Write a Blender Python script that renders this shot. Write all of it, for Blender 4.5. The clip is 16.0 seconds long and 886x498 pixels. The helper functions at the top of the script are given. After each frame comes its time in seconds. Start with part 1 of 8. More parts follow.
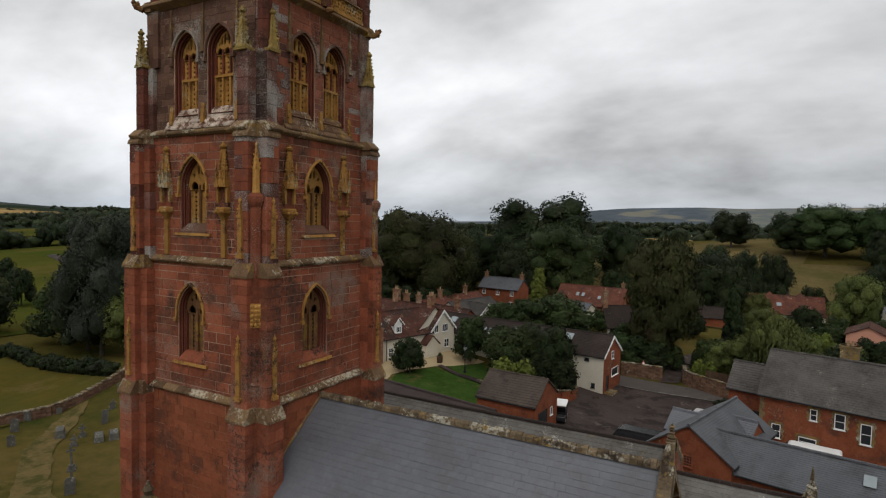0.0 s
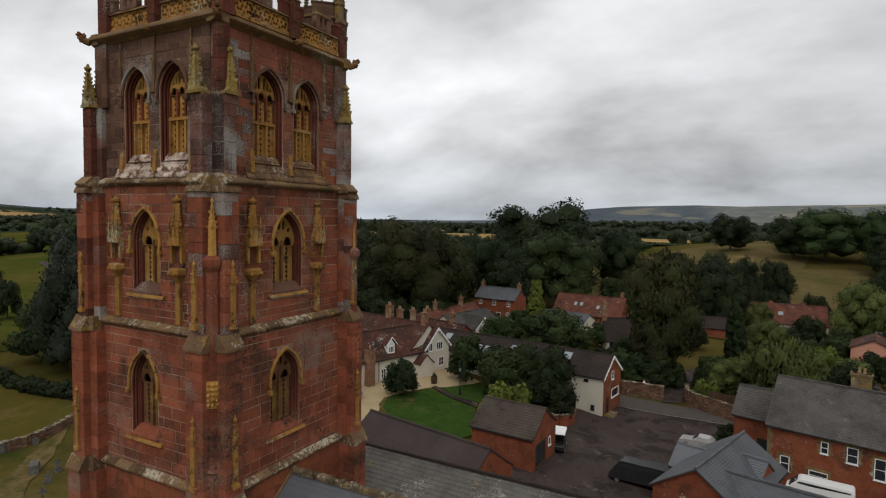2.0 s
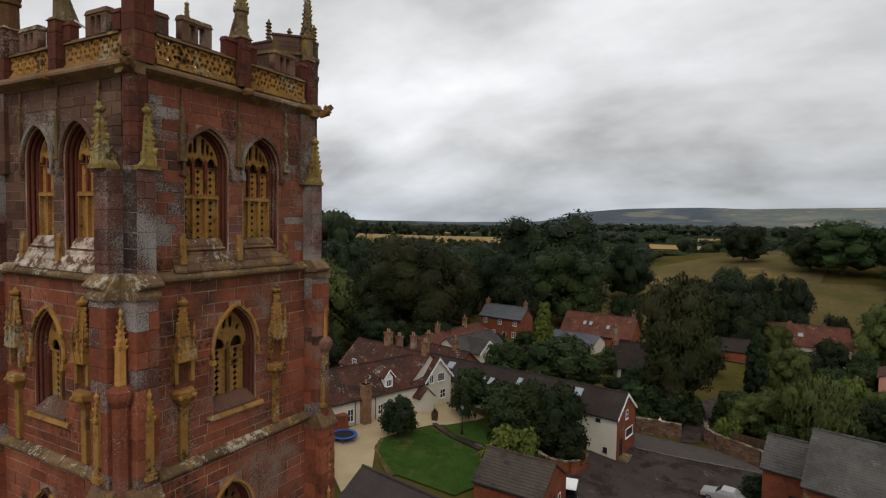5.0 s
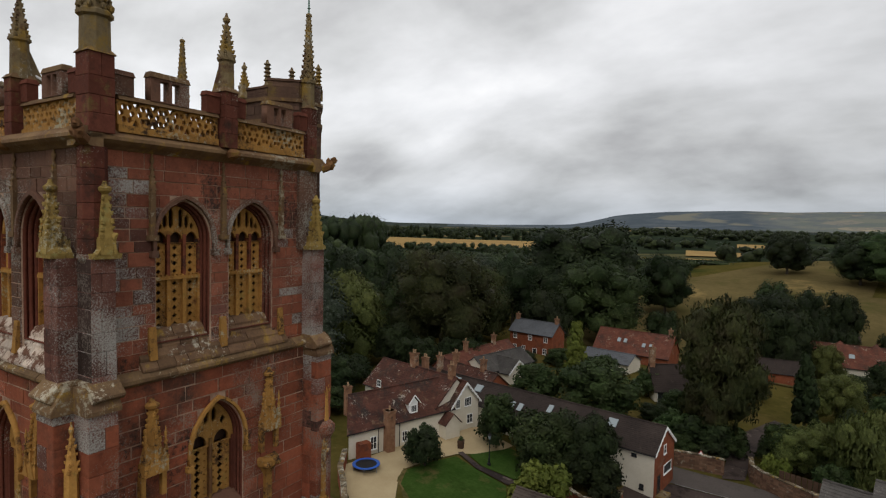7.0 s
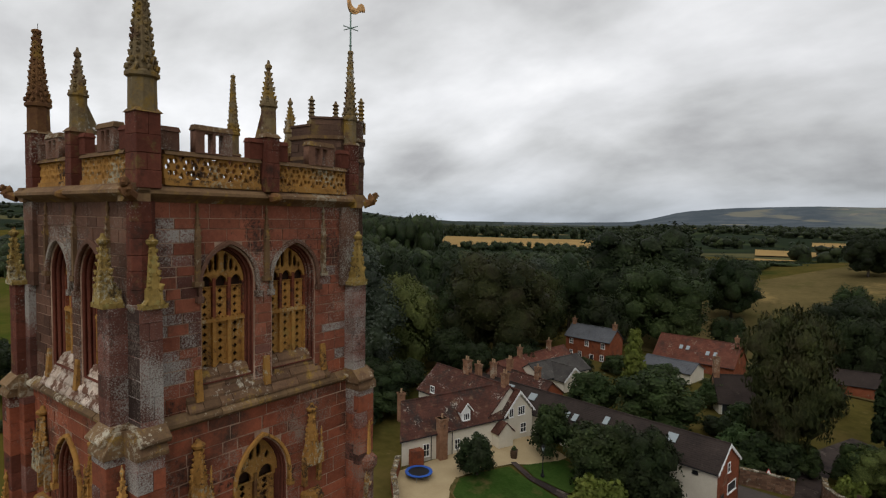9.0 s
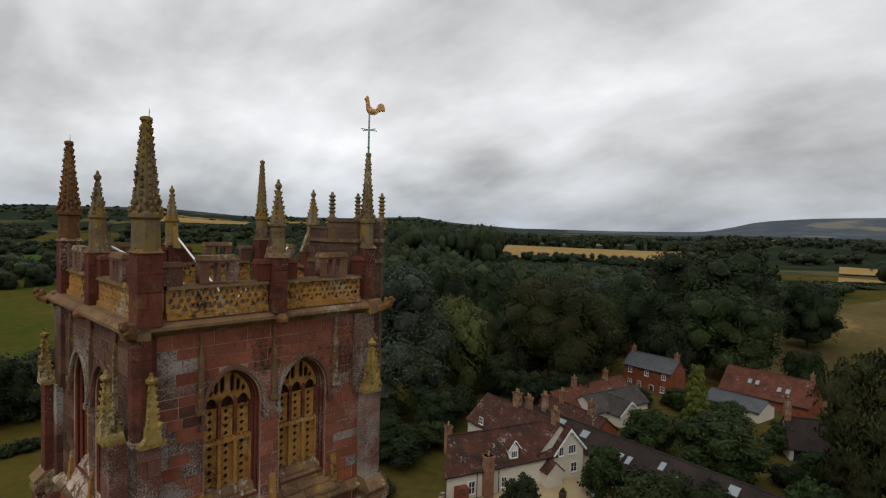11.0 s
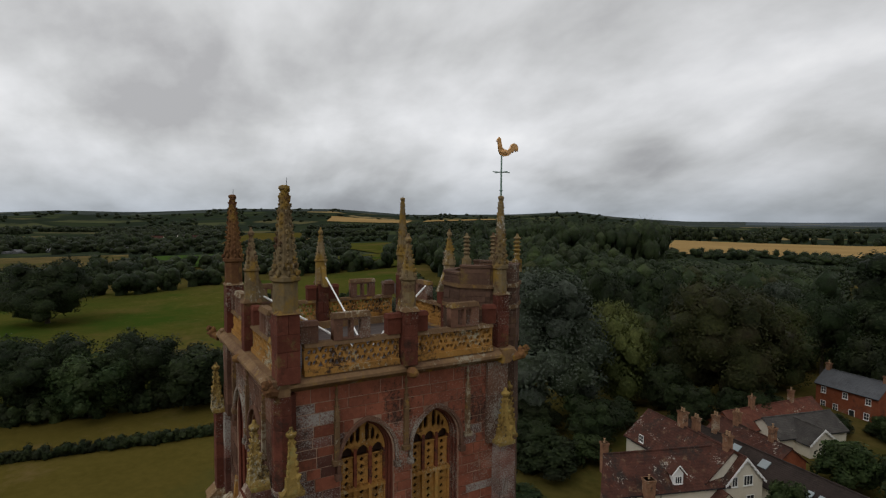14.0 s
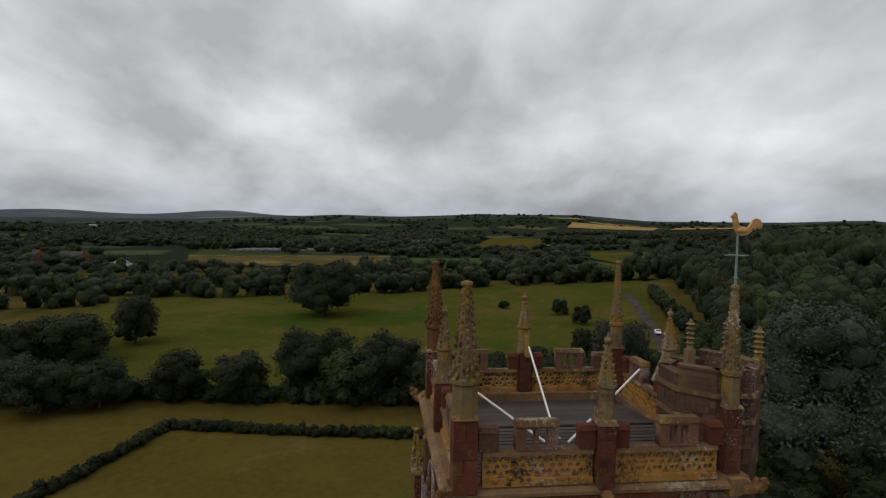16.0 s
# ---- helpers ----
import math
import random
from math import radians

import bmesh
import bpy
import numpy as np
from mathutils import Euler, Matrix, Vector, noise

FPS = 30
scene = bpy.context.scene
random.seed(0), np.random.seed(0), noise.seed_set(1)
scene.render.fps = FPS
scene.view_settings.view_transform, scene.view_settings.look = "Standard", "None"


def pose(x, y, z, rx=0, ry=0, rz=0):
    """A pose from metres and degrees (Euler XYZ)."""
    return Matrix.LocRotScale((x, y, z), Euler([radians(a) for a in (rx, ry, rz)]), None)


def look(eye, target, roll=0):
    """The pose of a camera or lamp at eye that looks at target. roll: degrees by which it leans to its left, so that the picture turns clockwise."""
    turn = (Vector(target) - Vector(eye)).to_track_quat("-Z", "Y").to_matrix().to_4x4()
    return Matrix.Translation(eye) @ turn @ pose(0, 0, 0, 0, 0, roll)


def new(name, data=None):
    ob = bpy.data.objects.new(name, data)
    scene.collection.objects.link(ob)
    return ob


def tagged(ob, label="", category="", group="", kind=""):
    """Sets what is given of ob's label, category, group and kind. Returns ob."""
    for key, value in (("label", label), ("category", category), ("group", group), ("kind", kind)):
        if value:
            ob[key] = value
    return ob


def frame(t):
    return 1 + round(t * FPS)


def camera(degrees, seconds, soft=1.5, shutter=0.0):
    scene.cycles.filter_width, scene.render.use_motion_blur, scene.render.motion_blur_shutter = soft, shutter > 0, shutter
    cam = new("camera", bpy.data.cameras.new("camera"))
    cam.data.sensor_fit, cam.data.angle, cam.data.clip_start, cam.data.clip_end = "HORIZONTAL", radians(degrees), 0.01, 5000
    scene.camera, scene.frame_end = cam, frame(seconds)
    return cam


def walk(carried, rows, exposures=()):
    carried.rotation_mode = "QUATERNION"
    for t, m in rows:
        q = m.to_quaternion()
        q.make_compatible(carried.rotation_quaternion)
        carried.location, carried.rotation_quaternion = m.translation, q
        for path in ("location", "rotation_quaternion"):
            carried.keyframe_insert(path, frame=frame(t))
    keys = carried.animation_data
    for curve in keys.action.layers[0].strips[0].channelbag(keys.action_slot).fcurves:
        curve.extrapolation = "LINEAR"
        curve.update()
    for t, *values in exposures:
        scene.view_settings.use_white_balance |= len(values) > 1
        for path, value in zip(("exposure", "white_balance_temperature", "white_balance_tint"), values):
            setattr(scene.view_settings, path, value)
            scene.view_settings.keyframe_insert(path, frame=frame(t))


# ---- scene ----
cam = camera(75.9, 16.0, soft=1.2)
PATH = [
    (0, (21.641, -21.049, 24.245), (20.695, -19.29, 24.139), 1.2),
    (0.5, (21.312, -20.054, 24.629), (20.366, -18.296, 24.519), 1.0),
    (1, (21.086, -19.493, 25.224), (20.143, -17.733, 25.111), 0.9),
    (1.5, (20.896, -18.88, 25.93), (19.955, -17.118, 25.82), 1.0),
    (2, (20.731, -18.245, 26.646), (19.792, -16.482, 26.536), 0.9),
    (2.5, (20.539, -17.562, 27.332), (19.6, -15.8, 27.222), 0.9),
    (3, (20.245, -16.834, 27.965), (19.301, -15.074, 27.856), 1.1),
    (3.5, (19.981, -16.029, 28.526), (19.037, -14.269, 28.417), 1.1),
    (4, (19.605, -15.186, 29.066), (18.656, -13.429, 28.958), 1.1),
    (6.5, (17.561, -10.837, 31.276), (16.553, -9.113, 31.172), 1.3),
    (7, (17.522, -10.455, 32.07), (16.47, -8.757, 31.969), 1.3),
    (7.5, (17.609, -10.237, 32.591), (16.523, -8.561, 32.487), 1.3),
    (8, (17.664, -10.073, 32.963), (16.531, -8.428, 32.856), 1.1),
    (8.5, (17.702, -9.958, 33.253), (16.532, -8.339, 33.144), 1.0),
    (9, (17.786, -9.966, 33.311), (16.571, -8.381, 33.2), 0.9),
    (9.5, (17.939, -9.926, 33.74), (16.68, -8.376, 33.628), 0.9),
    (10, (17.978, -9.518, 34.731), (16.669, -8.009, 34.629), 1.2),
    (12.5, (18.843, -7.474, 37.907), (17.369, -6.126, 37.799), 1.1),
    (13, (18.711, -7.497, 37.795), (17.184, -6.21, 37.681), 0.7),
    (13.5, (18.429, -7.498, 37.907), (16.813, -6.326, 37.789), 0.5),
    (14, (18.141, -7.315, 38.228), (16.421, -6.3, 38.11), 0.4),
    (14.5, (17.828, -6.975, 38.668), (16.005, -6.161, 38.554), 0.2),
    (15, (17.611, -6.566, 39.061), (15.709, -5.957, 38.951), 0.9),
    (15.5, (17.296, -6.046, 39.778), (15.34, -5.644, 39.669), 1.0),
    (16, (16.856, -5.574, 40.438), (14.873, -5.342, 40.329), 1.0),
]
walk(cam, [(t, look(eye, target, roll)) for t, eye, target, roll in PATH], exposures=[(0.0, 0.22), (9.0, 0.18), (12.5, 0.0), (16.0, -0.16)])

# ---- light ----
SUN_AZ, SUN_EL = 150.0, 48.0
world = bpy.data.worlds.new("overcast_sky")
scene.world = world
world.use_nodes = True
wn, wl = world.node_tree.nodes, world.node_tree.links
wn.clear()


def wnode(kind, **kw):
    n = wn.new(kind)
    for k, v in kw.items():
        n.inputs[int(k[1:])].default_value = v
    return n


def wmath(op, a, b=None):
    n = wn.new("ShaderNodeMath")
    n.operation = op
    for i, v in enumerate((a, b)):
        if v is None:
            continue
        if isinstance(v, (int, float)):
            n.inputs[i].default_value = v
        else:
            wl.new(v, n.inputs[i])
    return n.outputs[0]


def ramp_node(nodes, stops):
    r = nodes.new("ShaderNodeValToRGB")
    e = r.color_ramp.elements
    while len(e) < len(stops):
        e.new(0.5)
    for el, (p, c) in zip(e, stops):
        el.position = p
        el.color = (*c, 1) if len(c) == 3 else c
    return r


sky = wn.new("ShaderNodeTexSky")
sky.sky_type = "NISHITA"
sky.sun_disc = False
sky.sun_elevation, sky.sun_rotation = radians(SUN_EL), radians(SUN_AZ)
co = wn.new("ShaderNodeTexCoord")
sep = wn.new("ShaderNodeSeparateXYZ")
wl.new(co.outputs["Generated"], sep.inputs[0])
zc = wmath("ADD", wmath("MAXIMUM", sep.outputs[2], 0.0), 0.42)
com = wn.new("ShaderNodeCombineXYZ")
wl.new(wmath("DIVIDE", sep.outputs[0], zc), com.inputs[0])
wl.new(wmath("DIVIDE", sep.outputs[1], zc), com.inputs[1])
wl.new(wmath("MULTIPLY", sep.outputs[2], 0.6), com.inputs[2])
shift = wn.new("ShaderNodeMapping")
shift.inputs["Location"].default_value = (4.1, 2.2, 0.0)
shift.inputs["Rotation"].default_value = (0, 0, radians(25))
shift.inputs["Scale"].default_value = (1.0, 1.35, 1.0)
wl.new(com.outputs[0], shift.inputs[0])
n1 = wnode("ShaderNodeTexNoise", i2=1.55, i3=8.0, i4=0.50)
n1.inputs["Distortion"].default_value = 0.15
wl.new(shift.outputs[0], n1.inputs[0])
n2 = wnode("ShaderNodeTexNoise", i2=3.4, i3=6.0, i4=0.5)
n2.inputs["Distortion"].default_value = 0.25
wl.new(shift.outputs[0], n2.inputs[0])
mixv = wmath("ADD", wmath("MULTIPLY", n1.outputs[0], 0.78), wmath("MULTIPLY", n2.outputs[0], 0.22))
cr = ramp_node(wn, [(0.36, (0.40, 0.40, 0.408)), (0.45, (0.54, 0.545, 0.55)), (0.52, (0.64, 0.645, 0.655)), (0.60, (0.75, 0.755, 0.77)), (0.70, (0.89, 0.89, 0.90))])
wl.new(mixv, cr.inputs[0])
low = ramp_node(wn, [(0.0, (0.60, 0.65, 0.71)), (0.03, (0.68, 0.715, 0.755)), (0.07, (0.84, 0.855, 0.875)), (0.13, (0.95, 0.955, 0.96)), (0.3, (1.0, 1.0, 1.0)), (1.0, (1.1, 1.1, 1.1))])
wl.new(sep.outputs[2], low.inputs[0])
mul = wn.new("ShaderNodeMix")
mul.data_type, mul.blend_type = "RGBA", "MULTIPLY"
mul.inputs[0].default_value = 1.0
wl.new(cr.outputs[0], mul.inputs[6])
wl.new(low.outputs[0], mul.inputs[7])
side = wmath("ADD", wmath("MULTIPLY", sep.outputs[0], -0.22), wmath("MULTIPLY", sep.outputs[1], -0.10))
side = wmath("ADD", side, 1.0)
tint = wn.new("ShaderNodeMix")
tint.data_type, tint.blend_type = "RGBA", "MULTIPLY"
tint.inputs[0].default_value = 1.0
wl.new(mul.outputs[2], tint.inputs[6])
wl.new(side, tint.inputs[7])
b1 = wn.new("ShaderNodeBackground")
wl.new(sky.outputs[0], b1.inputs[0])
b1.inputs[1].default_value = 0.05
b2 = wn.new("ShaderNodeBackground")
wl.new(tint.outputs[2], b2.inputs[0])
b2.inputs[1].default_value = 1.05
ms = wn.new("ShaderNodeMixShader")
ms.inputs[0].default_value = 0.95
wl.new(b1.outputs[0], ms.inputs[1])
wl.new(b2.outputs[0], ms.inputs[2])
wo = wn.new("ShaderNodeOutputWorld")
wl.new(ms.outputs[0], wo.inputs[0])

sun_data = bpy.data.lights.new("sun", "SUN")
sun_data.energy, sun_data.angle, sun_data.color = 0.6, radians(25), (1.0, 0.95, 0.88)
sun = new("sun", sun_data)
sa, se = radians(SUN_AZ), radians(SUN_EL)
sun.matrix_world = look((80 * math.sin(sa) * math.cos(se), 80 * math.cos(sa) * math.cos(se), 80 * math.sin(se)), (0, 0, 0))


# ---- materials ----
def shader(name):
    m = bpy.data.materials.new(name)
    m.use_nodes = True
    t = m.node_tree
    return m, t.nodes, t.links, t.nodes["Principled BSDF"]


def noise_out(nodes, links, coord, scale, detail=4.0, rough=0.6, stretch=None):
    n = nodes.new("ShaderNodeTexNoise")
    n.inputs["Scale"].default_value = scale
    n.inputs["Detail"].default_value = detail
    n.inputs["Roughness"].default_value = rough
    if stretch:
        mp = nodes.new("ShaderNodeMapping")
        mp.inputs["Scale"].default_value = stretch
        links.new(coord, mp.inputs[0])
        links.new(mp.outputs[0], n.inputs[0])
    else:
        links.new(coord, n.inputs[0])
    return n.outputs[0]


def mixc(nodes, links, fac, a, b, blend="MIX"):
    n = nodes.new("ShaderNodeMix")
    n.data_type, n.blend_type = "RGBA", blend
    for i, v in ((0, fac), (6, a), (7, b)):
        if isinstance(v, (int, float)):
            n.inputs[i].default_value = v
        elif isinstance(v, tuple):
            n.inputs[i].default_value = (*v, 1)
        else:
            links.new(v, n.inputs[i])
    return n.outputs[2]


def band(nodes, links, val, lo, hi):
    n = nodes.new("ShaderNodeMapRange")
    n.inputs[1].default_value, n.inputs[2].default_value = lo, hi
    links.new(val, n.inputs[0])
    return n.outputs[0]


def surface(name, c1, c2, rough=0.85, big=0.6, fine=9.0, bump=0.15, vary=0.0, random=None, patches=(), metal=0.0, stretch=None, bump_scale=None, spec=0.12, speckle=()):
    """Two colours mixed at two scales, with patches of other colours: (colour, scale, low, high)."""
    m, nd, lk, p = shader(name)
    tc = nd.new("ShaderNodeNewGeometry").outputs["Position"]
    a = noise_out(nd, lk, tc, big, 5.0, 0.62, stretch)
    b = noise_out(nd, lk, tc, fine, 5.0, 0.65, stretch)
    f = nd.new("ShaderNodeMath")
    f.operation = "MULTIPLY_ADD"
    lk.new(a, f.inputs[0])
    f.inputs[1].default_value = 0.6
    g = nd.new("ShaderNodeMath")
    g.operation = "MULTIPLY"
    lk.new(b, g.inputs[0])
    g.inputs[1].default_value = 0.4
    lk.new(g.outputs[0], f.inputs[2])
    col = mixc(nd, lk, band(nd, lk, f.outputs[0], 0.36, 0.64), c1, c2)
    if random:
        src = nd.new("ShaderNodeObjectInfo").outputs["Random"] if random == "object" else nd.new("ShaderNodeNewGeometry").outputs["Random Per Island"]
        hsv = nd.new("ShaderNodeHueSaturation")
        lk.new(band_out(nd, lk, src, 1 - vary, 1 + vary), hsv.inputs["Value"])
        lk.new(col, hsv.inputs["Color"])
        col = hsv.outputs[0]
    for i, (pc, ps, lo, hi) in enumerate(patches):
        n0 = nd.new("ShaderNodeVectorMath")
        n0.operation = "ADD"
        n0.inputs[1].default_value = (7.3 * i + 3.1, 2.7 * i, 5.9 * i)
        lk.new(tc, n0.inputs[0])
        pv = noise_out(nd, lk, n0.outputs[0], ps, 7.0, 0.72)
        col = mixc(nd, lk, band(nd, lk, pv, lo, hi), col, pc)
    for i, (pc, fs, zs, lo, hi) in enumerate(speckle):
        # fine specks that crowd together in some zones and are rare in others
        n0 = nd.new("ShaderNodeVectorMath")
        n0.operation = "ADD"
        n0.inputs[1].default_value = (4.1 * i + 1.3, 9.2 * i + 0.4, 3.3 * i)
        lk.new(tc, n0.inputs[0])
        zone = noise_out(nd, lk, n0.outputs[0], zs, 3.0, 0.55)
        dots = noise_out(nd, lk, n0.outputs[0], fs, 6.0, 0.75)
        sm = nd.new("ShaderNodeMath")
        sm.operation = "MULTIPLY_ADD"
        lk.new(zone, sm.inputs[0])
        sm.inputs[1].default_value = 0.9
        lk.new(dots, sm.inputs[2])
        col = mixc(nd, lk, band(nd, lk, sm.outputs[0], lo, hi), col, pc)
    lk.new(col, p.inputs["Base Color"])
    p.inputs["Roughness"].default_value = rough
    p.inputs["Metallic"].default_value = metal
    p.inputs["Specular IOR Level"].default_value = spec
    if bump:
        bp = nd.new("ShaderNodeBump")
        bp.inputs["Strength"].default_value = bump
        bp.inputs["Distance"].default_value = 0.04
        lk.new(noise_out(nd, lk, tc, bump_scale or fine * 1.7, 6.0, 0.7), bp.inputs["Height"])
        lk.new(bp.outputs[0], p.inputs["Normal"])
    return m


def band_out(nodes, links, val, a, b):
    n = nodes.new("ShaderNodeMapRange")
    n.inputs[3].default_value, n.inputs[4].default_value = a, b
    links.new(val, n.inputs[0])
    return n.outputs[0]


def foliage(name, c1, c2, c3):
    """Leaves: each clump its own shade, drifts of another green, whole trees lighter or darker; light shines through a little."""
    m, nd, lk, p = shader(name)
    r = nd.new("ShaderNodeNewGeometry").outputs["Random Per Island"]
    o = nd.new("ShaderNodeObjectInfo").outputs["Random"]
    tc = nd.new("ShaderNodeTexCoord").outputs["Object"]
    col = mixc(nd, lk, r, c1, c2)
    col = mixc(nd, lk, band(nd, lk, noise_out(nd, lk, tc, 0.35, 4.0), 0.45, 0.7), col, c3)
    hsv = nd.new("ShaderNodeHueSaturation")
    lk.new(band_out(nd, lk, o, 0.8, 1.2), hsv.inputs["Value"])
    lk.new(band_out(nd, lk, o, 0.485, 0.51), hsv.inputs["Hue"])
    lk.new(col, hsv.inputs["Color"])
    grove = nd.new("ShaderNodeHueSaturation")
    g = band(nd, lk, noise_out(nd, lk, tc, 0.085, 2.0, 0.5), 0.36, 0.64)
    lk.new(band_out(nd, lk, g, 0.72, 1.32), grove.inputs["Value"])
    lk.new(band_out(nd, lk, g, 0.51, 0.488), grove.inputs["Hue"])
    lk.new(hsv.outputs[0], grove.inputs["Color"])
    fine = noise_out(nd, lk, tc, 2.1, 6.0, 0.78)
    sprig = nd.new("ShaderNodeHueSaturation")
    lk.new(band_out(nd, lk, band(nd, lk, fine, 0.36, 0.64), 0.70, 1.75), sprig.inputs["Value"])
    lk.new(grove.outputs[0], sprig.inputs["Color"])
    bp = nd.new("ShaderNodeBump")
    bp.inputs["Strength"].default_value = 0.6
    bp.inputs["Distance"].default_value = 0.45
    lk.new(fine, bp.inputs["Height"])
    lk.new(bp.outputs[0], p.inputs["Normal"])
    lk.new(sprig.outputs[0], p.inputs["Base Color"])
    p.inputs["Roughness"].default_value = 0.55
    p.inputs["Specular IOR Level"].default_value = 0.12
    thin = nd.new("ShaderNodeBsdfTranslucent")
    lk.new(sprig.outputs[0], thin.inputs["Color"])
    mx = nd.new("ShaderNodeMixShader")
    mx.inputs[0].default_value = 0.25
    lk.new(p.outputs[0], mx.inputs[1])
    lk.new(thin.outputs[0], mx.inputs[2])
    lk.new(mx.outputs[0], nd["Material Output"].inputs["Surface"])
    return m


OCHRE = ((0.30, 0.185, 0.04), 1.5, 0.56, 0.66)
RED1, RED2 = (0.172, 0.050, 0.027), (0.308, 0.097, 0.051)
RED_PATCH = (((0.055, 0.034, 0.025), 0.5, 0.50, 0.68), ((0.20, 0.105, 0.04), 0.8, 0.62, 0.72))
RED_SPECK = (((0.38, 0.34, 0.29), 17.0, 0.24, 1.14, 1.24), ((0.225, 0.175, 0.14), 22.0, 0.5, 1.03, 1.18), ((0.035, 0.026, 0.022), 6.0, 0.45, 1.03, 1.20))
M_red = surface("red_sandstone", RED1, RED2, 0.9, 0.5, 7, 0.4, 0.24, "island", RED_PATCH, speckle=RED_SPECK)
M_red_piece = surface("red_sandstone_block", RED1, RED2, 0.9, 0.5, 7, 0.4, 0.24, "object", RED_PATCH, speckle=RED_SPECK)
M_red_base = surface("smooth_red_sandstone", (0.165, 0.050, 0.025), (0.262, 0.084, 0.040), 0.9, 0.4, 6, 0.4, 0.16, "island", RED_PATCH)
M_wall_piece = surface("weathered_red_sandstone_block", (0.175, 0.058, 0.036), (0.315, 0.112, 0.066), 0.9, 0.6, 8, 0.4, 0.20, "object", (((0.075, 0.042, 0.030), 0.8, 0.54, 0.70),), speckle=(((0.36, 0.32, 0.27), 22.0, 0.4, 1.02, 1.16), ((0.05, 0.03, 0.024), 7.0, 0.5, 1.04, 1.2)))
GREY_PATCH = (((0.07, 0.05, 0.04), 1.3, 0.55, 0.72),)
GREY_SPECK = (((0.34, 0.32, 0.29), 24.0, 0.45, 0.93, 1.10), ((0.05, 0.032, 0.025), 5.0, 0.5, 1.02, 1.2))
M_red_grey = surface("lichened_red_sandstone", (0.090, 0.046, 0.032), (0.155, 0.082, 0.054), 0.92, 0.5, 8, 0.4, 0.3, "island", GREY_PATCH, speckle=(((0.31, 0.29, 0.25), 22.0, 0.4, 0.99, 1.12),))
M_jamb = surface("dark_maroon_sandstone", (0.080, 0.027, 0.018), (0.150, 0.048, 0.030), 0.92, 0.7, 8, 0.4, 0.15, "island", speckle=(((0.24, 0.20, 0.16), 18.0, 0.5, 1.12, 1.22),))
M_jamb_piece = surface("dark_maroon_sandstone_block", (0.080, 0.027, 0.019), (0.155, 0.052, 0.033), 0.92, 0.7, 8, 0.4, 0.2, "object", (((0.15, 0.11, 0.04), 1.4, 0.56, 0.68), ((0.045, 0.024, 0.018), 0.9, 0.54, 0.66)), speckle=(((0.34, 0.31, 0.26), 16.0, 0.5, 1.04, 1.16),))
M_turret = surface("dark_weathered_turret_stone", (0.075, 0.044, 0.032), (0.135, 0.080, 0.055), 0.93, 0.7, 8, 0.4, 0.3, "island", (((0.17, 0.115, 0.04), 1.1, 0.58, 0.68),), speckle=(((0.30, 0.27, 0.22), 12.0, 0.5, 1.10, 1.2),))
M_turret_piece = surface("dark_weathered_turret_block", (0.075, 0.044, 0.032), (0.135, 0.080, 0.055), 0.93, 0.7, 8, 0.4, 0.3, "object", (((0.17, 0.115, 0.04), 1.1, 0.58, 0.68),), speckle=(((0.30, 0.27, 0.22), 12.0, 0.5, 1.10, 1.2),))
# the recess's shade is put into this colour along with its soot
M_soot_shade_piece = surface("sooty_sheltered_stone", (0.034, 0.024, 0.020), (0.070, 0.042, 0.034), 0.95, 0.6, 8, 0.4, 0.25, "object", speckle=(((0.16, 0.13, 0.11), 16.0, 0.5, 1.06, 1.18),))
M_grey_piece = surface("lichened_red_sandstone_block", (0.11, 0.047, 0.036), (0.17, 0.075, 0.055), 0.92, 0.5, 8, 0.4, 0.35, "object", GREY_PATCH, speckle=GREY_SPECK)
M_mortar = surface("pale_mortar", (0.16, 0.080, 0.052), (0.46, 0.33, 0.24), 0.95, 0.5, 5, 0.3)
M_ochre = surface("golden_hamstone", (0.31, 0.150, 0.038), (0.50, 0.270, 0.076), 0.9, 0.9, 9, 0.4, 0.2, "island", (((0.14, 0.065, 0.028), 1.5, 0.54, 0.68), ((0.25, 0.19, 0.055), 1.3, 0.58, 0.68)), speckle=(((0.42, 0.36, 0.22), 14.0, 0.6, 1.10, 1.20), ((0.06, 0.035, 0.02), 5.0, 0.8, 1.06, 1.2)))
M_parapet = surface("weathered_golden_stone", (0.26, 0.130, 0.036), (0.42, 0.222, 0.060), 0.9, 1.1, 9, 0.4, 0.2, "island", (((0.10, 0.05, 0.026), 1.3, 0.56, 0.68),), speckle=(((0.36, 0.32, 0.22), 8.0, 0.6, 1.06, 1.16), ((0.05, 0.03, 0.02), 6.0, 0.9, 1.0, 1.15)))
M_cap = surface("yellow_lichened_stone", (0.19, 0.125, 0.036), (0.36, 0.25, 0.078), 0.92, 1.4, 10, 0.4, 0.2, "island", (((0.10, 0.060, 0.028), 1.6, 0.54, 0.66), ((0.30, 0.27, 0.10), 1.8, 0.56, 0.66)), speckle=(((0.42, 0.39, 0.28), 12.0, 0.6, 1.08, 1.18), ((0.05, 0.035, 0.02), 6.0, 0.8, 1.04, 1.18)))
M_string = surface("weathered_ledge_stone", (0.105, 0.060, 0.036), (0.20, 0.125, 0.062), 0.93, 0.8, 9, 0.4, 0.3, "island", (OCHRE,), speckle=(((0.31, 0.265, 0.19), 6.0, 0.5, 1.04, 1.12),))
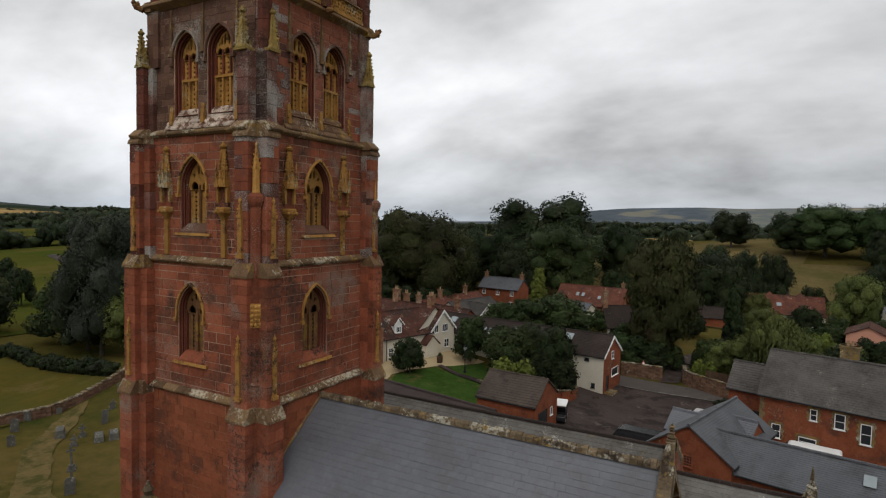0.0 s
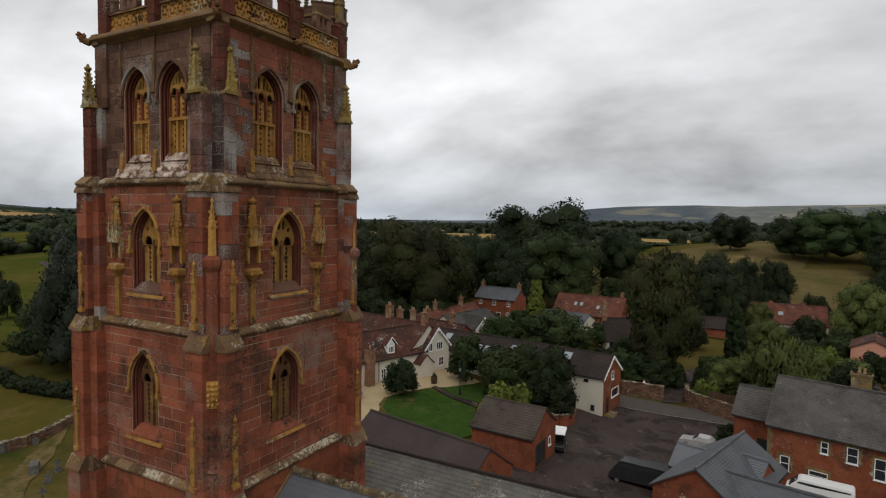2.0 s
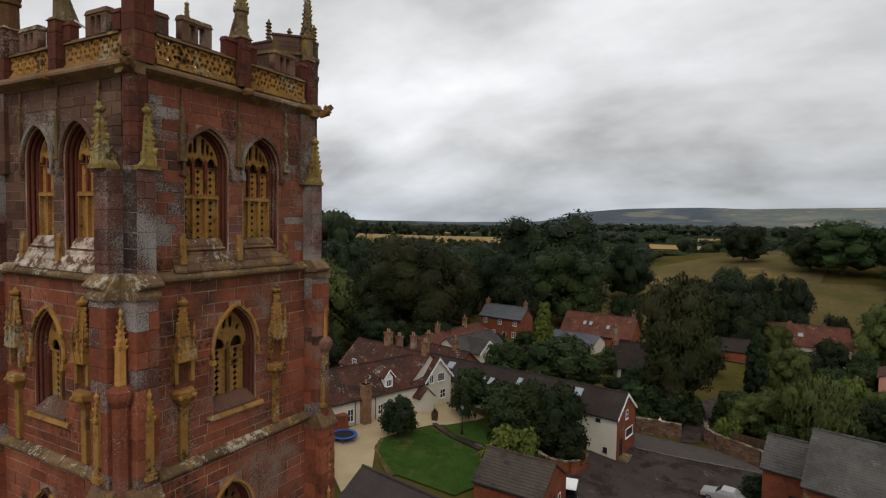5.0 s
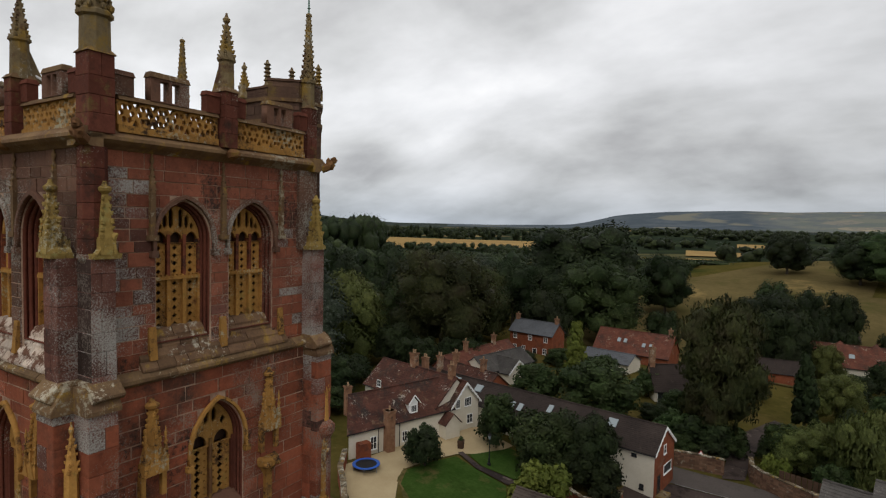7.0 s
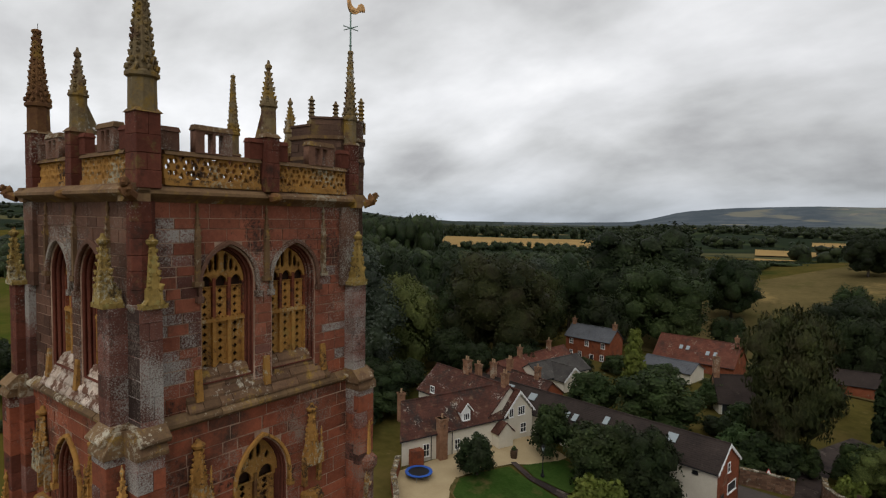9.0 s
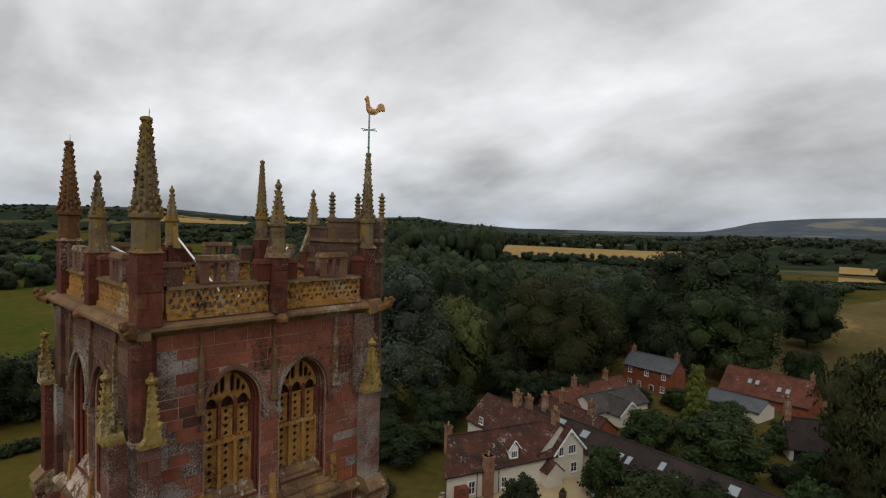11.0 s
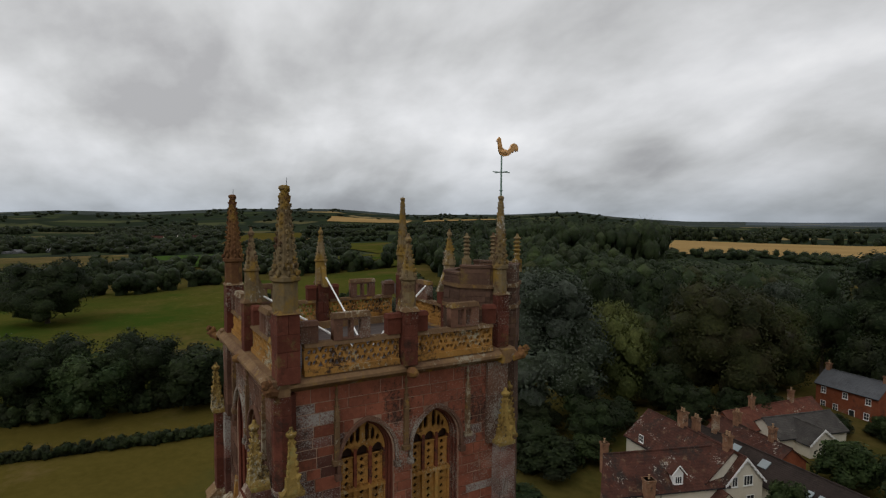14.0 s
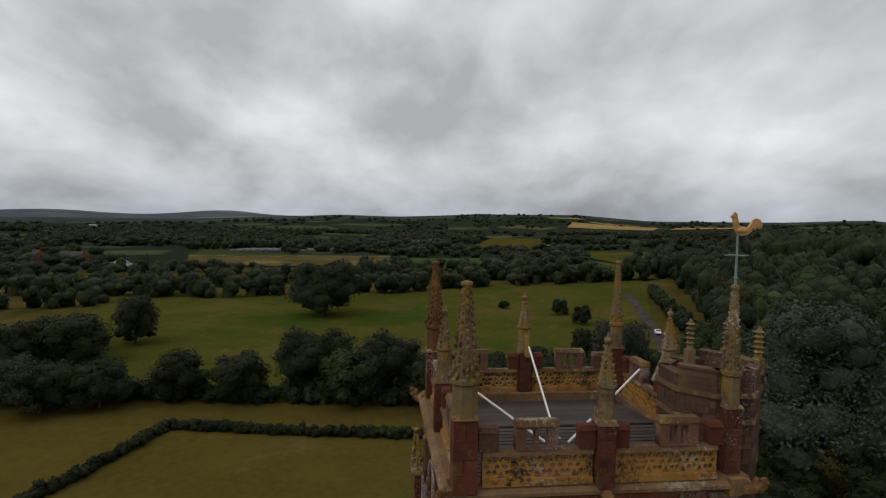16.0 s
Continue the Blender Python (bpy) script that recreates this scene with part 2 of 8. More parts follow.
M_pale = surface("pale_weathered_stone", (0.135, 0.098, 0.052), (0.25, 0.19, 0.105), 0.93, 0.9, 9, 0.4, 0.2, "island", (((0.24, 0.15, 0.035), 1.1, 0.50, 0.60), ((0.085, 0.042, 0.027), 1.3, 0.52, 0.64)), speckle=(((0.42, 0.40, 0.33), 7.0, 0.6, 1.08, 1.16),))
M_poly = surface("dull_polythene", (0.085, 0.088, 0.09), (0.13, 0.132, 0.135), 0.5, 0.2, 3, 0.0)
M_rust = surface("rust_brown_stone", (0.11, 0.050, 0.028), (0.20, 0.105, 0.042), 0.93, 0.9, 9, 0.4, 0.2, "island", (((0.24, 0.145, 0.035), 1.2, 0.52, 0.62),))
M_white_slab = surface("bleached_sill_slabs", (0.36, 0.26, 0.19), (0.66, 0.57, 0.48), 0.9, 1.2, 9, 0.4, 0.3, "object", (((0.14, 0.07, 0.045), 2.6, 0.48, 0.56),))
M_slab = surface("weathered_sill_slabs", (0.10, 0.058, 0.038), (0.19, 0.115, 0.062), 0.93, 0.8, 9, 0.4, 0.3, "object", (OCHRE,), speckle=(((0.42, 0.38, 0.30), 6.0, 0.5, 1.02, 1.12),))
M_ledge_piece = surface("weathered_ledge_block", (0.105, 0.062, 0.038), (0.21, 0.135, 0.068), 0.93, 0.8, 9, 0.4, 0.3, "object", (OCHRE,), speckle=(((0.45, 0.40, 0.30), 6.0, 0.5, 1.0, 1.10),))
M_lead = surface("grey_lead_sheet", (0.055, 0.043, 0.040), (0.092, 0.074, 0.068), 0.6, 0.8, 7, 0.1, 0.3, "object")
# the dimness inside the tower, painted as a dark brown
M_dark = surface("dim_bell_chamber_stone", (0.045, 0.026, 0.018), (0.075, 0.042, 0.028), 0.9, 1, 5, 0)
M_slate = surface("blue_grey_slate", (0.095, 0.099, 0.112), (0.130, 0.134, 0.148), 0.5, 0.35, 6, 0.1, 0.05, "island", (((0.085, 0.083, 0.086), 0.5, 0.52, 0.7),), spec=0.45)
M_slate_piece = surface("blue_grey_slate_piece", (0.095, 0.099, 0.112), (0.130, 0.134, 0.148), 0.5, 0.35, 6, 0.1, 0.05, "object", (((0.085, 0.083, 0.086), 0.5, 0.52, 0.7),), spec=0.45)
M_slate_dark = surface("dark_grey_slate", (0.060, 0.063, 0.070), (0.092, 0.096, 0.105), 0.55, 0.35, 6, 0.15, 0.08, "island", (((0.05, 0.05, 0.052), 0.5, 0.52, 0.7),), spec=0.35)
M_stoneslate = surface("old_stone_slate", (0.105, 0.098, 0.088), (0.195, 0.185, 0.168), 0.85, 0.6, 6, 0.4, 0.25, "island", (((0.075, 0.066, 0.055), 0.9, 0.52, 0.68), ((0.20, 0.15, 0.06), 1.2, 0.60, 0.70)), speckle=(((0.36, 0.35, 0.30), 9.0, 0.7, 1.08, 1.2),))
M_oldslate = surface("old_lichened_slate", (0.050, 0.046, 0.043), (0.096, 0.088, 0.080), 0.8, 0.5, 5, 0.4, 0.25, "island", (((0.045, 0.038, 0.032), 0.8, 0.55, 0.7),), speckle=(((0.20, 0.19, 0.16), 9.0, 0.7, 1.12, 1.24),))
M_ridge = surface("lichened_ridge_stone", (0.085, 0.062, 0.040), (0.17, 0.125, 0.075), 0.93, 1.2, 10, 0.4, 0.35, "island", (OCHRE,), speckle=(((0.36, 0.34, 0.27), 7.0, 1.0, 1.0, 1.1), ((0.04, 0.03, 0.022), 5.0, 0.8, 1.02, 1.15)))
M_ridge_piece = surface("lichened_ridge_block", (0.085, 0.062, 0.040), (0.17, 0.125, 0.075), 0.93, 1.2, 10, 0.4, 0.35, "object", (OCHRE,), speckle=(((0.36, 0.34, 0.27), 7.0, 1.0, 1.0, 1.1), ((0.04, 0.03, 0.022), 5.0, 0.8, 1.02, 1.15)))
M_clay = surface("red_clay_tile", (0.040, 0.018, 0.014), (0.098, 0.041, 0.029), 0.85, 0.7, 5.5, 0.5, patches=(((0.036, 0.026, 0.022), 0.45, 0.50, 0.62), ((0.135, 0.085, 0.052), 0.8, 0.57, 0.67), ((0.12, 0.045, 0.028), 2.2, 0.58, 0.66)), speckle=(((0.30, 0.27, 0.23), 3.0, 0.5, 1.12, 1.18),))
M_clay2 = surface("orange_clay_tile", (0.082, 0.030, 0.021), (0.165, 0.062, 0.040), 0.85, 0.7, 5.5, 0.5, patches=(((0.065, 0.036, 0.028), 0.5, 0.5, 0.66), ((0.19, 0.11, 0.07), 1.2, 0.60, 0.68)), speckle=(((0.28, 0.24, 0.19), 3.0, 0.5, 1.14, 1.2),))
M_stack = surface("sooted_orange_brick", (0.17, 0.085, 0.048), (0.30, 0.165, 0.098), 0.9, 1.5, 9, 0.4, patches=(((0.08, 0.05, 0.036), 1.2, 0.54, 0.66),), speckle=(((0.36, 0.30, 0.22), 6.0, 0.6, 1.06, 1.16),))
M_pot = surface("buff_clay_pot", (0.28, 0.17, 0.095), (0.38, 0.25, 0.15), 0.85, 2, 9, 0.2)
M_brown = surface("brown_roof_tile", (0.024, 0.018, 0.016), (0.046, 0.034, 0.029), 0.85, 0.4, 4, 0.4, patches=(((0.075, 0.06, 0.046), 0.9, 0.6, 0.72),))
M_barn = surface("ribbed_brown_tile", (0.052, 0.040, 0.033), (0.085, 0.066, 0.054), 0.85, 0.4, 4, 0.4, patches=(((0.035, 0.028, 0.024), 0.8, 0.54, 0.68),))
M_felt = surface("grey_roofing_felt", (0.046, 0.035, 0.032), (0.066, 0.051, 0.047), 0.9, 0.3, 3, 0.15)
M_brick = surface("red_brick", (0.168, 0.048, 0.023), (0.262, 0.086, 0.042), 0.88, 0.9, 7, 0.4, 0.15, "island", (((0.085, 0.040, 0.028), 0.6, 0.52, 0.68),), speckle=(((0.24, 0.17, 0.12), 6.0, 0.4, 1.10, 1.2),))
M_render = surface("cream_render", (0.5704, 0.5244, 0.4232), (0.6624, 0.6164, 0.5152), 0.85, 0.4, 5, 0.05, patches=(((0.5, 0.45, 0.36), 0.7, 0.58, 0.72),))
M_pink = surface("salmon_render", (0.55, 0.26, 0.18), (0.62, 0.31, 0.22), 0.85, 0.4, 5, 0.05)
M_white = surface("white_paint", (0.74, 0.74, 0.72), (0.82, 0.82, 0.80), 0.5, 1, 6, 0.03)
M_grey_metal = surface("grey_metal", (0.25, 0.26, 0.27), (0.33, 0.34, 0.35), 0.45, 1, 6, 0.03, metal=0.6)
M_black = surface("black_iron", (0.012, 0.012, 0.013), (0.02, 0.02, 0.022), 0.5, 1, 6, 0.05)
M_glass = surface("dark_window_glass", (0.02, 0.024, 0.028), (0.035, 0.04, 0.045), 0.08, 0.5, 3, 0.0, spec=0.6)
M_skylight = surface("skylight_glass", (0.20, 0.24, 0.25), (0.26, 0.30, 0.31), 0.06, 0.5, 3, 0.0, spec=0.9)
M_gold = surface("gilded_copper", (0.62, 0.33, 0.13), (0.75, 0.45, 0.2), 0.4, 3, 12, 0.1, metal=0.7)
M_verdigris = surface("green_copper", (0.17, 0.26, 0.23), (0.24, 0.33, 0.29), 0.6, 3, 12, 0.1)
M_wood = surface("dark_timber", (0.05, 0.03, 0.02), (0.09, 0.055, 0.035), 0.8, 1, 8, 0.2)
M_bark = surface("bark", (0.05, 0.04, 0.03), (0.09, 0.075, 0.06), 0.95, 1.2, 9, 0.5)
M_grass = surface("meadow_grass", (0.050, 0.046, 0.012), (0.094, 0.074, 0.021), 0.95, 0.05, 0.8, 0.3, patches=(((0.110, 0.078, 0.028), 0.03, 0.50, 0.64), ((0.032, 0.044, 0.011), 0.04, 0.55, 0.7), ((0.13, 0.098, 0.04), 0.3, 0.62, 0.72)), bump_scale=3, spec=0.0)
M_lawn = surface("mown_lawn", (0.022, 0.048, 0.009), (0.046, 0.078, 0.018), 0.95, 0.3, 3, 0.4, patches=(((0.095, 0.080, 0.030), 0.22, 0.56, 0.68), ((0.022, 0.040, 0.009), 0.4, 0.55, 0.7)), bump_scale=8, spec=0.0)
M_pasture = surface("green_pasture", (0.046, 0.054, 0.010), (0.082, 0.080, 0.017), 0.95, 0.02, 0.5, 0.3, patches=(((0.100, 0.078, 0.024), 0.016, 0.50, 0.64), ((0.038, 0.062, 0.010), 0.012, 0.52, 0.62), ((0.115, 0.090, 0.030), 0.12, 0.60, 0.70)), bump_scale=3, spec=0.0)
M_hay = surface("cut_hay_meadow", (0.066, 0.054, 0.0112), (0.100, 0.077, 0.0185), 0.95, 0.04, 0.7, 0.3, patches=(((0.055, 0.058, 0.016), 0.02, 0.5, 0.66), ((0.125, 0.088, 0.035), 0.03, 0.6, 0.7)), bump_scale=3, spec=0.0)
M_stubble = surface("golden_stubble", (0.255, 0.165, 0.066), (0.345, 0.235, 0.100), 0.95, 0.01, 0.3, 0.2, spec=0.0)
M_worn_line = surface("worn_road_paint", (0.12, 0.118, 0.11), (0.38, 0.375, 0.35), 0.8, 0.9, 6, 0.1)
M_ripe = surface("dry_sloping_stubble", (0.075, 0.060, 0.025), (0.132, 0.101, 0.043), 0.95, 0.05, 0.6, 0.2, patches=(((0.070, 0.066, 0.022), 0.018, 0.50, 0.60), ((0.21, 0.15, 0.062), 0.025, 0.56, 0.66)), spec=0.0)
M_green = surface("bright_pasture", (0.0385, 0.0735, 0.0154), (0.0525, 0.0875, 0.0210), 0.95, 0.01, 0.3, 0.2, spec=0.0)
def patchwork(name):
    """Far farmland: fields as cells of different crops between dark woods."""
    m, nd, lk, p = shader(name)
    tc = nd.new("ShaderNodeTexCoord").outputs["Object"]
    vo = nd.new("ShaderNodeTexVoronoi")
    vo.inputs["Scale"].default_value = 0.0055
    mp = nd.new("ShaderNodeMapping")
    mp.inputs["Scale"].default_value = (1, 1, 0.0)
    lk.new(tc, mp.inputs[0])
    lk.new(mp.outputs[0], vo.inputs["Vector"])
    sx = nd.new("ShaderNodeSeparateColor")
    lk.new(vo.outputs["Color"], sx.inputs[0])
    rp = ramp_node(nd, [(0.0, (0.030, 0.040, 0.020)), (0.35, (0.045, 0.056, 0.026)), (0.6, (0.065, 0.072, 0.034)), (0.8, (0.095, 0.088, 0.042)), (0.93, (0.24, 0.18, 0.085))])
    rp.color_ramp.interpolation = "CONSTANT"
    lk.new(sx.outputs[0], rp.inputs[0])
    wood = band(nd, lk, noise_out(nd, lk, tc, 0.0045, 6.0, 0.62), 0.47, 0.53)
    col = mixc(nd, lk, wood, rp.outputs[0], (0.024, 0.032, 0.022))
    edge = nd.new("ShaderNodeTexVoronoi")
    edge.feature = "DISTANCE_TO_EDGE"
    edge.inputs["Scale"].default_value = 0.0055
    lk.new(mp.outputs[0], edge.inputs["Vector"])
    col = mixc(nd, lk, band(nd, lk, edge.outputs["Distance"], 0.10, 0.04), col, (0.022, 0.030, 0.018))
    lk.new(col, p.inputs["Base Color"])
    p.inputs["Roughness"].default_value = 0.95
    p.inputs["Specular IOR Level"].default_value = 0.0
    return m


M_far = patchwork("distant_farmland")
# far hills, greyed in their base colour to stand for haze
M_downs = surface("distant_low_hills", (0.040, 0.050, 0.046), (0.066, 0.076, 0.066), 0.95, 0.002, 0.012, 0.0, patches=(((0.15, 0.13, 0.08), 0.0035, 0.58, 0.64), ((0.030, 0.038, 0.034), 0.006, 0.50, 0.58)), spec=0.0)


def moorland(name):
    """Far hill: woods to the west, open moor and small fields to the east, all tinted pale and bluish for haze."""
    m, nd, lk, p = shader(name)
    tc = nd.new("ShaderNodeTexCoord").outputs["Object"]
    # wood greens shifted to blue-grey: distance haze held in the colour
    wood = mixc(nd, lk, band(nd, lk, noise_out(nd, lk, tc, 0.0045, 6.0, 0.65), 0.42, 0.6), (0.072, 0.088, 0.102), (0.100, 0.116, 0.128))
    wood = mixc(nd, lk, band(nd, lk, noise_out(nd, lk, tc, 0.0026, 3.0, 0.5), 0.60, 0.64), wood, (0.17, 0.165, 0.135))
    vo = nd.new("ShaderNodeTexVoronoi")
    vo.inputs["Scale"].default_value = 0.0062
    lk.new(tc, vo.inputs["Vector"])
    sc = nd.new("ShaderNodeSeparateColor")
    lk.new(vo.outputs["Color"], sc.inputs[0])
    rp = ramp_node(nd, [(0.0, (0.135, 0.15, 0.13)), (0.25, (0.165, 0.17, 0.14)), (0.5, (0.205, 0.19, 0.155)), (0.7, (0.15, 0.16, 0.145)), (0.85, (0.27, 0.235, 0.17))])
    rp.color_ramp.interpolation = "CONSTANT"
    lk.new(sc.outputs[0], rp.inputs[0])
    moor = mixc(nd, lk, band(nd, lk, noise_out(nd, lk, tc, 0.006, 6.0, 0.7), 0.46, 0.58), rp.outputs[0], (0.120, 0.132, 0.134))
    sx = nd.new("ShaderNodeSeparateXYZ")
    lk.new(tc, sx.inputs[0])
    ad = nd.new("ShaderNodeMath")
    ad.operation = "MULTIPLY_ADD"
    lk.new(noise_out(nd, lk, tc, 0.0016, 4.0, 0.6), ad.inputs[0])
    ad.inputs[1].default_value = 900.0
    lk.new(sx.outputs[0], ad.inputs[2])
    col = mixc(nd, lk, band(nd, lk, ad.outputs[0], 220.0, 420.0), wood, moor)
    lk.new(col, p.inputs["Base Color"])
    p.inputs["Roughness"].default_value = 0.95
    p.inputs["Specular IOR Level"].default_value = 0.0
    return m


M_moor = moorland("distant_moorland_hill")
M_asphalt = surface("worn_asphalt", (0.040, 0.029, 0.0255), (0.066, 0.049, 0.042), 0.85, 0.25, 3, 0.3, patches=(((0.026, 0.019, 0.017), 0.30, 0.52, 0.58), ((0.125, 0.100, 0.085), 0.45, 0.60, 0.66)))
M_road = surface("grey_road_asphalt", (0.066, 0.055, 0.049), (0.092, 0.078, 0.070), 0.9, 0.3, 4, 0.2, patches=(((0.048, 0.040, 0.036), 0.4, 0.56, 0.66),))
M_wallstone = surface("red_rubble_stone", (0.10, 0.055, 0.035), (0.17, 0.10, 0.065), 0.95, 0.8, 8, 0.4, 0.3, "island", (((0.25, 0.22, 0.17), 2.0, 0.58, 0.68),))
M_grave = surface("grey_gravestone", (0.065, 0.062, 0.054), (0.13, 0.125, 0.108), 0.9, 1.5, 9, 0.3, patches=(((0.32, 0.32, 0.27), 2.5, 0.58, 0.68),))
M_silver = surface("silver_car_paint", (0.42, 0.41, 0.40), (0.46, 0.45, 0.44), 0.3, 1, 6, 0.0, metal=0.3, spec=0.5)
M_charcoal = surface("charcoal_car_paint", (0.018, 0.019, 0.021), (0.024, 0.025, 0.027), 0.25, 1, 6, 0.0, spec=0.6)
M_tail = surface("red_plastic", (0.35, 0.02, 0.02), (0.42, 0.03, 0.03), 0.4, 1, 6, 0.0, spec=0.4)
M_blue = surface("blue_vinyl", (0.015, 0.07, 0.32), (0.02, 0.09, 0.38), 0.5, 1, 6, 0.0, spec=0.3)
M_gravel = surface("pale_gravel", (0.33, 0.25, 0.14), (0.43, 0.34, 0.20), 0.95, 0.3, 8, 0.4)
M_earth = surface("dry_earth_path", (0.098, 0.074, 0.029), (0.150, 0.108, 0.046), 0.95, 0.35, 3, 0.3, patches=(((0.062, 0.058, 0.020), 0.45, 0.46, 0.60),), spec=0.0)
M_leaf = foliage("broad_leaves", (0.0223, 0.0405, 0.0123), (0.0543, 0.0800, 0.0266), (0.0310, 0.0400, 0.0175))
M_leaf_dark = foliage("dark_leaves", (0.0136, 0.0225, 0.0087), (0.0340, 0.0490, 0.0171), (0.0228, 0.0265, 0.0147))
M_leaf_olive = foliage("olive_leaves", (0.0262, 0.0345, 0.0113), (0.0563, 0.0640, 0.0203), (0.0406, 0.0352, 0.0160))
M_leaf_light = foliage("light_leaves", (0.0529, 0.0669, 0.0183), (0.1106, 0.1290, 0.0364), (0.0741, 0.0840, 0.0266))
M_leaf_lime = foliage("yellow_green_leaves", (0.0970, 0.1300, 0.0210), (0.1552, 0.1850, 0.0378), (0.0776, 0.1100, 0.0210))
M_leaf_silver = foliage("silvery_leaves", (0.0233, 0.0345, 0.0168), (0.0873, 0.1010, 0.0784), (0.0233, 0.0320, 0.0154))


# ---- mesh helpers ----
def part(name, bm, material, parent=None, label=""):
    me = bpy.data.meshes.new(name)
    bm.to_mesh(me)
    bm.free()
    me.materials.append(material)
    ob = new(name, me)
    if parent is not None:
        ob.parent = parent
    if label:
        ob["label"] = label
    return ob


def shared(name, me, parent, m=None):
    ob = new(name, me)
    ob.parent = parent
    if m is not None:
        ob.matrix_basis = m
    return ob


def empty(name, label, category, group="", kind="", m=None):
    ob = new(name)
    if m is not None:
        ob.matrix_basis = m
    return tagged(ob, label, category, group, kind)


def box(bm, x0, x1, y0, y1, z0, z1, m=None, top=None):
    """A box; top: (dx0, dx1, dy0, dy1) by which the top face is drawn in."""
    a = top or (0, 0, 0, 0)
    co = [(x0, y0, z0), (x1, y0, z0), (x1, y1, z0), (x0, y1, z0),
          (x0 + a[0], y0 + a[2], z1), (x1 - a[1], y0 + a[2], z1), (x1 - a[1], y1 - a[3], z1), (x0 + a[0], y1 - a[3], z1)]
    v = [bm.verts.new(m @ Vector(c) if m else c) for c in co]
    for f in ((3, 2, 1, 0), (4, 5, 6, 7), (0, 1, 5, 4), (1, 2, 6, 5), (2, 3, 7, 6), (3, 0, 4, 7)):
        bm.faces.new([v[i] for i in f])
    return v


def prism(bm, pts, z0, z1, m=None):
    """A polygon (counter-clockwise) drawn up from z0 to z1."""
    lo = [bm.verts.new(m @ Vector((x, y, z0)) if m else (x, y, z0)) for x, y in pts]
    hi = [bm.verts.new(m @ Vector((x, y, z1)) if m else (x, y, z1)) for x, y in pts]
    bm.faces.new(lo[::-1])
    bm.faces.new(hi)
    for i in range(len(pts)):
        j = (i + 1) % len(pts)
        bm.faces.new((lo[i], lo[j], hi[j], hi[i]))


def lathe(bm, rings, n=8, cx=0.0, cy=0.0, turn=0.0, m=None):
    """Rings of (radius, z) joined into a closed body of n sides."""
    loops = []
    for r, z in rings:
        loops.append([bm.verts.new((m @ Vector((cx + r * math.cos(turn + 2 * math.pi * k / n), cy + r * math.sin(turn + 2 * math.pi * k / n), z))) if m else
                                   (cx + r * math.cos(turn + 2 * math.pi * k / n), cy + r * math.sin(turn + 2 * math.pi * k / n), z)) for k in range(n)])
    bm.faces.new(loops[0][::-1])
    bm.faces.new(loops[-1])
    for a, b in zip(loops, loops[1:]):
        for k in range(n):
            j = (k + 1) % n
            bm.faces.new((a[k], a[j], b[j], b[k]))


def rod(bm, a, b, r0, r1=None, n=6):
    a, b = Vector(a), Vector(b)
    d = b - a
    q = d.to_track_quat("Z", "Y").to_matrix().to_4x4()
    lathe(bm, [(r0, 0), (r1 if r1 is not None else r0, d.length)], n, m=Matrix.Translation(a) @ q)


def blob(bm, c, r, sub=1, squash=(1, 1, 1), rough=0.0, seed=0):
    g = bmesh.ops.create_icosphere(bm, subdivisions=sub, radius=1.0)
    for v in g["verts"]:
        k = 1 + rough * noise.noise(v.co * 1.7 + Vector((seed, 0, 0)))
        v.co = Vector((c[0] + v.co.x * r * squash[0] * k, c[1] + v.co.y * r * squash[1] * k, c[2] + v.co.z * r * squash[2] * k))


def plate(outlines, depth):
    """A mesh of flat outlines (holes inside), centred on z = 0 and depth thick, in the xy plane."""
    cu = bpy.data.curves.new("outline", "CURVE")
    cu.dimensions, cu.fill_mode, cu.extrude = "2D", "BOTH", depth / 2
    for pts in outlines:
        sp = cu.splines.new("POLY")
        sp.points.add(len(pts) - 1)
        for q, (x, y) in zip(sp.points, pts):
            q.co = (x, y, 0, 1)
        sp.use_cyclic_u = True
    ob = bpy.data.objects.new("outline", cu)
    scene.collection.objects.link(ob)
    me = bpy.data.meshes.new_from_object(ob.evaluated_get(bpy.context.evaluated_depsgraph_get()))
    bpy.data.objects.remove(ob)
    bpy.data.curves.remove(cu)
    bm = bmesh.new()
    bm.from_mesh(me)
    bmesh.ops.remove_doubles(bm, verts=bm.verts[:], dist=0.0005)
    bm.to_mesh(me)
    bm.free()
    return me


def circle(cx, cz, r, n=10, squash=1.0):
    return [(cx + r * math.cos(2 * math.pi * i / n), cz + r * squash * math.sin(2 * math.pi * i / n)) for i in range(n)]


def add_mesh(bm, me, m):
    """Joins a mesh into bm at the pose m."""
    me = me.copy()
    me.transform(m)
    bm.from_mesh(me)
    bpy.data.meshes.remove(me)


def raw(name, verts, faces, material, parent=None):
    me = bpy.data.meshes.new(name)
    me.from_pydata(verts, [], faces)
    me.materials.append(material)
    ob = new(name, me)
    if parent is not None:
        ob.parent = parent
    return ob


def smooth(e0, e1, x):
    k = min(1.0, max(0.0, (x - e0) / (e1 - e0)))
    return k * k * (3 - 2 * k)


# ---- ground ----
def table(v, rows):
    """Straight lines between (v, value) rows."""
    if v <= rows[0][0]:
        return rows[0][1]
    for (a, p), (b, q) in zip(rows, rows[1:]):
        if v <= b:
            return p + (q - p) * (v - a) / (b - a)
    return rows[-1][1]


def ridge_height(az):
    """The low ridge west and south of the valley, by bearing."""
    return table(az, [(-180, 30), (-90, 20), (-30, 0), (36, 0), (46, 48), (52, 32), (63, 30), (70, 55), (80, 60), (88, 42), (94, 48), (100, 30), (108, 8), (121, 4), (180, 30)])


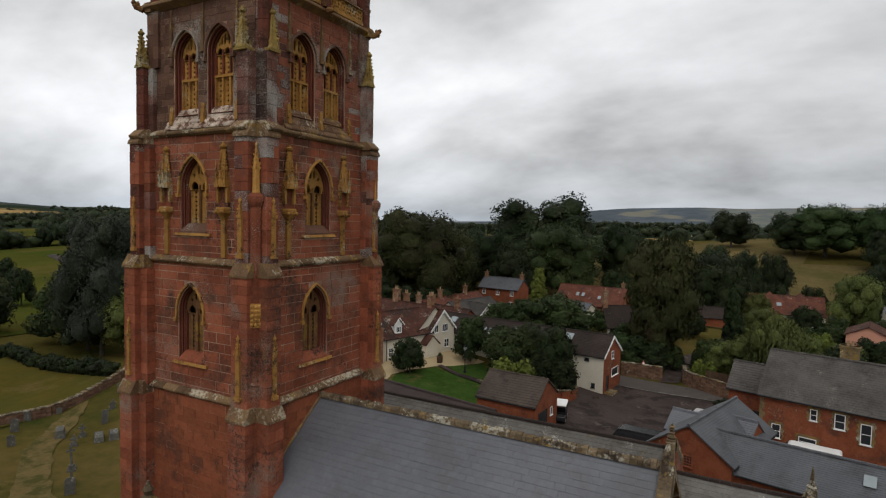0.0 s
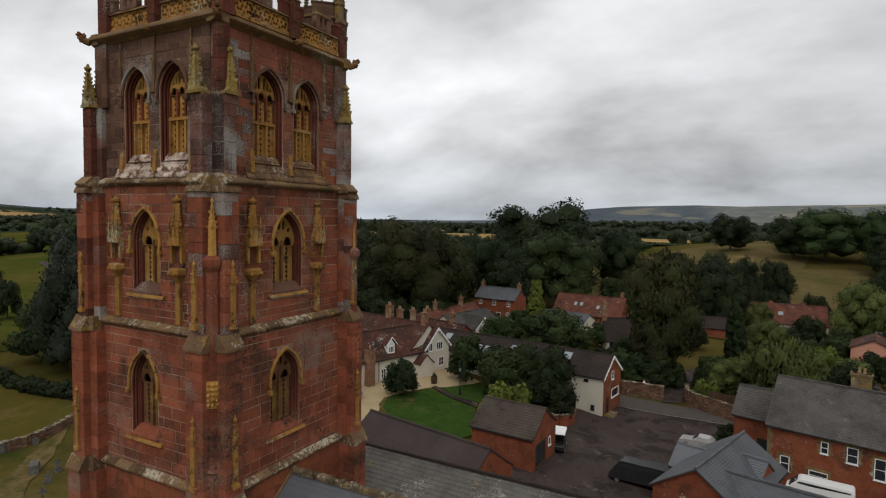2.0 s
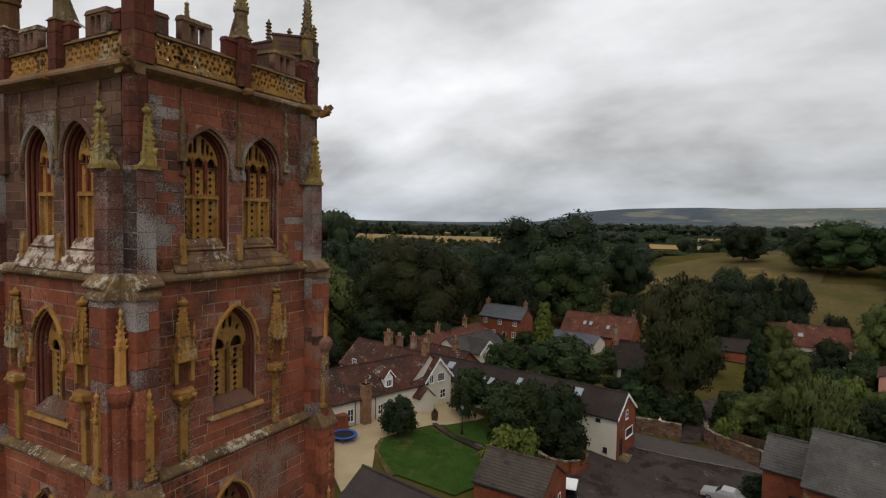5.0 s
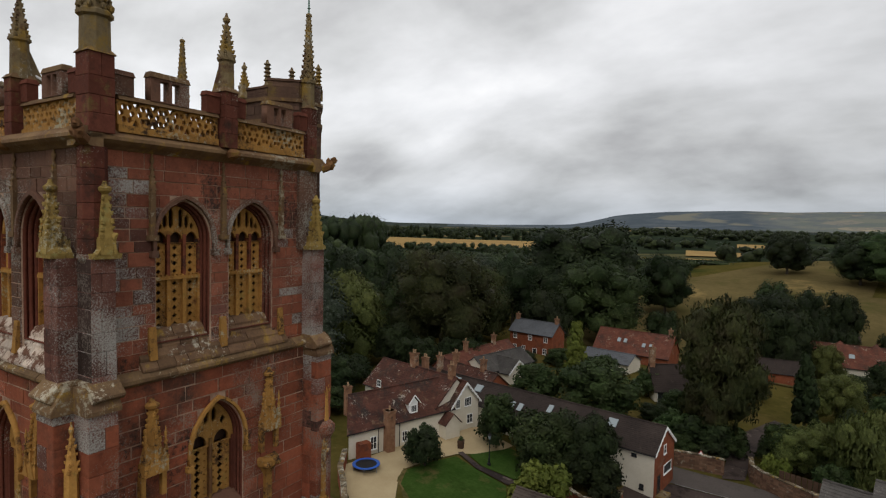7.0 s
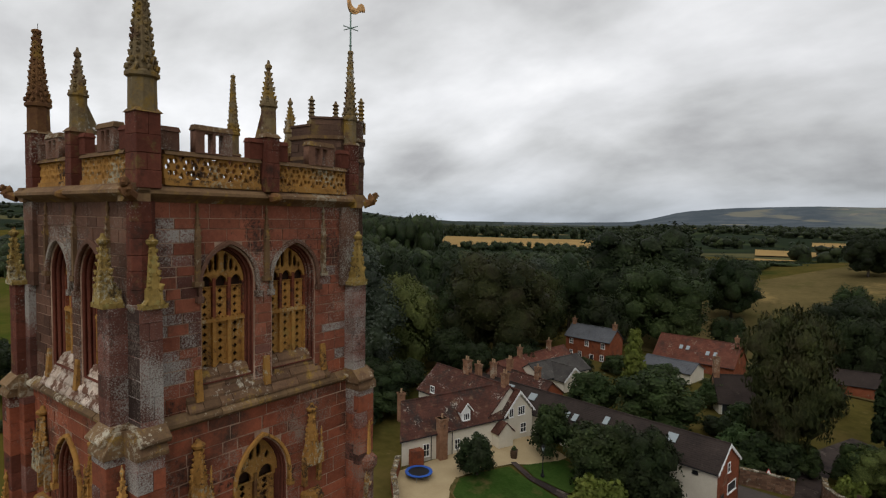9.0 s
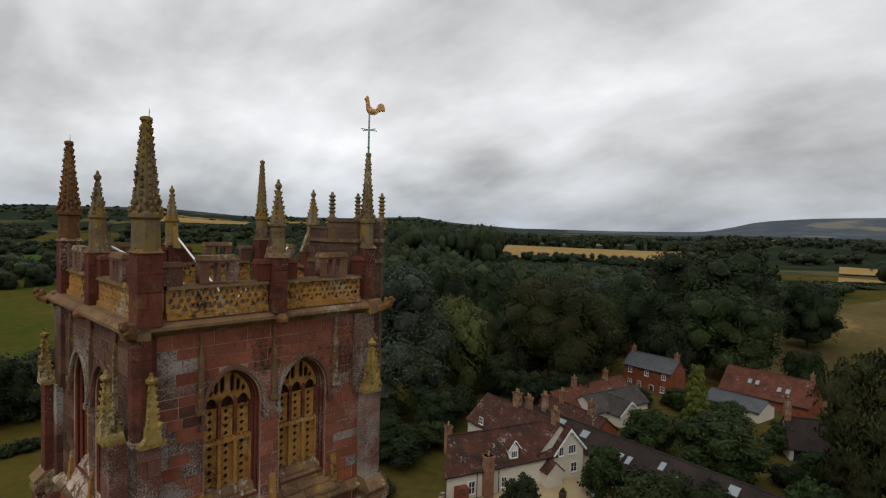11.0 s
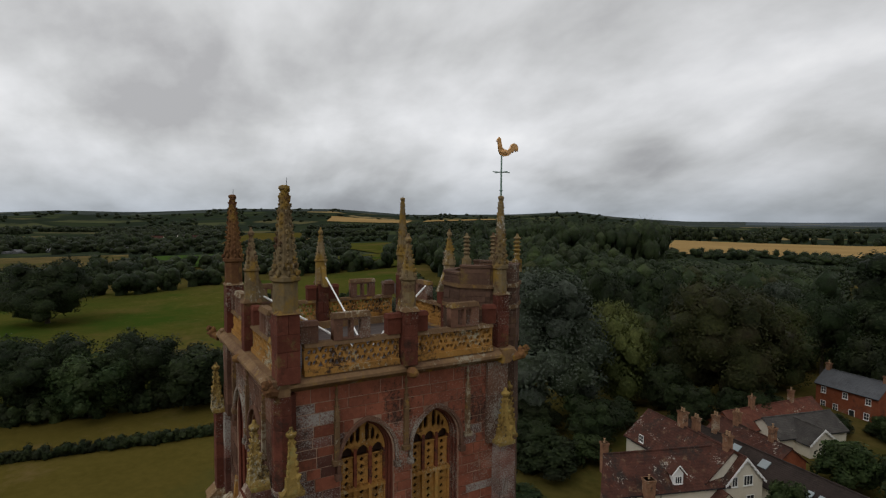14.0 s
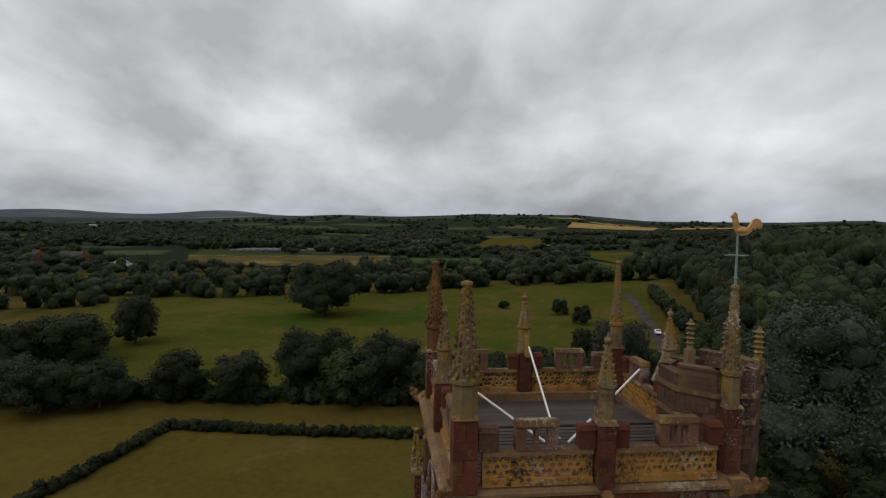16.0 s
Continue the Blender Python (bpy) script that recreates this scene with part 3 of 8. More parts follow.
def moor_height(az):
    return table(az, [(-100, 0), (-50, 128), (-25, 140), (-10, 134), (0, 118), (4, 126), (10.4, 112), (14.6, 84), (17.0, 40), (19, 16), (27, 3), (30, 0)])


def land(x, y):
    """Height of the ground."""
    r = math.hypot(x, y)
    az = math.degrees(math.atan2(-x, y))
    village = 1.1 + (16 - min(max(x, -40), 60)) * 0.06
    z = village * smooth(14, 30, y) * smooth(-75, -40, x) * (1 - smooth(150, 260, r))
    z -= 0.95 * math.exp(-((x - 8) ** 2 + (y - 55) ** 2) / 130)
    z += 12 * math.exp(-((x - 48) ** 2 + (y - 255) ** 2) / 9500) * smooth(135, 190, y)
    north = smooth(95, 45, az) * smooth(-120, -40, az)
    dip = smooth(13, 22, az) * smooth(50, 40, az)
    z += north * (8 - 7 * dip) * smooth(120, 320, r) + north * (6 - 4 * dip) * smooth(400, 1000, r)
    z += ridge_height(az) * smooth(1450, 2600, r)
    z += 8 * noise.noise((x * 0.0017, y * 0.0017, 3.1)) * smooth(400, 1200, r) * (1 - 0.6 * smooth(1800, 2600, r))
    z += moor_height(az) * math.exp(-((r - 4300) / 620) ** 2)
    z += smooth(97, 104, az) * smooth(150, 128, az) * (42 + 14 * math.sin(az * 0.47 + 2.5)) * math.exp(-((r - 4700) / 500) ** 2)
    return z


radii = [0.0] + [4.0 * 1.062 ** k for k in range(119)]
NA = 288
verts, faces = [(0, 0, land(0, 0))], []
for r in radii[1:]:
    for k in range(NA):
        a = 2 * math.pi * k / NA
        x, y = r * math.cos(a), r * math.sin(a)
        verts.append((x, y, land(x, y)))
for k in range(NA):
    faces.append((0, 1 + k, 1 + (k + 1) % NA))
for i in range(len(radii) - 2):
    o = 1 + i * NA
    for k in range(NA):
        j = (k + 1) % NA
        faces.append((o + k, o + NA + k, o + NA + j, o + j))
ground = raw("ground", verts, faces, M_grass)
ground.data.materials.append(M_far)
ground.data.materials.append(M_moor)
ground.data.materials.append(M_downs)
far_start = NA + sum(1 for r in radii[1:-1] if r < 420) * NA
for poly in ground.data.polygons:
    poly.use_smooth = True
    if poly.index >= far_start:
        poly.material_index = 1
        c = poly.center
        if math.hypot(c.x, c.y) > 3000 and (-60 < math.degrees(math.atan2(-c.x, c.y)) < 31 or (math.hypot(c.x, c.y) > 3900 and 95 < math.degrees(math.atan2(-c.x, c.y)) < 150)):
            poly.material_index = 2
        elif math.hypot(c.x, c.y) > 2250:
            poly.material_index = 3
tagged(ground, "rolling farmland with dry summer grass", "ground", kind="structure")


def patch(name, corners, material, label, category, lift=0.12, n=14):
    """A sheet laid over the ground between four corners."""
    (ax, ay), (bx, by), (cx, cy), (dx, dy) = corners
    vs, fs = [], []
    for i in range(n + 1):
        for j in range(n + 1):
            u, v = i / n, j / n
            x = (1 - u) * ((1 - v) * ax + v * dx) + u * ((1 - v) * bx + v * cx)
            y = (1 - u) * ((1 - v) * ay + v * dy) + u * ((1 - v) * by + v * cy)
            vs.append((x, y, land(x, y) + lift))
    for i in range(n):
        for j in range(n):
            a = i * (n + 1) + j
            fs.append((a, a + n + 1, a + n + 2, a + 1))
    ob = raw(name, vs, fs, material)
    return tagged(ob, label, category, kind="structure")


def bearing(az, r, x=17.0, y=-8.0):
    return x - r * math.sin(radians(az)), y + r * math.cos(radians(az))


FIELDS = [
    ("field_west", [(-91.5, -43), (-50, -58), (-50.5, 23.6), (-84.5, 26)], M_hay, "cut hay meadow inside a hedge", 0.12),
    ("field_south", [(-110, 30), (-140, -110), (-50, -110), (-91, 30)], M_hay, "dry hay meadow beyond a hedge", 0.10),
    ("pasture_west", [(-285, -150), (-112, -70), (-100, 60), (-300, 150)], M_pasture, "green pasture in the valley", 0.2),
    ("field_gold", [(-556, -186), (-440, -152), (-440, 5), (-565, 8)], M_ripe, "pale dry field beyond the hedges", 0.8),
    ("field_green", [(-530, 17), (-410, 10), (-395, 100), (-520, 108)], M_green, "bright green pasture", 0.8),
    ("field_hay", [bearing(82, 640), bearing(73, 660), bearing(73, 1080), bearing(78, 1150)], M_hay, "yellowing hay field", 1.2),
    ("field_stubble", [bearing(71.0, 1800), bearing(63, 1760), bearing(62.5, 1900), bearing(70.5, 1990)], M_stubble, "golden stubble field far off", 2),
    ("field_stubble", [bearing(61.5, 1810), bearing(54, 1850), bearing(54.3, 1930), bearing(61, 1900)], M_stubble, "golden stubble field far off", 2),
    ("field_stubble", [bearing(38.4, 610), bearing(20.4, 640), bearing(20.4, 940), bearing(37.2, 960)], M_stubble, "golden stubble field between woods", 1.0),
    ("field_stubble", [bearing(8.6, 470), bearing(3.4, 480), bearing(3.4, 545), bearing(8.6, 560)], M_stubble, "golden stubble strip", 1.0),
    ("field_stubble", [bearing(8.6, 355), bearing(5.6, 350), bearing(5.6, 430), bearing(8.6, 440)], M_stubble, "golden stubble strip", 0.6),
    ("field_stubble", [bearing(4.4, 650), bearing(0.5, 650), bearing(0.5, 740), bearing(4.4, 740)], M_stubble, "golden stubble strip", 1.0),
    ("hill_field", [(-32, 120), (24, 118), (62, 345), (-27, 205)], M_ripe, "dry sloping stubble above the village", 0.25),
    ("field_green", [(-420, 100), (-330, 95), (-300, 160), (-420, 190)], M_pasture, "green pasture by the lane", 0.8),
    ("meadow_north", [(-600, 200), (-430, 190), (-330, 260), (-560, 330)], M_pasture, "green meadow among hedges", 0.8),
    ("paddock", [(24, 142), (80, 140), (90, 205), (30, 200)], M_ripe, "dry paddock behind the bungalow", 0.2),
]
for name, corners, mat, lab, lift in FIELDS:
    patch(name, corners, mat, lab, "field", lift, 22)


def in_quad(x, y, q):
    s = 0
    for (ax, ay), (bx, by) in zip(q, q[1:] + q[:1]):
        c = (bx - ax) * (y - ay) - (by - ay) * (x - ax)
        s += 1 if c > 0 else -1
    return abs(s) == len(q)


def is_open(x, y):
    return any(in_quad(x, y, f[1]) for f in FIELDS) or (-48 < x < 75 and -60 < y < 112)


patch("lane_west", [(-109, 66.5), (-111, 71.5), (-177, 96), (-175.5, 91)], M_asphalt, "asphalt lane between fields", "road", 0.3)
patch("lane_west_far", [(-175.5, 91), (-177, 96), (-250, 119.5), (-248.5, 115)], M_asphalt, "asphalt lane between fields", "road", 0.35)


# ---- houses ----
def frame_of(x, y, z, deg):
    """A house's own axes: x along its front, y into it."""
    return pose(x, y, z, 0, 0, deg)


def window_unit(parent, m, w, h, frame_mat, bars=(1, 1), name="window"):
    """A window on a wall whose outside is -y; m gives the middle of its foot."""
    bm = bmesh.new()
    t = 0.07
    for a in ((-w / 2, -w / 2 + t, 0, h), (w / 2 - t, w / 2, 0, h), (-w / 2 + t, w / 2 - t, 0, t), (-w / 2 + t, w / 2 - t, h - t, h)):
        box(bm, a[0], a[1], -0.07, 0.03, a[2], a[3], m)
    for i in range(bars[0]):
        x = -w / 2 + w * (i + 1) / (bars[0] + 1)
        box(bm, x - 0.03, x + 0.03, -0.06, 0.03, t, h - t, m)
    for i in range(bars[1]):
        z = h * (i + 1) / (bars[1] + 1)
        box(bm, -w / 2 + t, w / 2 - t, -0.055, 0.03, z - 0.025, z + 0.025, m)
    win = part(name, bm, frame_mat, parent)
    bm = bmesh.new()
    box(bm, -w / 2 + 0.02, w / 2 - 0.02, -0.03, 0.02, 0.02, h - 0.02, m)
    part("pane", bm, M_glass, win)
    bm = bmesh.new()
    box(bm, -w / 2 - 0.06, w / 2 + 0.06, -0.14, 0.0, -0.07, 0.0, m)
    part("sill", bm, frame_mat, win)
    return win


def gable_body(bm, L, D, e, r, base, over=0.0, hip=(0, 0)):
    """Walls with gables over x = 0..L, y = 0..D; eaves e, ridge r."""
    pts = [(0, base), (D, base), (D, e), (D / 2, r), (0, e)]
    a = [bm.verts.new((0, y, z)) for y, z in pts]
    b = [bm.verts.new((L, y, z)) for y, z in pts]
    bm.faces.new(a)
    bm.faces.new(b[::-1])
    for i in range(5):
        j = (i + 1) % 5
        bm.faces.new((a[j], a[i], b[i], b[j]))


def roof_slope(bm, x0, x1, y0, z0, y1, z1, t=0.12, rows=14, fine=True, seed=0):
    """One slope from its eave (y0, z0) up to its ridge (y1, z1), in lapped courses."""
    rng = random.Random(seed)
    n = Vector((0, -(z1 - z0), (y1 - y0)))
    n.normalize()
    if n.z < 0:
        n = -n
    for i in range(rows):
        u0, u1 = i / rows, (i + 1) / rows
        ya, za = y0 + (y1 - y0) * u0, z0 + (z1 - z0) * u0
        yb, zb = y0 + (y1 - y0) * min(1, u1 + 0.3 / rows), z0 + (z1 - z0) * min(1, u1 + 0.3 / rows)
        lap = t + 0.035
        q = [(x0, ya, za), (x1, ya, za), (x1, yb, zb), (x0, yb, zb)]
        lo = [bm.verts.new(Vector(c)) for c in q]
        hi = [bm.verts.new(Vector(c) + n * (lap if k < 2 else t - 0.01) + Vector((0, 0, rng.uniform(-0.006, 0.006)))) for k, c in enumerate(q)]
        if (y1 - y0) < 0:
            lo, hi = lo[::-1], hi[::-1]
        bm.faces.new(lo[::-1])
        bm.faces.new(hi)
        for k in range(4):
            j = (k + 1) % 4
            bm.faces.new((lo[k], lo[j], hi[j], hi[k]))


def roof_pair(bm, x0, x1, ya, yb, ze, ym, zr, t=0.12, rows=14, seed=0):
    """Both slopes of a roof as one lapped skin, a little uneven along its length."""
    rng = random.Random(seed)
    top = []
    for s in (0, 1):
        y0 = ya if s == 0 else yb
        half = []
        for i in range(rows):
            for u, lift in ((i / rows, t + (0.05 if rows == 12 else 0.022)), ((i + 0.97) / rows, t)):
                half.append((y0 + (ym - y0) * u, ze + (zr - ze) * u + lift))
        top += half if s == 0 else half[::-1]
    under = [(yb, ze), (ym, zr - 0.02), (ya, ze)]
    ring = top + under
    nx = max(2, int((x1 - x0) / 2.0))
    loops = []
    for i in range(nx + 1):
        x = x0 + (x1 - x0) * i / nx
        sag = -0.05 * math.sin(math.pi * i / nx) + rng.uniform(-0.02, 0.02)
        loops.append([bm.verts.new((x, y, z + (sag if j < len(top) else 0))) for j, (y, z) in enumerate(ring)])
    bm.faces.new(loops[0])
    bm.faces.new(loops[-1][::-1])
    for a, b in zip(loops, loops[1:]):
        for j in range(len(ring)):
            q = (j + 1) % len(ring)
            bm.faces.new((a[q], a[j], b[j], b[q]))


def ridge_tiles(bm, x0, x1, y, z, step=0.45, r=0.13, seed=0):
    rng = random.Random(seed)
    x = x0
    while x < x1 - 0.05:
        e = min(x + step, x1)
        d = rng.uniform(-0.012, 0.012)
        prism(bm, [(-r, -0.05), (r, -0.05), (r * 0.7, r * 0.62), (0, r * 0.85), (-r * 0.7, r * 0.62)], x + 0.01, e - 0.005,
              Matrix.Translation((0, y, z + d)) @ Matrix(((0, 0, 1, 0), (1, 0, 0, 0), (0, 1, 0, 0), (0, 0, 0, 1))))
        x = e


def chimney(parent, x, y, z0, z1, w, d, mat, pots=1, m=None):
    bm = bmesh.new()
    box(bm, x - w / 2, x + w / 2, y - d / 2, y + d / 2, z0, z1)
    box(bm, x - w / 2 - 0.06, x + w / 2 + 0.06, y - d / 2 - 0.06, y + d / 2 + 0.06, z1 - 0.32, z1 - 0.2)
    box(bm, x - w / 2 - 0.1, x + w / 2 + 0.1, y - d / 2 - 0.1, y + d / 2 + 0.1, z1 - 0.14, z1)
    c = part("chimney", bm, M_stack if mat is M_brick else mat, parent)
    for i in range(pots):
        bm = bmesh.new()
        px = x + (i - (pots - 1) / 2) * 0.4
        lathe(bm, [(0.15, z1), (0.12, z1 + 0.12), (0.11, z1 + 0.45), (0.14, z1 + 0.5)], 8, px, y)
        part("chimney_pot", bm, M_pot, c)
    return c


def house(name, label, m, L, D, e, r, wall, roof, over=0.3, base=-1.0, rows=14, category="house", verge=0.25, roof_label="", barge=False, group=""):
    """A gabled house; returns its root, under which windows and chimneys go."""
    h = empty(name, label, category, group, m=m)
    bm = bmesh.new()
    gable_body(bm, L, D, e, r, base)
    part("wall", bm, wall, h)
    k = (r - e) / (D / 2)
    bm = bmesh.new()
    roof_pair(bm, -verge, L + verge, -over, D + over, e - over * k, D / 2, r, rows=rows, seed=int(L * 7))
    ro = part("roof", bm, roof, h, roof_label)
    bm = bmesh.new()
    ridge_tiles(bm, -verge, L + verge, D / 2, r + 0.12)
    part("ridge", bm, roof, ro)["kind"] = "stuff"
    if barge:
        for x in (-verge - 0.05, L + verge):
            bm = bmesh.new()
            for s in (0, 1):
                ya, yb = (-over, D / 2) if s == 0 else (D + over, D / 2)
                za, zb = e - over * k, r
                nseg = 12
                for i in range(nseg):
                    u0, u1 = i / nseg, (i + 1) / nseg
                    y0, y1 = ya + (yb - ya) * u0, ya + (yb - ya) * u1
                    z0, z1 = za + (zb - za) * u0, za + (zb - za) * u1
                    lo = 0.28 if i % 2 else 0.14
                    vs = [(x, y0, z0 - lo), (x, y1, z1 - lo), (x, y1, z1 + 0.14), (x, y0, z0 + 0.14)]
                    a = [bm.verts.new(c) for c in vs]
                    b = [bm.verts.new((c[0] + 0.05, c[1], c[2])) for c in vs]
                    bm.faces.new(a)
                    bm.faces.new(b[::-1])
                    for q in range(4):
                        j = (q + 1) % 4
                        bm.faces.new((a[j], a[q], b[q], b[j]))
            part("bargeboard", bm, M_white, h, "white scalloped bargeboard")["kind"] = "stuff"
    gut = bmesh.new()
    rod(gut, (-verge, -over - 0.03, e - over * k), (L + verge, -over - 0.03, e - over * k), 0.06)
    part("gutter", gut, M_black, h)
    return h




def on_front(x, z):
    return Matrix.Translation((x, 0, z))


def on_end0(y, z):
    """On the gable at x = 0, which looks along -x."""
    return Matrix.Translation((0, y, z)) @ pose(0, 0, 0, 0, 0, -90)


def on_end1(L, y, z):
    return Matrix.Translation((L, y, z)) @ pose(0, 0, 0, 0, 0, 90)


# white house: long wing, gabled cross wing, old range behind
WA = 70.5
wing = house("white_house", "cream rendered cottage with a red clay tile roof", frame_of(-26.0, 39.7, 3.2, WA), 15.8, 6.8, 3.75, 6.9, M_render, M_clay)
for child in list(wing.children) + [q for c in wing.children for q in c.children]:
    for v in child.data.vertices:
        v.co.x += 0.57 * v.co.y * max(0.0, 1 - v.co.x / 15.8)
window_unit(wing, on_front(3.4, 0.9), 0.9, 1.6, M_white, (1, 1))
window_unit(wing, on_front(8.0, 0.9), 0.8, 1.3, M_white, (1, 1))
chimney(wing, 5.4, -0.45, -0.5, 5.5, 1.1, 1.0, M_brick, 1)
chimney(wing, 3.3, 6.2, 3.4, 7.2, 0.75, 0.75, M_brick, 1)
bm = bmesh.new()
box(bm, 1.0, 2.5, -1.0, 0.0, -0.5, 2.3)
part("lean_to", bm, M_brick, wing)
for x in (4.1, 6.3, 7.2):
    bm = bmesh.new()
    rod(bm, (x, -0.08, -0.3), (x, -0.08, 3.6), 0.05)
    part("drainpipe", bm, M_black, wing)
dorm = bmesh.new()
gable_body(dorm, 1.5, 1.3, 5.3 - 3.6, 6.1 - 3.6, 0)
dm = Matrix.Translation((9.6, 0.35, 3.7)) @ pose(0, 0, 0, 0, 0, 90) @ Matrix.Translation((0, -0.65, 0))
bmesh.ops.transform(dorm, matrix=dm, verts=dorm.verts)
part("dormer", dorm, M_white, wing, "small white gabled dormer")
window_unit(wing, Matrix.Translation((9.6, 0.33, 4.2)), 0.9, 0.9, M_white, (2, 0), "dormer_window")
bm = bmesh.new()
for s in (-1, 1):
    a = [bm.verts.new(c) for c in ((9.6, 0.1, 6.35), (9.6, 2.6, 6.35), (9.6 + s * 0.95, 2.6, 5.25), (9.6 + s * 0.95, 0.1, 5.25))]
    b = [bm.verts.new((v.co.x, v.co.y, v.co.z + 0.1)) for v in a]
    if s > 0:
        a, b = a[::-1], b[::-1]
    bm.faces.new(a)
    bm.faces.new(b[::-1])
    for k in range(4):
        j = (k + 1) % 4
        bm.faces.new((a[j], a[k], b[k], b[j]))
part("dormer_roof", bm, M_clay, wing)
bm = bmesh.new()
for s in (-1, 1):
    rod(bm, (9.6, 0.08, 6.42), (9.6 + s * 0.98, 0.08, 5.28), 0.07, 0.07, 4)
part("dormer_bargeboard", bm, M_white, wing)
porch = bmesh.new()
gable_body(porch, 1.4, 2.4, 2.2, 3.4, 0)
bmesh.ops.transform(porch, matrix=Matrix.Translation((13.6, -1.4, 0)) @ pose(0, 0, 0, 0, 0, 90) @ Matrix.Translation((0, -2.4, 0)), verts=porch.verts)
part("porch", porch, M_render, wing)
bm = bmesh.new()
for s in (0, 1):
    roof_slope(bm, -1.6, 0.1, -0.2 if s == 0 else 2.6, 2.0, 1.2, 3.4, 0.08, 1)
bmesh.ops.transform(bm, matrix=Matrix.Translation((13.6, 0, 0)) @ pose(0, 0, 0, 0, 0, 90) @ Matrix.Translation((0, -2.4, 0)), verts=bm.verts)
part("porch_roof", bm, M_clay, wing)

cm = frame_of(-25.8, 39.4, 3.2, 74.3) @ Matrix.Translation((20.9, -0.9, 0)) @ pose(0, 0, 0, 0, 0, 90)
cross = house("gabled_house", "cream rendered gabled cross wing with white scalloped bargeboards", cm, 11, 5.2, 4.0, 6.75, M_render, M_clay, barge=True, verge=0.3)
window_unit(cross, on_end0(2.1, 3.4), 1.3, 1.2, M_white, (2, 0))
window_unit(cross, on_end0(4.0, 3.4), 0.8, 1.2, M_white, (1, 0))
window_unit(cross, on_end0(1.7, 0.9), 1.1, 1.3, M_white, (1, 1))
window_unit(cross, on_end0(4.2, 0.0), 0.9, 2.0, M_white, (0, 1), "door")
chimney(cross, 8.5, 2.6, 6.2, 8.6, 0.8, 0.8, M_brick, 2)

old = house("old_house", "old range with a steep red clay tile roof", frame_of(-36.5, 55.4, 3.2, -12), 15, 7.5, 4.2, 7.3, M_render, M_clay)
chimney(old, 6.5, 3.9, 7.0, 9.3, 1.1, 0.8, M_brick, 2)
chimney(old, 14.2, 3.75, 7.0, 9.0, 0.8, 0.8, M_brick, 2)
window_unit(old, on_front(3.2, 4.3), 0.9, 1.0, M_white, (1, 1), "dormer_window")
row = house("red_cottage", "small brick cottage with a red clay tile roof", frame_of(-33.5, 68.8, 2.8, -15), 12.5, 5.2, 3.6, 5.6, M_brick, M_clay)
chimney(row, 3.4, 2.6, 5.2, 7.4, 0.9, 0.7, M_brick, 2)
chimney(row, 9.6, 2.6, 5.2, 7.4, 0.8, 0.7, M_brick, 1)
window_unit(row, on_end1(12.5, 2.6, 1.2), 0.9, 1.1, M_white, (1, 1))

# long dark-roofed range ending in a brick gable
RA = 171.0
rm = frame_of(5.6, 59.3, 2.2, RA) @ Matrix.Translation((0, -3.1, 0)) 
rng_m = frame_of(5.6, 59.3, 2.2, RA - 180) @ Matrix.Translation((-40, -3.1, 0))
long_range = house("long_house", "long whitewashed range, dark tile roof and red brick gable", rng_m, 40, 6.2, 3.9, 6.2, M_render, M_brown, rows=16, verge=0.2, barge=True, base=-2.4)
bm = bmesh.new()
pts = [(-0.02, -2.4), (6.22, -2.4), (6.22, 3.9), (3.1, 6.2), (-0.02, 3.9)]
a = [bm.verts.new((40.0, y, z)) for y, z in pts]
b = [bm.verts.new((40.06, y, z)) for y, z in pts]
bm.faces.new(a)
bm.faces.new(b[::-1])
for i in range(5):
    j = (i + 1) % 5
    bm.faces.new((a[j], a[i], b[i], b[j]))
part("brick_gable", bm, M_brick, long_range, "red brick gable wall")
window_unit(long_range, on_end1(40.06, 3.0, 3.1), 0.8, 1.1, M_white, (0, 1))
window_unit(long_range, on_end1(40.06, 4.0, 0.6), 2.5, 1.15, M_white, (0, 0))
window_unit(long_range, on_end1(40.06, 1.3, -1.0), 0.9, 2.1, M_wood, (0, 0), "door")
window_unit(long_range, on_front(38.6, -0.6), 0.5, 0.6, M_black, (0, 0))
window_unit(long_range, on_front(37.6, 3.0), 0.6, 0.35, M_black, (0, 0))
window_unit(long_range, on_front(35.8, -1.2), 0.9, 1.9, M_wood, (0, 0), "door")
k = (6.2 - 3.9) / 3.1
for sx, su in ((9.0, 0.72), (13.5, 0.62), (20.0, 0.3), (21.3, 0.3), (25.5, 0.55), (28, 0.3), (34, 0.66)):
    bm = bmesh.new()
    w = 0.6 if su > 0.6 else 0.35
    box(bm, -w, w, -0.6, 0.6, 0.12, 0.24, Matrix.Translation((sx, 3.1 * su, 3.9 + 2.3 * su)) @ pose(0, 0, 0, math.degrees(math.atan(k))))
    part("skylight", bm, M_skylight, long_range)
chimney(long_range, 4.8, 3.1, 6.0, 8.6, 0.8, 0.7, M_brick, 2)
bm = bmesh.new()
box(bm, 40.1, 41.2, 0.4, 2.3, -1.8, -1.0)
part("doorstep", bm, M_pale, long_range)

blue = house("brick_cottage", "brick cottage with a blue slate roof and two chimneys", frame_of(-35.6, 104.5, 2.9, -8), 10.5, 5.5, 5.2, 7.4, M_brick, M_slate_dark)
for x in (1.4, 5.2, 9.0):
    window_unit(blue, on_front(x, 3.6), 0.9, 1.1, M_white, (1, 1))
for x in (1.4, 3.6, 8.8):
    window_unit(blue, on_front(x, 1.0), 0.9, 1.2, M_white, (1, 1))
window_unit(blue, on_front(6.4, 0.0), 1.0, 2.0, M_white, (0, 0), "door")
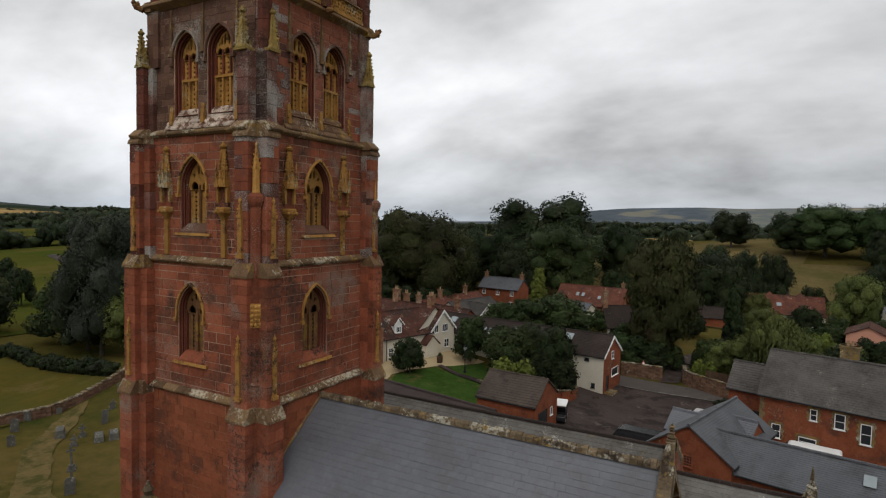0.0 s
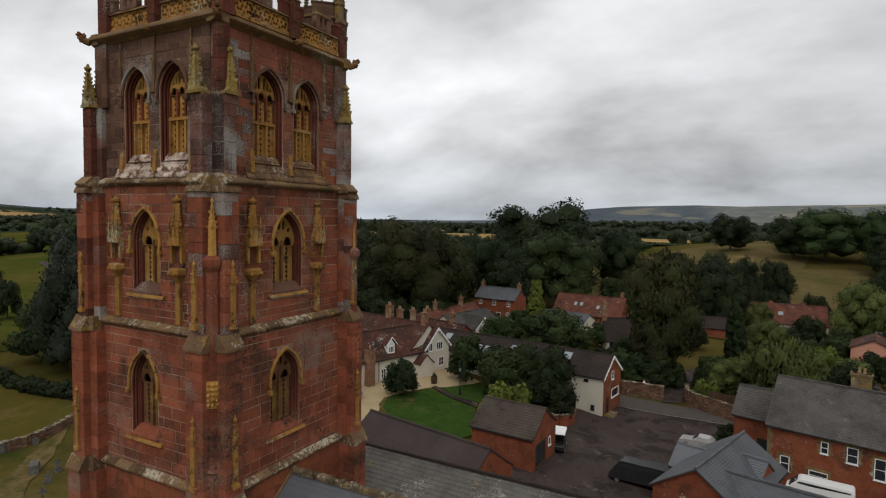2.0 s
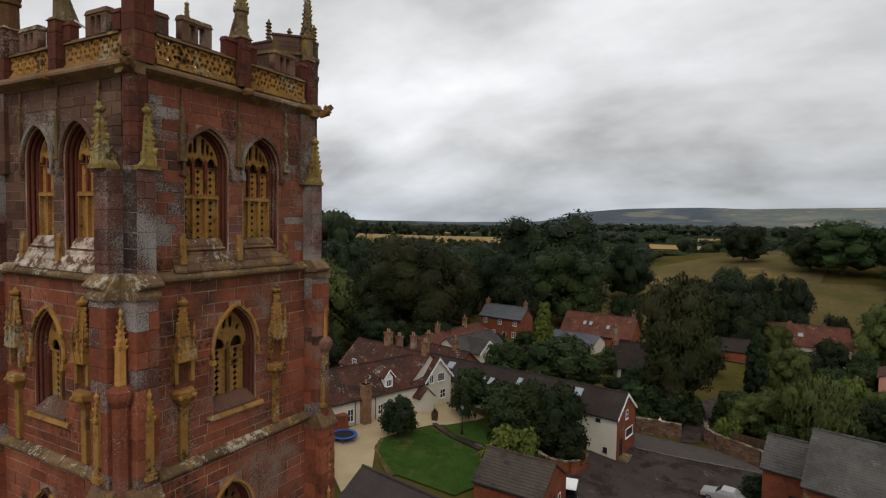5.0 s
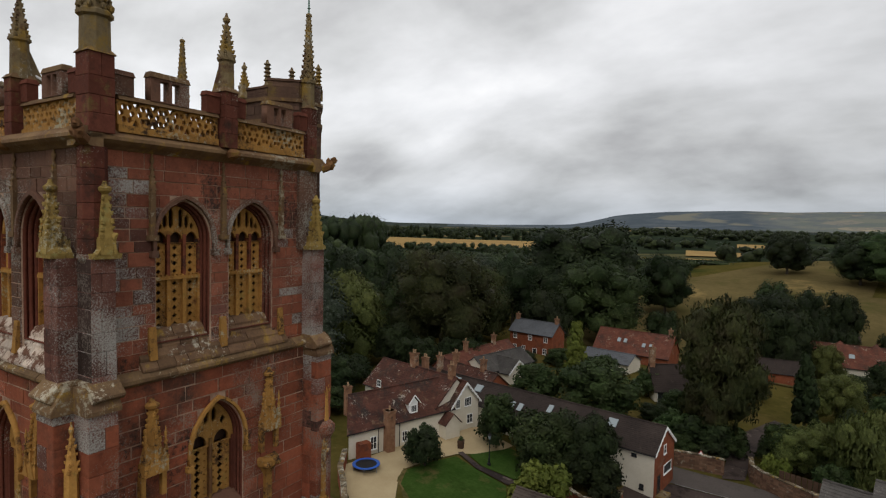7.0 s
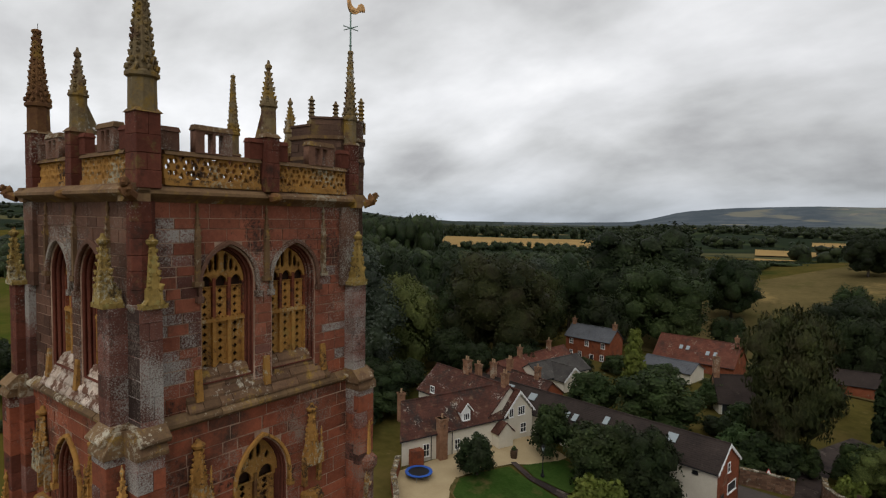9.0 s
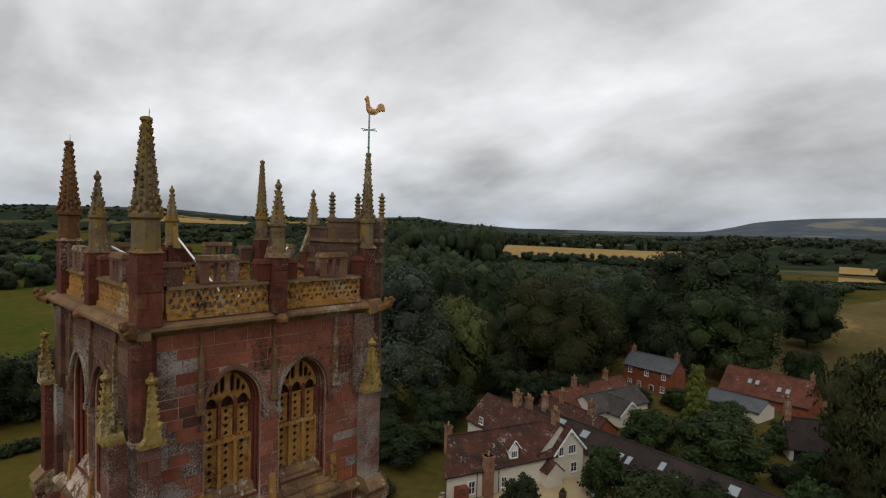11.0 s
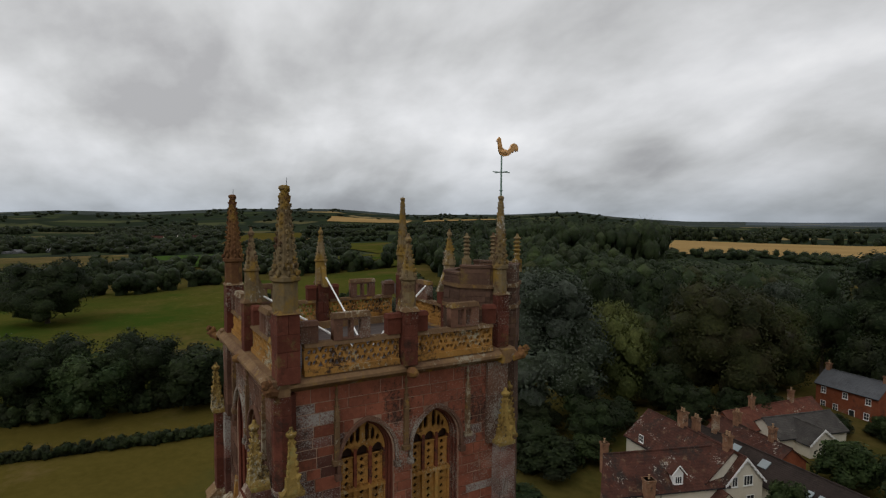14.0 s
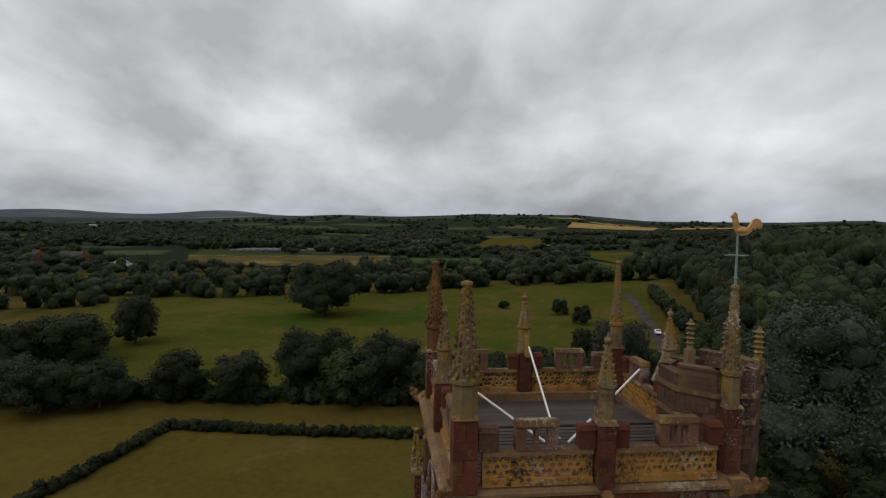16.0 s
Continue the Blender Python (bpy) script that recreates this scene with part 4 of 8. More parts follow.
chimney(blue, 0.4, 2.75, 6.4, 8.6, 0.8, 0.6, M_brick, 1)
chimney(blue, 10.1, 2.75, 6.4, 8.6, 0.8, 0.6, M_brick, 1)
low1 = house("low_cottage", "low white cottage with a grey slate roof", frame_of(-27.0, 77.0, 2.6, 76), 13, 6, 3.2, 5.2, M_render, M_oldslate)
window_unit(low1, on_front(9, 0.9), 0.9, 1.1, M_white, (1, 1))
gab = house("white_gabled_cottage", "white cottage gable under an old slate roof", frame_of(-29.5, 80.6, 2.6, -14), 5.8, 5, 3.0, 4.9, M_render, M_oldslate, barge=True)
window_unit(gab, on_end1(5.8, 2.5, 0.9), 1.0, 1.1, M_white, (1, 1))
low2 = house("low_range", "low range with an orange clay tile roof", frame_of(-31.2, 73.5, 2.8, 82), 20, 5.5, 3.2, 5.4, M_brick, M_clay2)
chimney(low2, 6, 2.7, 4.8, 7.2, 0.7, 0.7, M_brick, 1)
chimney(low2, 15, 2.7, 4.8, 7.2, 0.7, 0.7, M_brick, 1)
red2 = house("red_roofed_house", "house with a broad red clay tile roof", frame_of(-19.5, 114.0, 1.9, -6), 16, 8, 2.8, 6.7, M_brick, M_clay2)
chimney(red2, 15, 5.0, 5, 7.9, 0.7, 0.7, M_brick, 1)
for x, u in ((5, 0.5), (6.4, 0.5), (10.5, 0.4), (12.0, 0.4)):
    bm = bmesh.new()
    box(bm, -0.35, 0.35, -0.5, 0.5, 0.13, 0.24, Matrix.Translation((x, 4.0 * u, 2.8 + 3.9 * u)) @ pose(0, 0, 0, 44.3))
    part("skylight", bm, M_skylight, red2)
house("slate_outbuilding", "single-storey outbuilding with a grey slate roof", frame_of(-19.0, 104.0, 2.0, -10), 10, 6, 2.6, 4.0, M_render, M_slate_dark)
sun_room = house("garden_house", "small house with a brown tile roof and white windows", frame_of(-1.5, 89.5, 1.6, 30), 8, 6, 2.6, 6.2, M_render, M_brown)
window_unit(sun_room, on_front(1.6, 0.4), 2.4, 1.9, M_white, (1, 0))
chimney(sun_room, 0.3, 3.0, 4, 9.2, 0.9, 0.9, M_brick, 1)
red_a = house("bungalow", "cream bungalow with a long orange clay tile roof", frame_of(21.6, 130.2, 0.9, 3), 16.0, 8.0, 3.2, 6.9, M_render, M_clay2)
for x in (4.2, 7.0):
    bm = bmesh.new()
    box(bm, -0.5, 0.5, -0.5, 0.5, 0.13, 0.24, Matrix.Translation((x, 1.9, 3.2 + 1.9 * 3.7 / 4)) @ pose(0, 0, 0, 43))
    part("skylight", bm, M_skylight, red_a)
pinkh = house("pink_house", "salmon pink rendered house with a brown tile roof", frame_of(44.2, 101.8, 0.6, 80), 8, 6.5, 4.4, 6.0, M_pink, M_clay)
window_unit(pinkh, on_end0(3.2, 2.6), 1.5, 1.1, M_wood, (1, 0))
far_h = house("far_house", "pale house with a grey slate roof", frame_of(48, 125, 1.0, 10), 12, 6, 4.0, 6.4, M_render, M_slate)
window_unit(far_h, on_front(3, 2.4), 1.2, 1.0, M_white, (1, 0))

house("garage", "low garage with a dark tile roof", frame_of(11.0, 119.0, 1.0, 4), 9.5, 6, 2.4, 4.3, M_brick, M_brown)
for x in (5.2, 11.4):
    bm = bmesh.new()
    lathe(bm, [(2.3, 5.9), (0.05, 7.75)], 4, x, 4.4, math.pi / 4)
    part("roof_gablet", bm, M_clay2, red_a)

# brick school house
bh = house("brick_house", "large red brick house with an old lichened slate roof", frame_of(23.4, 44.4, 1.4, -14), 22, 8.5, 6.0, 9.6, M_brick, M_oldslate, rows=22, over=0.35)
for x, z, w, hh in ((4.6, 4.2, 0.6, 1.1), (6.7, 3.9, 0.85, 1.45), (8.7, 3.0, 0.85, 1.9), (1.5, 1.7, 0.8, 1.4), (4.2, 1.5, 1.5, 0.9), (11.5, 3.6, 0.9, 1.5)):
    bm = bmesh.new()
    for s in (-1, 1):
        for i in range(6):
            d = 0.30 if i % 2 else 0.2
            x0 = x + s * w / 2
            box(bm, min(x0, x0 + s * d), max(x0, x0 + s * d), -0.05, 0.02, z - 0.1 + i * (hh + 0.2) / 6, z - 0.1 + (i + 0.94) * (hh + 0.2) / 6)
    box(bm, x - w / 2 - 0.2, x + w / 2 + 0.2, -0.05, 0.02, z + hh, z + hh + 0.25)
    part("surround", bm, M_pale, bh, "pale stone window surround")
    window_unit(bh, on_front(x, z), w, hh, M_white, (0, 1))
for i in range(14):
    d = 0.45 if i % 2 else 0.28
    bm = bmesh.new()
    box(bm, -0.05, d, -0.05, 0.02, -0.5 + i * 0.46, -0.5 + i * 0.46 + 0.43)
    part("quoin", bm, M_pale, bh)
chimney(bh, 6.5, 6.0, 8.0, 10.9, 1.6, 0.8, M_pale, 2)
annex = house("brick_annex", "small brick outhouse with an old slate roof", frame_of(20.4, 50.6, 1.2, -14), 6.0, 5.0, 4.8, 7.2, M_brick, M_oldslate, rows=12)
window_unit(annex, on_front(3.2, 0.0), 1.8, 2.6, M_wood, (0, 0), "door")

# slate-roofed hall: gable towards the church, wing to the east
hall = house("church_hall", "brick hall with a blue slate roof and a gable", frame_of(18.2, 26.5, 0.9, 73) @ Matrix.Translation((0, -3.2, 0)), 10.3, 6.4, 5.45, 7.62, M_brick, M_slate_dark, rows=20, over=0.25, verge=0.2)
window_unit(hall, on_end0(3.2, 4.4), 0.7, 0.9, M_brick, (2, 3), "vent")
hall2 = house("hall_wing", "low slate-roofed wing of the brick hall", frame_of(19.64, 29.12, 0.9, -11.7) @ Matrix.Translation((0, -2.75, 0)), 13.5, 5.5, 5.0, 6.85, M_brick, M_slate_dark, rows=20, verge=0.15)
bm = bmesh.new()
box(bm, -0.36, 0.36, -0.46, 0.46, 0.13, 0.24, Matrix.Translation((10.4, 1.6, 6.06)) @ pose(0, 0, 0, 33.9))
part("skylight", bm, M_skylight, hall2)
# the wing butts against the hall and stays behind its gable
HALL_AXIS = Vector((math.cos(radians(73)), math.sin(radians(73)), 0))
place = (pose(19.64, 29.12, 0.9, 0, 0, -11.7) @ Matrix.Translation((0, -2.75, 0))).inverted()
for piece in hall2.children_recursive:
    cut = bmesh.new()
    cut.from_mesh(piece.data)
    bmesh.ops.bisect_plane(cut, geom=cut.verts[:] + cut.edges[:] + cut.faces[:], plane_co=place @ (Vector((18.2, 26.5, 0)) + 0.12 * HALL_AXIS), plane_no=place.to_3x3() @ HALL_AXIS, clear_inner=True)
    cut.to_mesh(piece.data)
    cut.free()
house("hall_extension", "small slate-roofed extension behind the hall", frame_of(22.95, 32.5, 0.9, -20) @ Matrix.Translation((-3.2, -1.8, 0)), 3.2, 3.6, 5.5, 6.9, M_brick, M_slate, rows=12, verge=0.1)
house("slate_lean_to", "small lean-to with a pale slate roof", frame_of(16.2, 35.2, 0.9, -13.8) @ Matrix.Translation((0, -1.8, 0)), 2.8, 3.6, 4.9, 6.1, M_brick, M_slate, rows=10, verge=0.1)

# sheds
house("long_shed", "low brick shed with a plain grey felt roof", frame_of(-12.0, 23.8, 2.2, -11.1), 14.2, 7.2, 2.7, 5.2, M_brick, M_felt, rows=2, over=0.12, verge=0.1)
barn = house("brick_barn", "small brick barn with a ribbed brown tile roof", frame_of(-3.6, 34.4, 2.0, -4), 6.8, 6.2, 3.2, 5.3, M_brick, M_barn, rows=12, over=0.2, verge=0.15)
window_unit(barn, on_end1(6.8, 2.0, 0.0), 2.4, 2.3, M_wood, (0, 0), "door")
window_unit(barn, on_end1(6.8, 4.4, 1.2), 0.6, 0.9, M_white, (0, 0))

for x, y, a, L, wm, rm, lab in ((27, 158, 8, 5, M_wood, M_felt, "small timber garden shed with a felt roof"), (33.5, 150, -10, 4, M_wood, M_slate, "dark timber garden shed with a grey roof"),
                                (43, 140, 12, 9, M_wood, M_slate, "long low garden building with a grey roof")):
    house("garden_shed", lab, frame_of(x, y, land(x, y) - 0.1, a), L, 3.4, 2.3, 3.5, wm, rm, rows=4, category="shed")

# farm beyond the valley
farm_a = house("farmhouse", "distant brick farmhouse with a grey tile roof", frame_of(-470, -292, land(-475, -280), 62), 25, 9, 6, 10, M_brick, M_oldslate, rows=6)
for x in (4, 9, 14, 19):
    window_unit(farm_a, on_front(x, 3.4), 1.3, 1.5, M_white, (1, 1))
house("farmhouse", "distant brick farm building with a grey tile roof", frame_of(-474, -262, land(-478, -256), 70), 22, 9, 4, 8.4, M_brick, M_oldslate, rows=6)
house("farm_shed", "low farm shed with a pale sheet roof", frame_of(-398, -192, land(-396, -180), 78), 24, 10, 3.6, 5.2, M_wood, M_grey_metal, rows=4, category="shed")
house("white_farm_building", "small distant white farm building with a pale roof", frame_of(-430, -200, land(-430, -200), 70), 9, 6, 3, 4.6, M_white, M_grey_metal, rows=3, category="shed")
house("white_barn", "far white barn among dark woods", frame_of(-1362, -664, land(-1362, -664), 60), 30, 14, 7, 11, M_white, M_grey_metal, rows=3, category="barn")
for i, (x, y, a) in enumerate(((-800, 40, 70), (-830, 75, 100), (-780, 85, 85), (-1000, 165, 80), (-900, 10, 95))):
    vill = house("village_house", "distant pale village house among trees", frame_of(x, y, land(x, y), a), 14, 8, 6, 9.5, M_render, M_oldslate if i % 2 else M_clay, rows=4, group="distant village houses")
    window_unit(vill, on_front(4, 3.2), 1.4, 1.5, M_black, (1, 0))
    window_unit(vill, on_front(10, 3.2), 1.4, 1.5, M_black, (1, 0))

# rows of low polytunnels
tm = bmesh.new()
N = 7
for y in (0.0, 42.0):
    for k in range(N + 1):
        a = math.pi * k / N
        tm.verts.new((-2.6 * math.cos(a), y, 2.5 * math.sin(a)))
tm.verts.ensure_lookup_table()
for k in range(N):
    tm.faces.new((tm.verts[k + 1], tm.verts[k], tm.verts[N + 1 + k], tm.verts[N + 2 + k]))
tm.faces.new(tm.verts[:N + 1])
tm.faces.new(tm.verts[N + 1:][::-1])
cover_me = bpy.data.meshes.new("cover")
tm.to_mesh(cover_me)
tm.free()
cover_me.materials.append(M_poly)
for i in range(24):
    u = i / 23
    x, y = -624 - 30 * u, -165 + 172 * u
    e = empty("polytunnel", "low pale polythene tunnel in a field row", "polytunnel", "row of polytunnels", m=pose(x, y, land(x, y), 0, 0, 62))
    shared("cover", cover_me, e)


# ---- lanes, lawns and yard ----
def sheet(name, outline, material, label, category, lift=0.1):
    """A flat outline laid over the ground, following it."""
    bm = bmesh.new()
    bm.faces.new([bm.verts.new((x, y, 0)) for x, y in outline])
    bmesh.ops.triangulate(bm, faces=bm.faces[:])
    for _ in range(3):
        bmesh.ops.subdivide_edges(bm, edges=bm.edges[:], cuts=1, use_grid_fill=True)
    for v in bm.verts:
        if material is M_earth:
            v.co.x += 0.5 * noise.noise((v.co.x * 0.9, v.co.y * 0.9, 2.0))
            v.co.y += 0.5 * noise.noise((v.co.x * 0.9, v.co.y * 0.9, 7.0))
        v.co.z = land(v.co.x, v.co.y) + lift
    bmesh.ops.recalc_face_normals(bm, faces=bm.faces[:])
    if sum(f.normal.z for f in bm.faces) < 0:
        bmesh.ops.reverse_faces(bm, faces=bm.faces[:])
    ob = part(name, bm, material)
    return tagged(ob, label, category, kind="structure")


sheet("yard", [(0.3, 33), (2.5, 24), (22, 22), (23, 61.6), (20, 61.9), (6.6, 61.2), (2.5, 59.5), (1.5, 55.5), (-1, 46)], M_asphalt, "worn patched asphalt car park", "car park", 0.06)
sheet("road", [(2, 60), (6.6, 61.3), (20, 62), (45, 66), (45, 72), (24, 67), (16, 66), (5, 65.6)], M_road, "asphalt village lane", "road", 0.10)
sheet("road_line", [(6.6, 61.2), (20, 61.9), (30, 64.0), (30, 64.1), (20, 62.0), (6.6, 61.3)], M_worn_line, "worn white road edge line", "road marking", 0.14)
sheet("road_branch", [(11.2, 66), (13.6, 67), (14.5, 80), (20, 92), (16, 94), (11, 81)], M_asphalt, "asphalt lane running north", "road", 0.14)
sheet("drive", [(-25.6, 37.5), (-15.5, 29.5), (-15.8, 35), (-18.2, 38.9), (-19.6, 42), (-18.5, 46), (-16.8, 49.6), (-13.5, 52.5), (-12.5, 56.5), (-19, 59), (-22, 54)], M_gravel, "pale gravel drive", "drive", 0.12)
sheet("lawn", [(-17.8, 38.9), (-13.3, 35.6), (-6.2, 35.5), (-5.0, 39), (-8.6, 46.2), (-13, 47.4), (-16.6, 48.8), (-18.3, 45), (-19.2, 42)], M_lawn, "mown green lawn", "lawn", 0.16)
sheet("lawn_upper", [(-15.6, 50.2), (-13.0, 48.6), (-8.6, 48.2), (-6, 50), (-8, 54), (-12.4, 55.5)], M_lawn, "mown green lawn round a lamp post", "lawn", 0.16)
sheet("lawn_border", [(-18.6, 39.2), (-13.6, 34.8), (-12.8, 36), (-17.2, 39.6), (-18.6, 42.4), (-19.9, 42)], M_earth, "bare earth border of the lawn", "flower bed", 0.14)
sheet("garden_path", [(-17, 49.8), (-13.2, 47.6), (-8.2, 46.4), (-4, 45), (-4, 46.2), (-8.4, 47.9), (-13.2, 48.5), (-16.6, 50.4)], M_asphalt, "dark garden path", "path", 0.2)
sheet("church_path", [(-26, 3.4), (-26.5, -0.5), (-32.4, 3.0), (-41.3, 8.2), (-46, 12.8), (-49.4, 17.0), (-49.4, 19.4), (-45, 15.6), (-40, 10.4), (-33, 6.4)], M_earth, "worn earth path through the churchyard", "path", 0.1)


def stone_wall(name, pts, h, w, label, seed, mat):
    e = empty(name, label, "wall")
    rng = random.Random(seed)
    bm = bmesh.new()
    cap = bmesh.new()
    for (ax, ay), (bx, by) in zip(pts, pts[1:]):
        L = math.hypot(bx - ax, by - ay)
        a = math.degrees(math.atan2(by - ay, bx - ax))
        x = 0.0
        while x < L:
            f = min(L, x + rng.uniform(0.35, 0.7))
            px, py = ax + (bx - ax) * x / L, ay + (by - ay) * x / L
            m = pose(px, py, land(px, py), 0, 0, a)
            z = -0.3
            while z < h:
                t = min(h, z + rng.uniform(0.18, 0.32))
                g = rng.uniform(-0.02, 0.02)
                box(bm, 0.008, f - x - 0.008, -w / 2 - g, w / 2 + g, z + 0.008, t - 0.006, m)
                z = t
            box(cap, 0.0, f - x - 0.012, -w / 2 - 0.06, w / 2 + 0.06, h, h + 0.12 + rng.uniform(-0.02, 0.03), m)
            x = f
    part("masonry", bm, mat, e)["kind"] = "stuff"
    part("coping", cap, M_ridge, e)["kind"] = "stuff"
    return e


stone_wall("lane_wall", [(5.6, 66.2), (8.5, 66.9), (11.3, 67.3)], 1.9, 0.45, "red stone garden wall beside the lane", 1, M_wallstone)
stone_wall("lane_wall", [(14.0, 70), (14.3, 67.6), (15.6, 66.3), (20.5, 63.8), (23.5, 63.4)], 2.0, 0.45, "red stone garden wall beside the lane", 2, M_wallstone)
stone_wall("garden_wall", [(-25.9, 39.0), (-23.6, 35.6), (-20.8, 33.0), (-17.2, 29.2)], 1.5, 0.5, "old red brick garden wall", 3, M_brick)
stone_wall("churchyard_wall", [(-52.5, 6), (-51.4, 10.7), (-50.2, 15.4), (-49.9, 22.8), (-51, 31)], 1.1, 0.5, "low lichened churchyard wall", 4, M_wallstone)
stone_wall("terrace_wall", [(-2.4, 48.6), (-0.4, 47.6), (1.6, 48.4), (2.6, 50.4), (2.4, 52.6)], 1.3, 0.4, "curved red brick planter wall", 5, M_brick)
stone_wall("steps_wall", [(-5.0, 38.0), (-4.6, 40.6)], 0.9, 0.4, "low stone garden wall", 6, M_wallstone)


def wheel(parent, m, r=0.31, w=0.2):
    bm = bmesh.new()
    lathe(bm, [(r * 0.7, -w / 2), (r * 0.95, -w / 2), (r, -w / 4), (r, w / 4), (r * 0.95, w / 2), (r * 0.7, w / 2)], 16, m=m)
    wh = part("wheel", bm, M_black, parent)
    bm = bmesh.new()
    lathe(bm, [(r * 0.62, -w / 2 - 0.01), (r * 0.62, w / 2 + 0.01)], 12, m=m)
    part("rim", bm, M_grey_metal, wh)


def car(name, label, m, paint, L=4.3, W=1.75, H=1.42, kind="saloon"):
    c = empty(name, label, "car" if kind == "saloon" else "van", m=m)
    if kind == "saloon":
        prof = [(-L / 2, 0.35), (-L / 2, 0.62), (-L / 2 + 0.1, 0.80), (-0.75, 0.92), (-0.15, H), (1.05, H), (1.65, 0.98), (L / 2 - 0.05, 0.92), (L / 2, 0.6), (L / 2, 0.35)]
        glass = [(-0.62, 0.95), (-0.13, H - 0.06), (1.02, H - 0.06), (1.5, 0.99)]
    else:
        prof = [(-L / 2, 0.35), (-L / 2, 0.85), (-L / 2 + 0.25, 1.05), (-L / 2 + 0.95, H - 0.1), (-L / 2 + 1.2, H), (L / 2 - 0.1, H), (L / 2, H - 0.2), (L / 2, 0.35)]
        glass = [(-L / 2 + 0.45, 1.12), (-L / 2 + 1.05, H - 0.2), (L / 2 - 0.3, H - 0.2), (L / 2 - 0.2, 1.12)]
    bm = bmesh.new()
    turn = Matrix(((1, 0, 0, 0), (0, 0, -1, 0), (0, 1, 0, 0), (0, 0, 0, 1)))
    prism(bm, prof, -W / 2, W / 2, turn)
    for v in bm.verts:
        if v.co.z > 1.0:
            v.co.y *= 0.84
    bmesh.ops.bevel(bm, geom=bm.edges[:], offset=0.06, segments=2, affect="EDGES")
    part("body", bm, paint, c)
    bm = bmesh.new()
    prism(bm, glass, -W / 2 * 0.885, W / 2 * 0.885, turn)
    for v in bm.verts:
        v.co.y *= 0.975 if v.co.z > 1.15 else 1.0
    part("window", bm, M_glass, c)
    bm = bmesh.new()
    k = prof[3] if kind == "saloon" else prof[2]
    for s in (-1,):
        a = (prof[3], prof[4]) if kind == "saloon" else (prof[2], prof[3])
        (x0, z0), (x1, z1) = a
        vs = [bm.verts.new(q) for q in ((x0 + 0.05, -W * 0.38, z0 + 0.06), (x0 + 0.05, W * 0.38, z0 + 0.06), (x1 - 0.03, W * 0.34, z1 - 0.03), (x1 - 0.03, -W * 0.34, z1 - 0.03))]
        ws = [bm.verts.new(v.co + Vector((-0.03, 0, 0.03))) for v in vs]
        bm.faces.new(ws[::-1])
        bm.faces.new(vs)
        for i in range(4):
            bm.faces.new((ws[i], ws[(i + 1) % 4], vs[(i + 1) % 4], vs[i]))
    part("windscreen", bm, M_glass, c)
    for x in (-L / 2 + 0.8, L / 2 - 0.8):
        for y in (-W / 2 + 0.08, W / 2 - 0.08):
            wheel(c, Matrix.Translation((x, y, 0.31)) @ pose(0, 0, 0, 90))
    for y in (-W * 0.36, W * 0.36):
        bm = bmesh.new()
        blob(bm, (-L / 2 + 0.04, y, 0.70), 0.14, 2, (0.5, 1.2, 0.6))
        part("headlight", bm, M_skylight, c)
        bm = bmesh.new()
        box(bm, L / 2 - 0.02, L / 2 + 0.03, y - 0.12, y + 0.12, 0.7, 0.85)
        part("tail_light", bm, M_tail, c)
    bm = bmesh.new()
    box(bm, -L / 2 - 0.04, -L / 2 + 0.1, -W * 0.46, W * 0.46, 0.36, 0.52)
    part("bumper", bm, M_black, c)
    return c


def on_land(x, y, turn, up=0.07):
    return pose(x, y, land(x, y) + up, 0, 0, turn)


car("parked_car", "silver saloon car parked beside the lane", on_land(17.0, 52.6, -8), M_silver)
car("parked_van", "dark grey van parked in the yard", on_land(12.6, 38.1, -4), M_charcoal, 5.4, 2.0, 2.15, "van")
car("parked_car", "black car parked behind the van", on_land(13.4, 40.6, -4), M_charcoal)
car("white_van", "long white van beside the brick house", on_land(27.5, 42.0, -8, 1.2), M_white, 5.2, 1.9, 1.9, "van")
car("distant_car", "white car on the country lane", on_land(-166.5, 90.6, 161, 0.35), M_white)

# utility buggy with a white roof
bug = empty("utility_buggy", "small dark utility buggy with a white roof", "buggy", m=on_land(3.6, 41.4, 100))
bm = bmesh.new()
prism(bm, [(-1.5, 0.3), (-1.5, 0.8), (-0.9, 0.95), (-0.7, 0.6), (0.3, 0.6), (0.4, 1.0), (1.5, 1.0), (1.5, 0.3)], -0.7, 0.7, Matrix(((1, 0, 0, 0), (0, 0, -1, 0), (0, 1, 0, 0), (0, 0, 0, 1))))
bmesh.ops.bevel(bm, geom=bm.edges[:], offset=0.04, segments=1, affect="EDGES")
part("body", bm, M_charcoal, bug)
bm = bmesh.new()
box(bm, -0.95, 1.55, -0.75, 0.75, 1.88, 1.98, None, (0.1, 0.1, 0.1, 0.1))
part("roof", bm, M_white, bug)
for x in (-0.85, 1.4):
    for y in (-0.65, 0.65):
        bm = bmesh.new()
        rod(bm, (x, y, 0.9), (x, y, 1.9), 0.035)
        part("post", bm, M_black, bug)
for x in (-0.95, 1.0):
    for y in (-0.62, 0.62):
        wheel(bug, Matrix.Translation((x, y, 0.28)) @ pose(0, 0, 0, 90), 0.28, 0.2)
bm = bmesh.new()
box(bm, -0.2, 0.35, -0.6, 0.6, 0.6, 0.78)
box(bm, 0.22, 0.38, -0.6, 0.6, 0.78, 1.3)
part("seat", bm, M_black, bug)

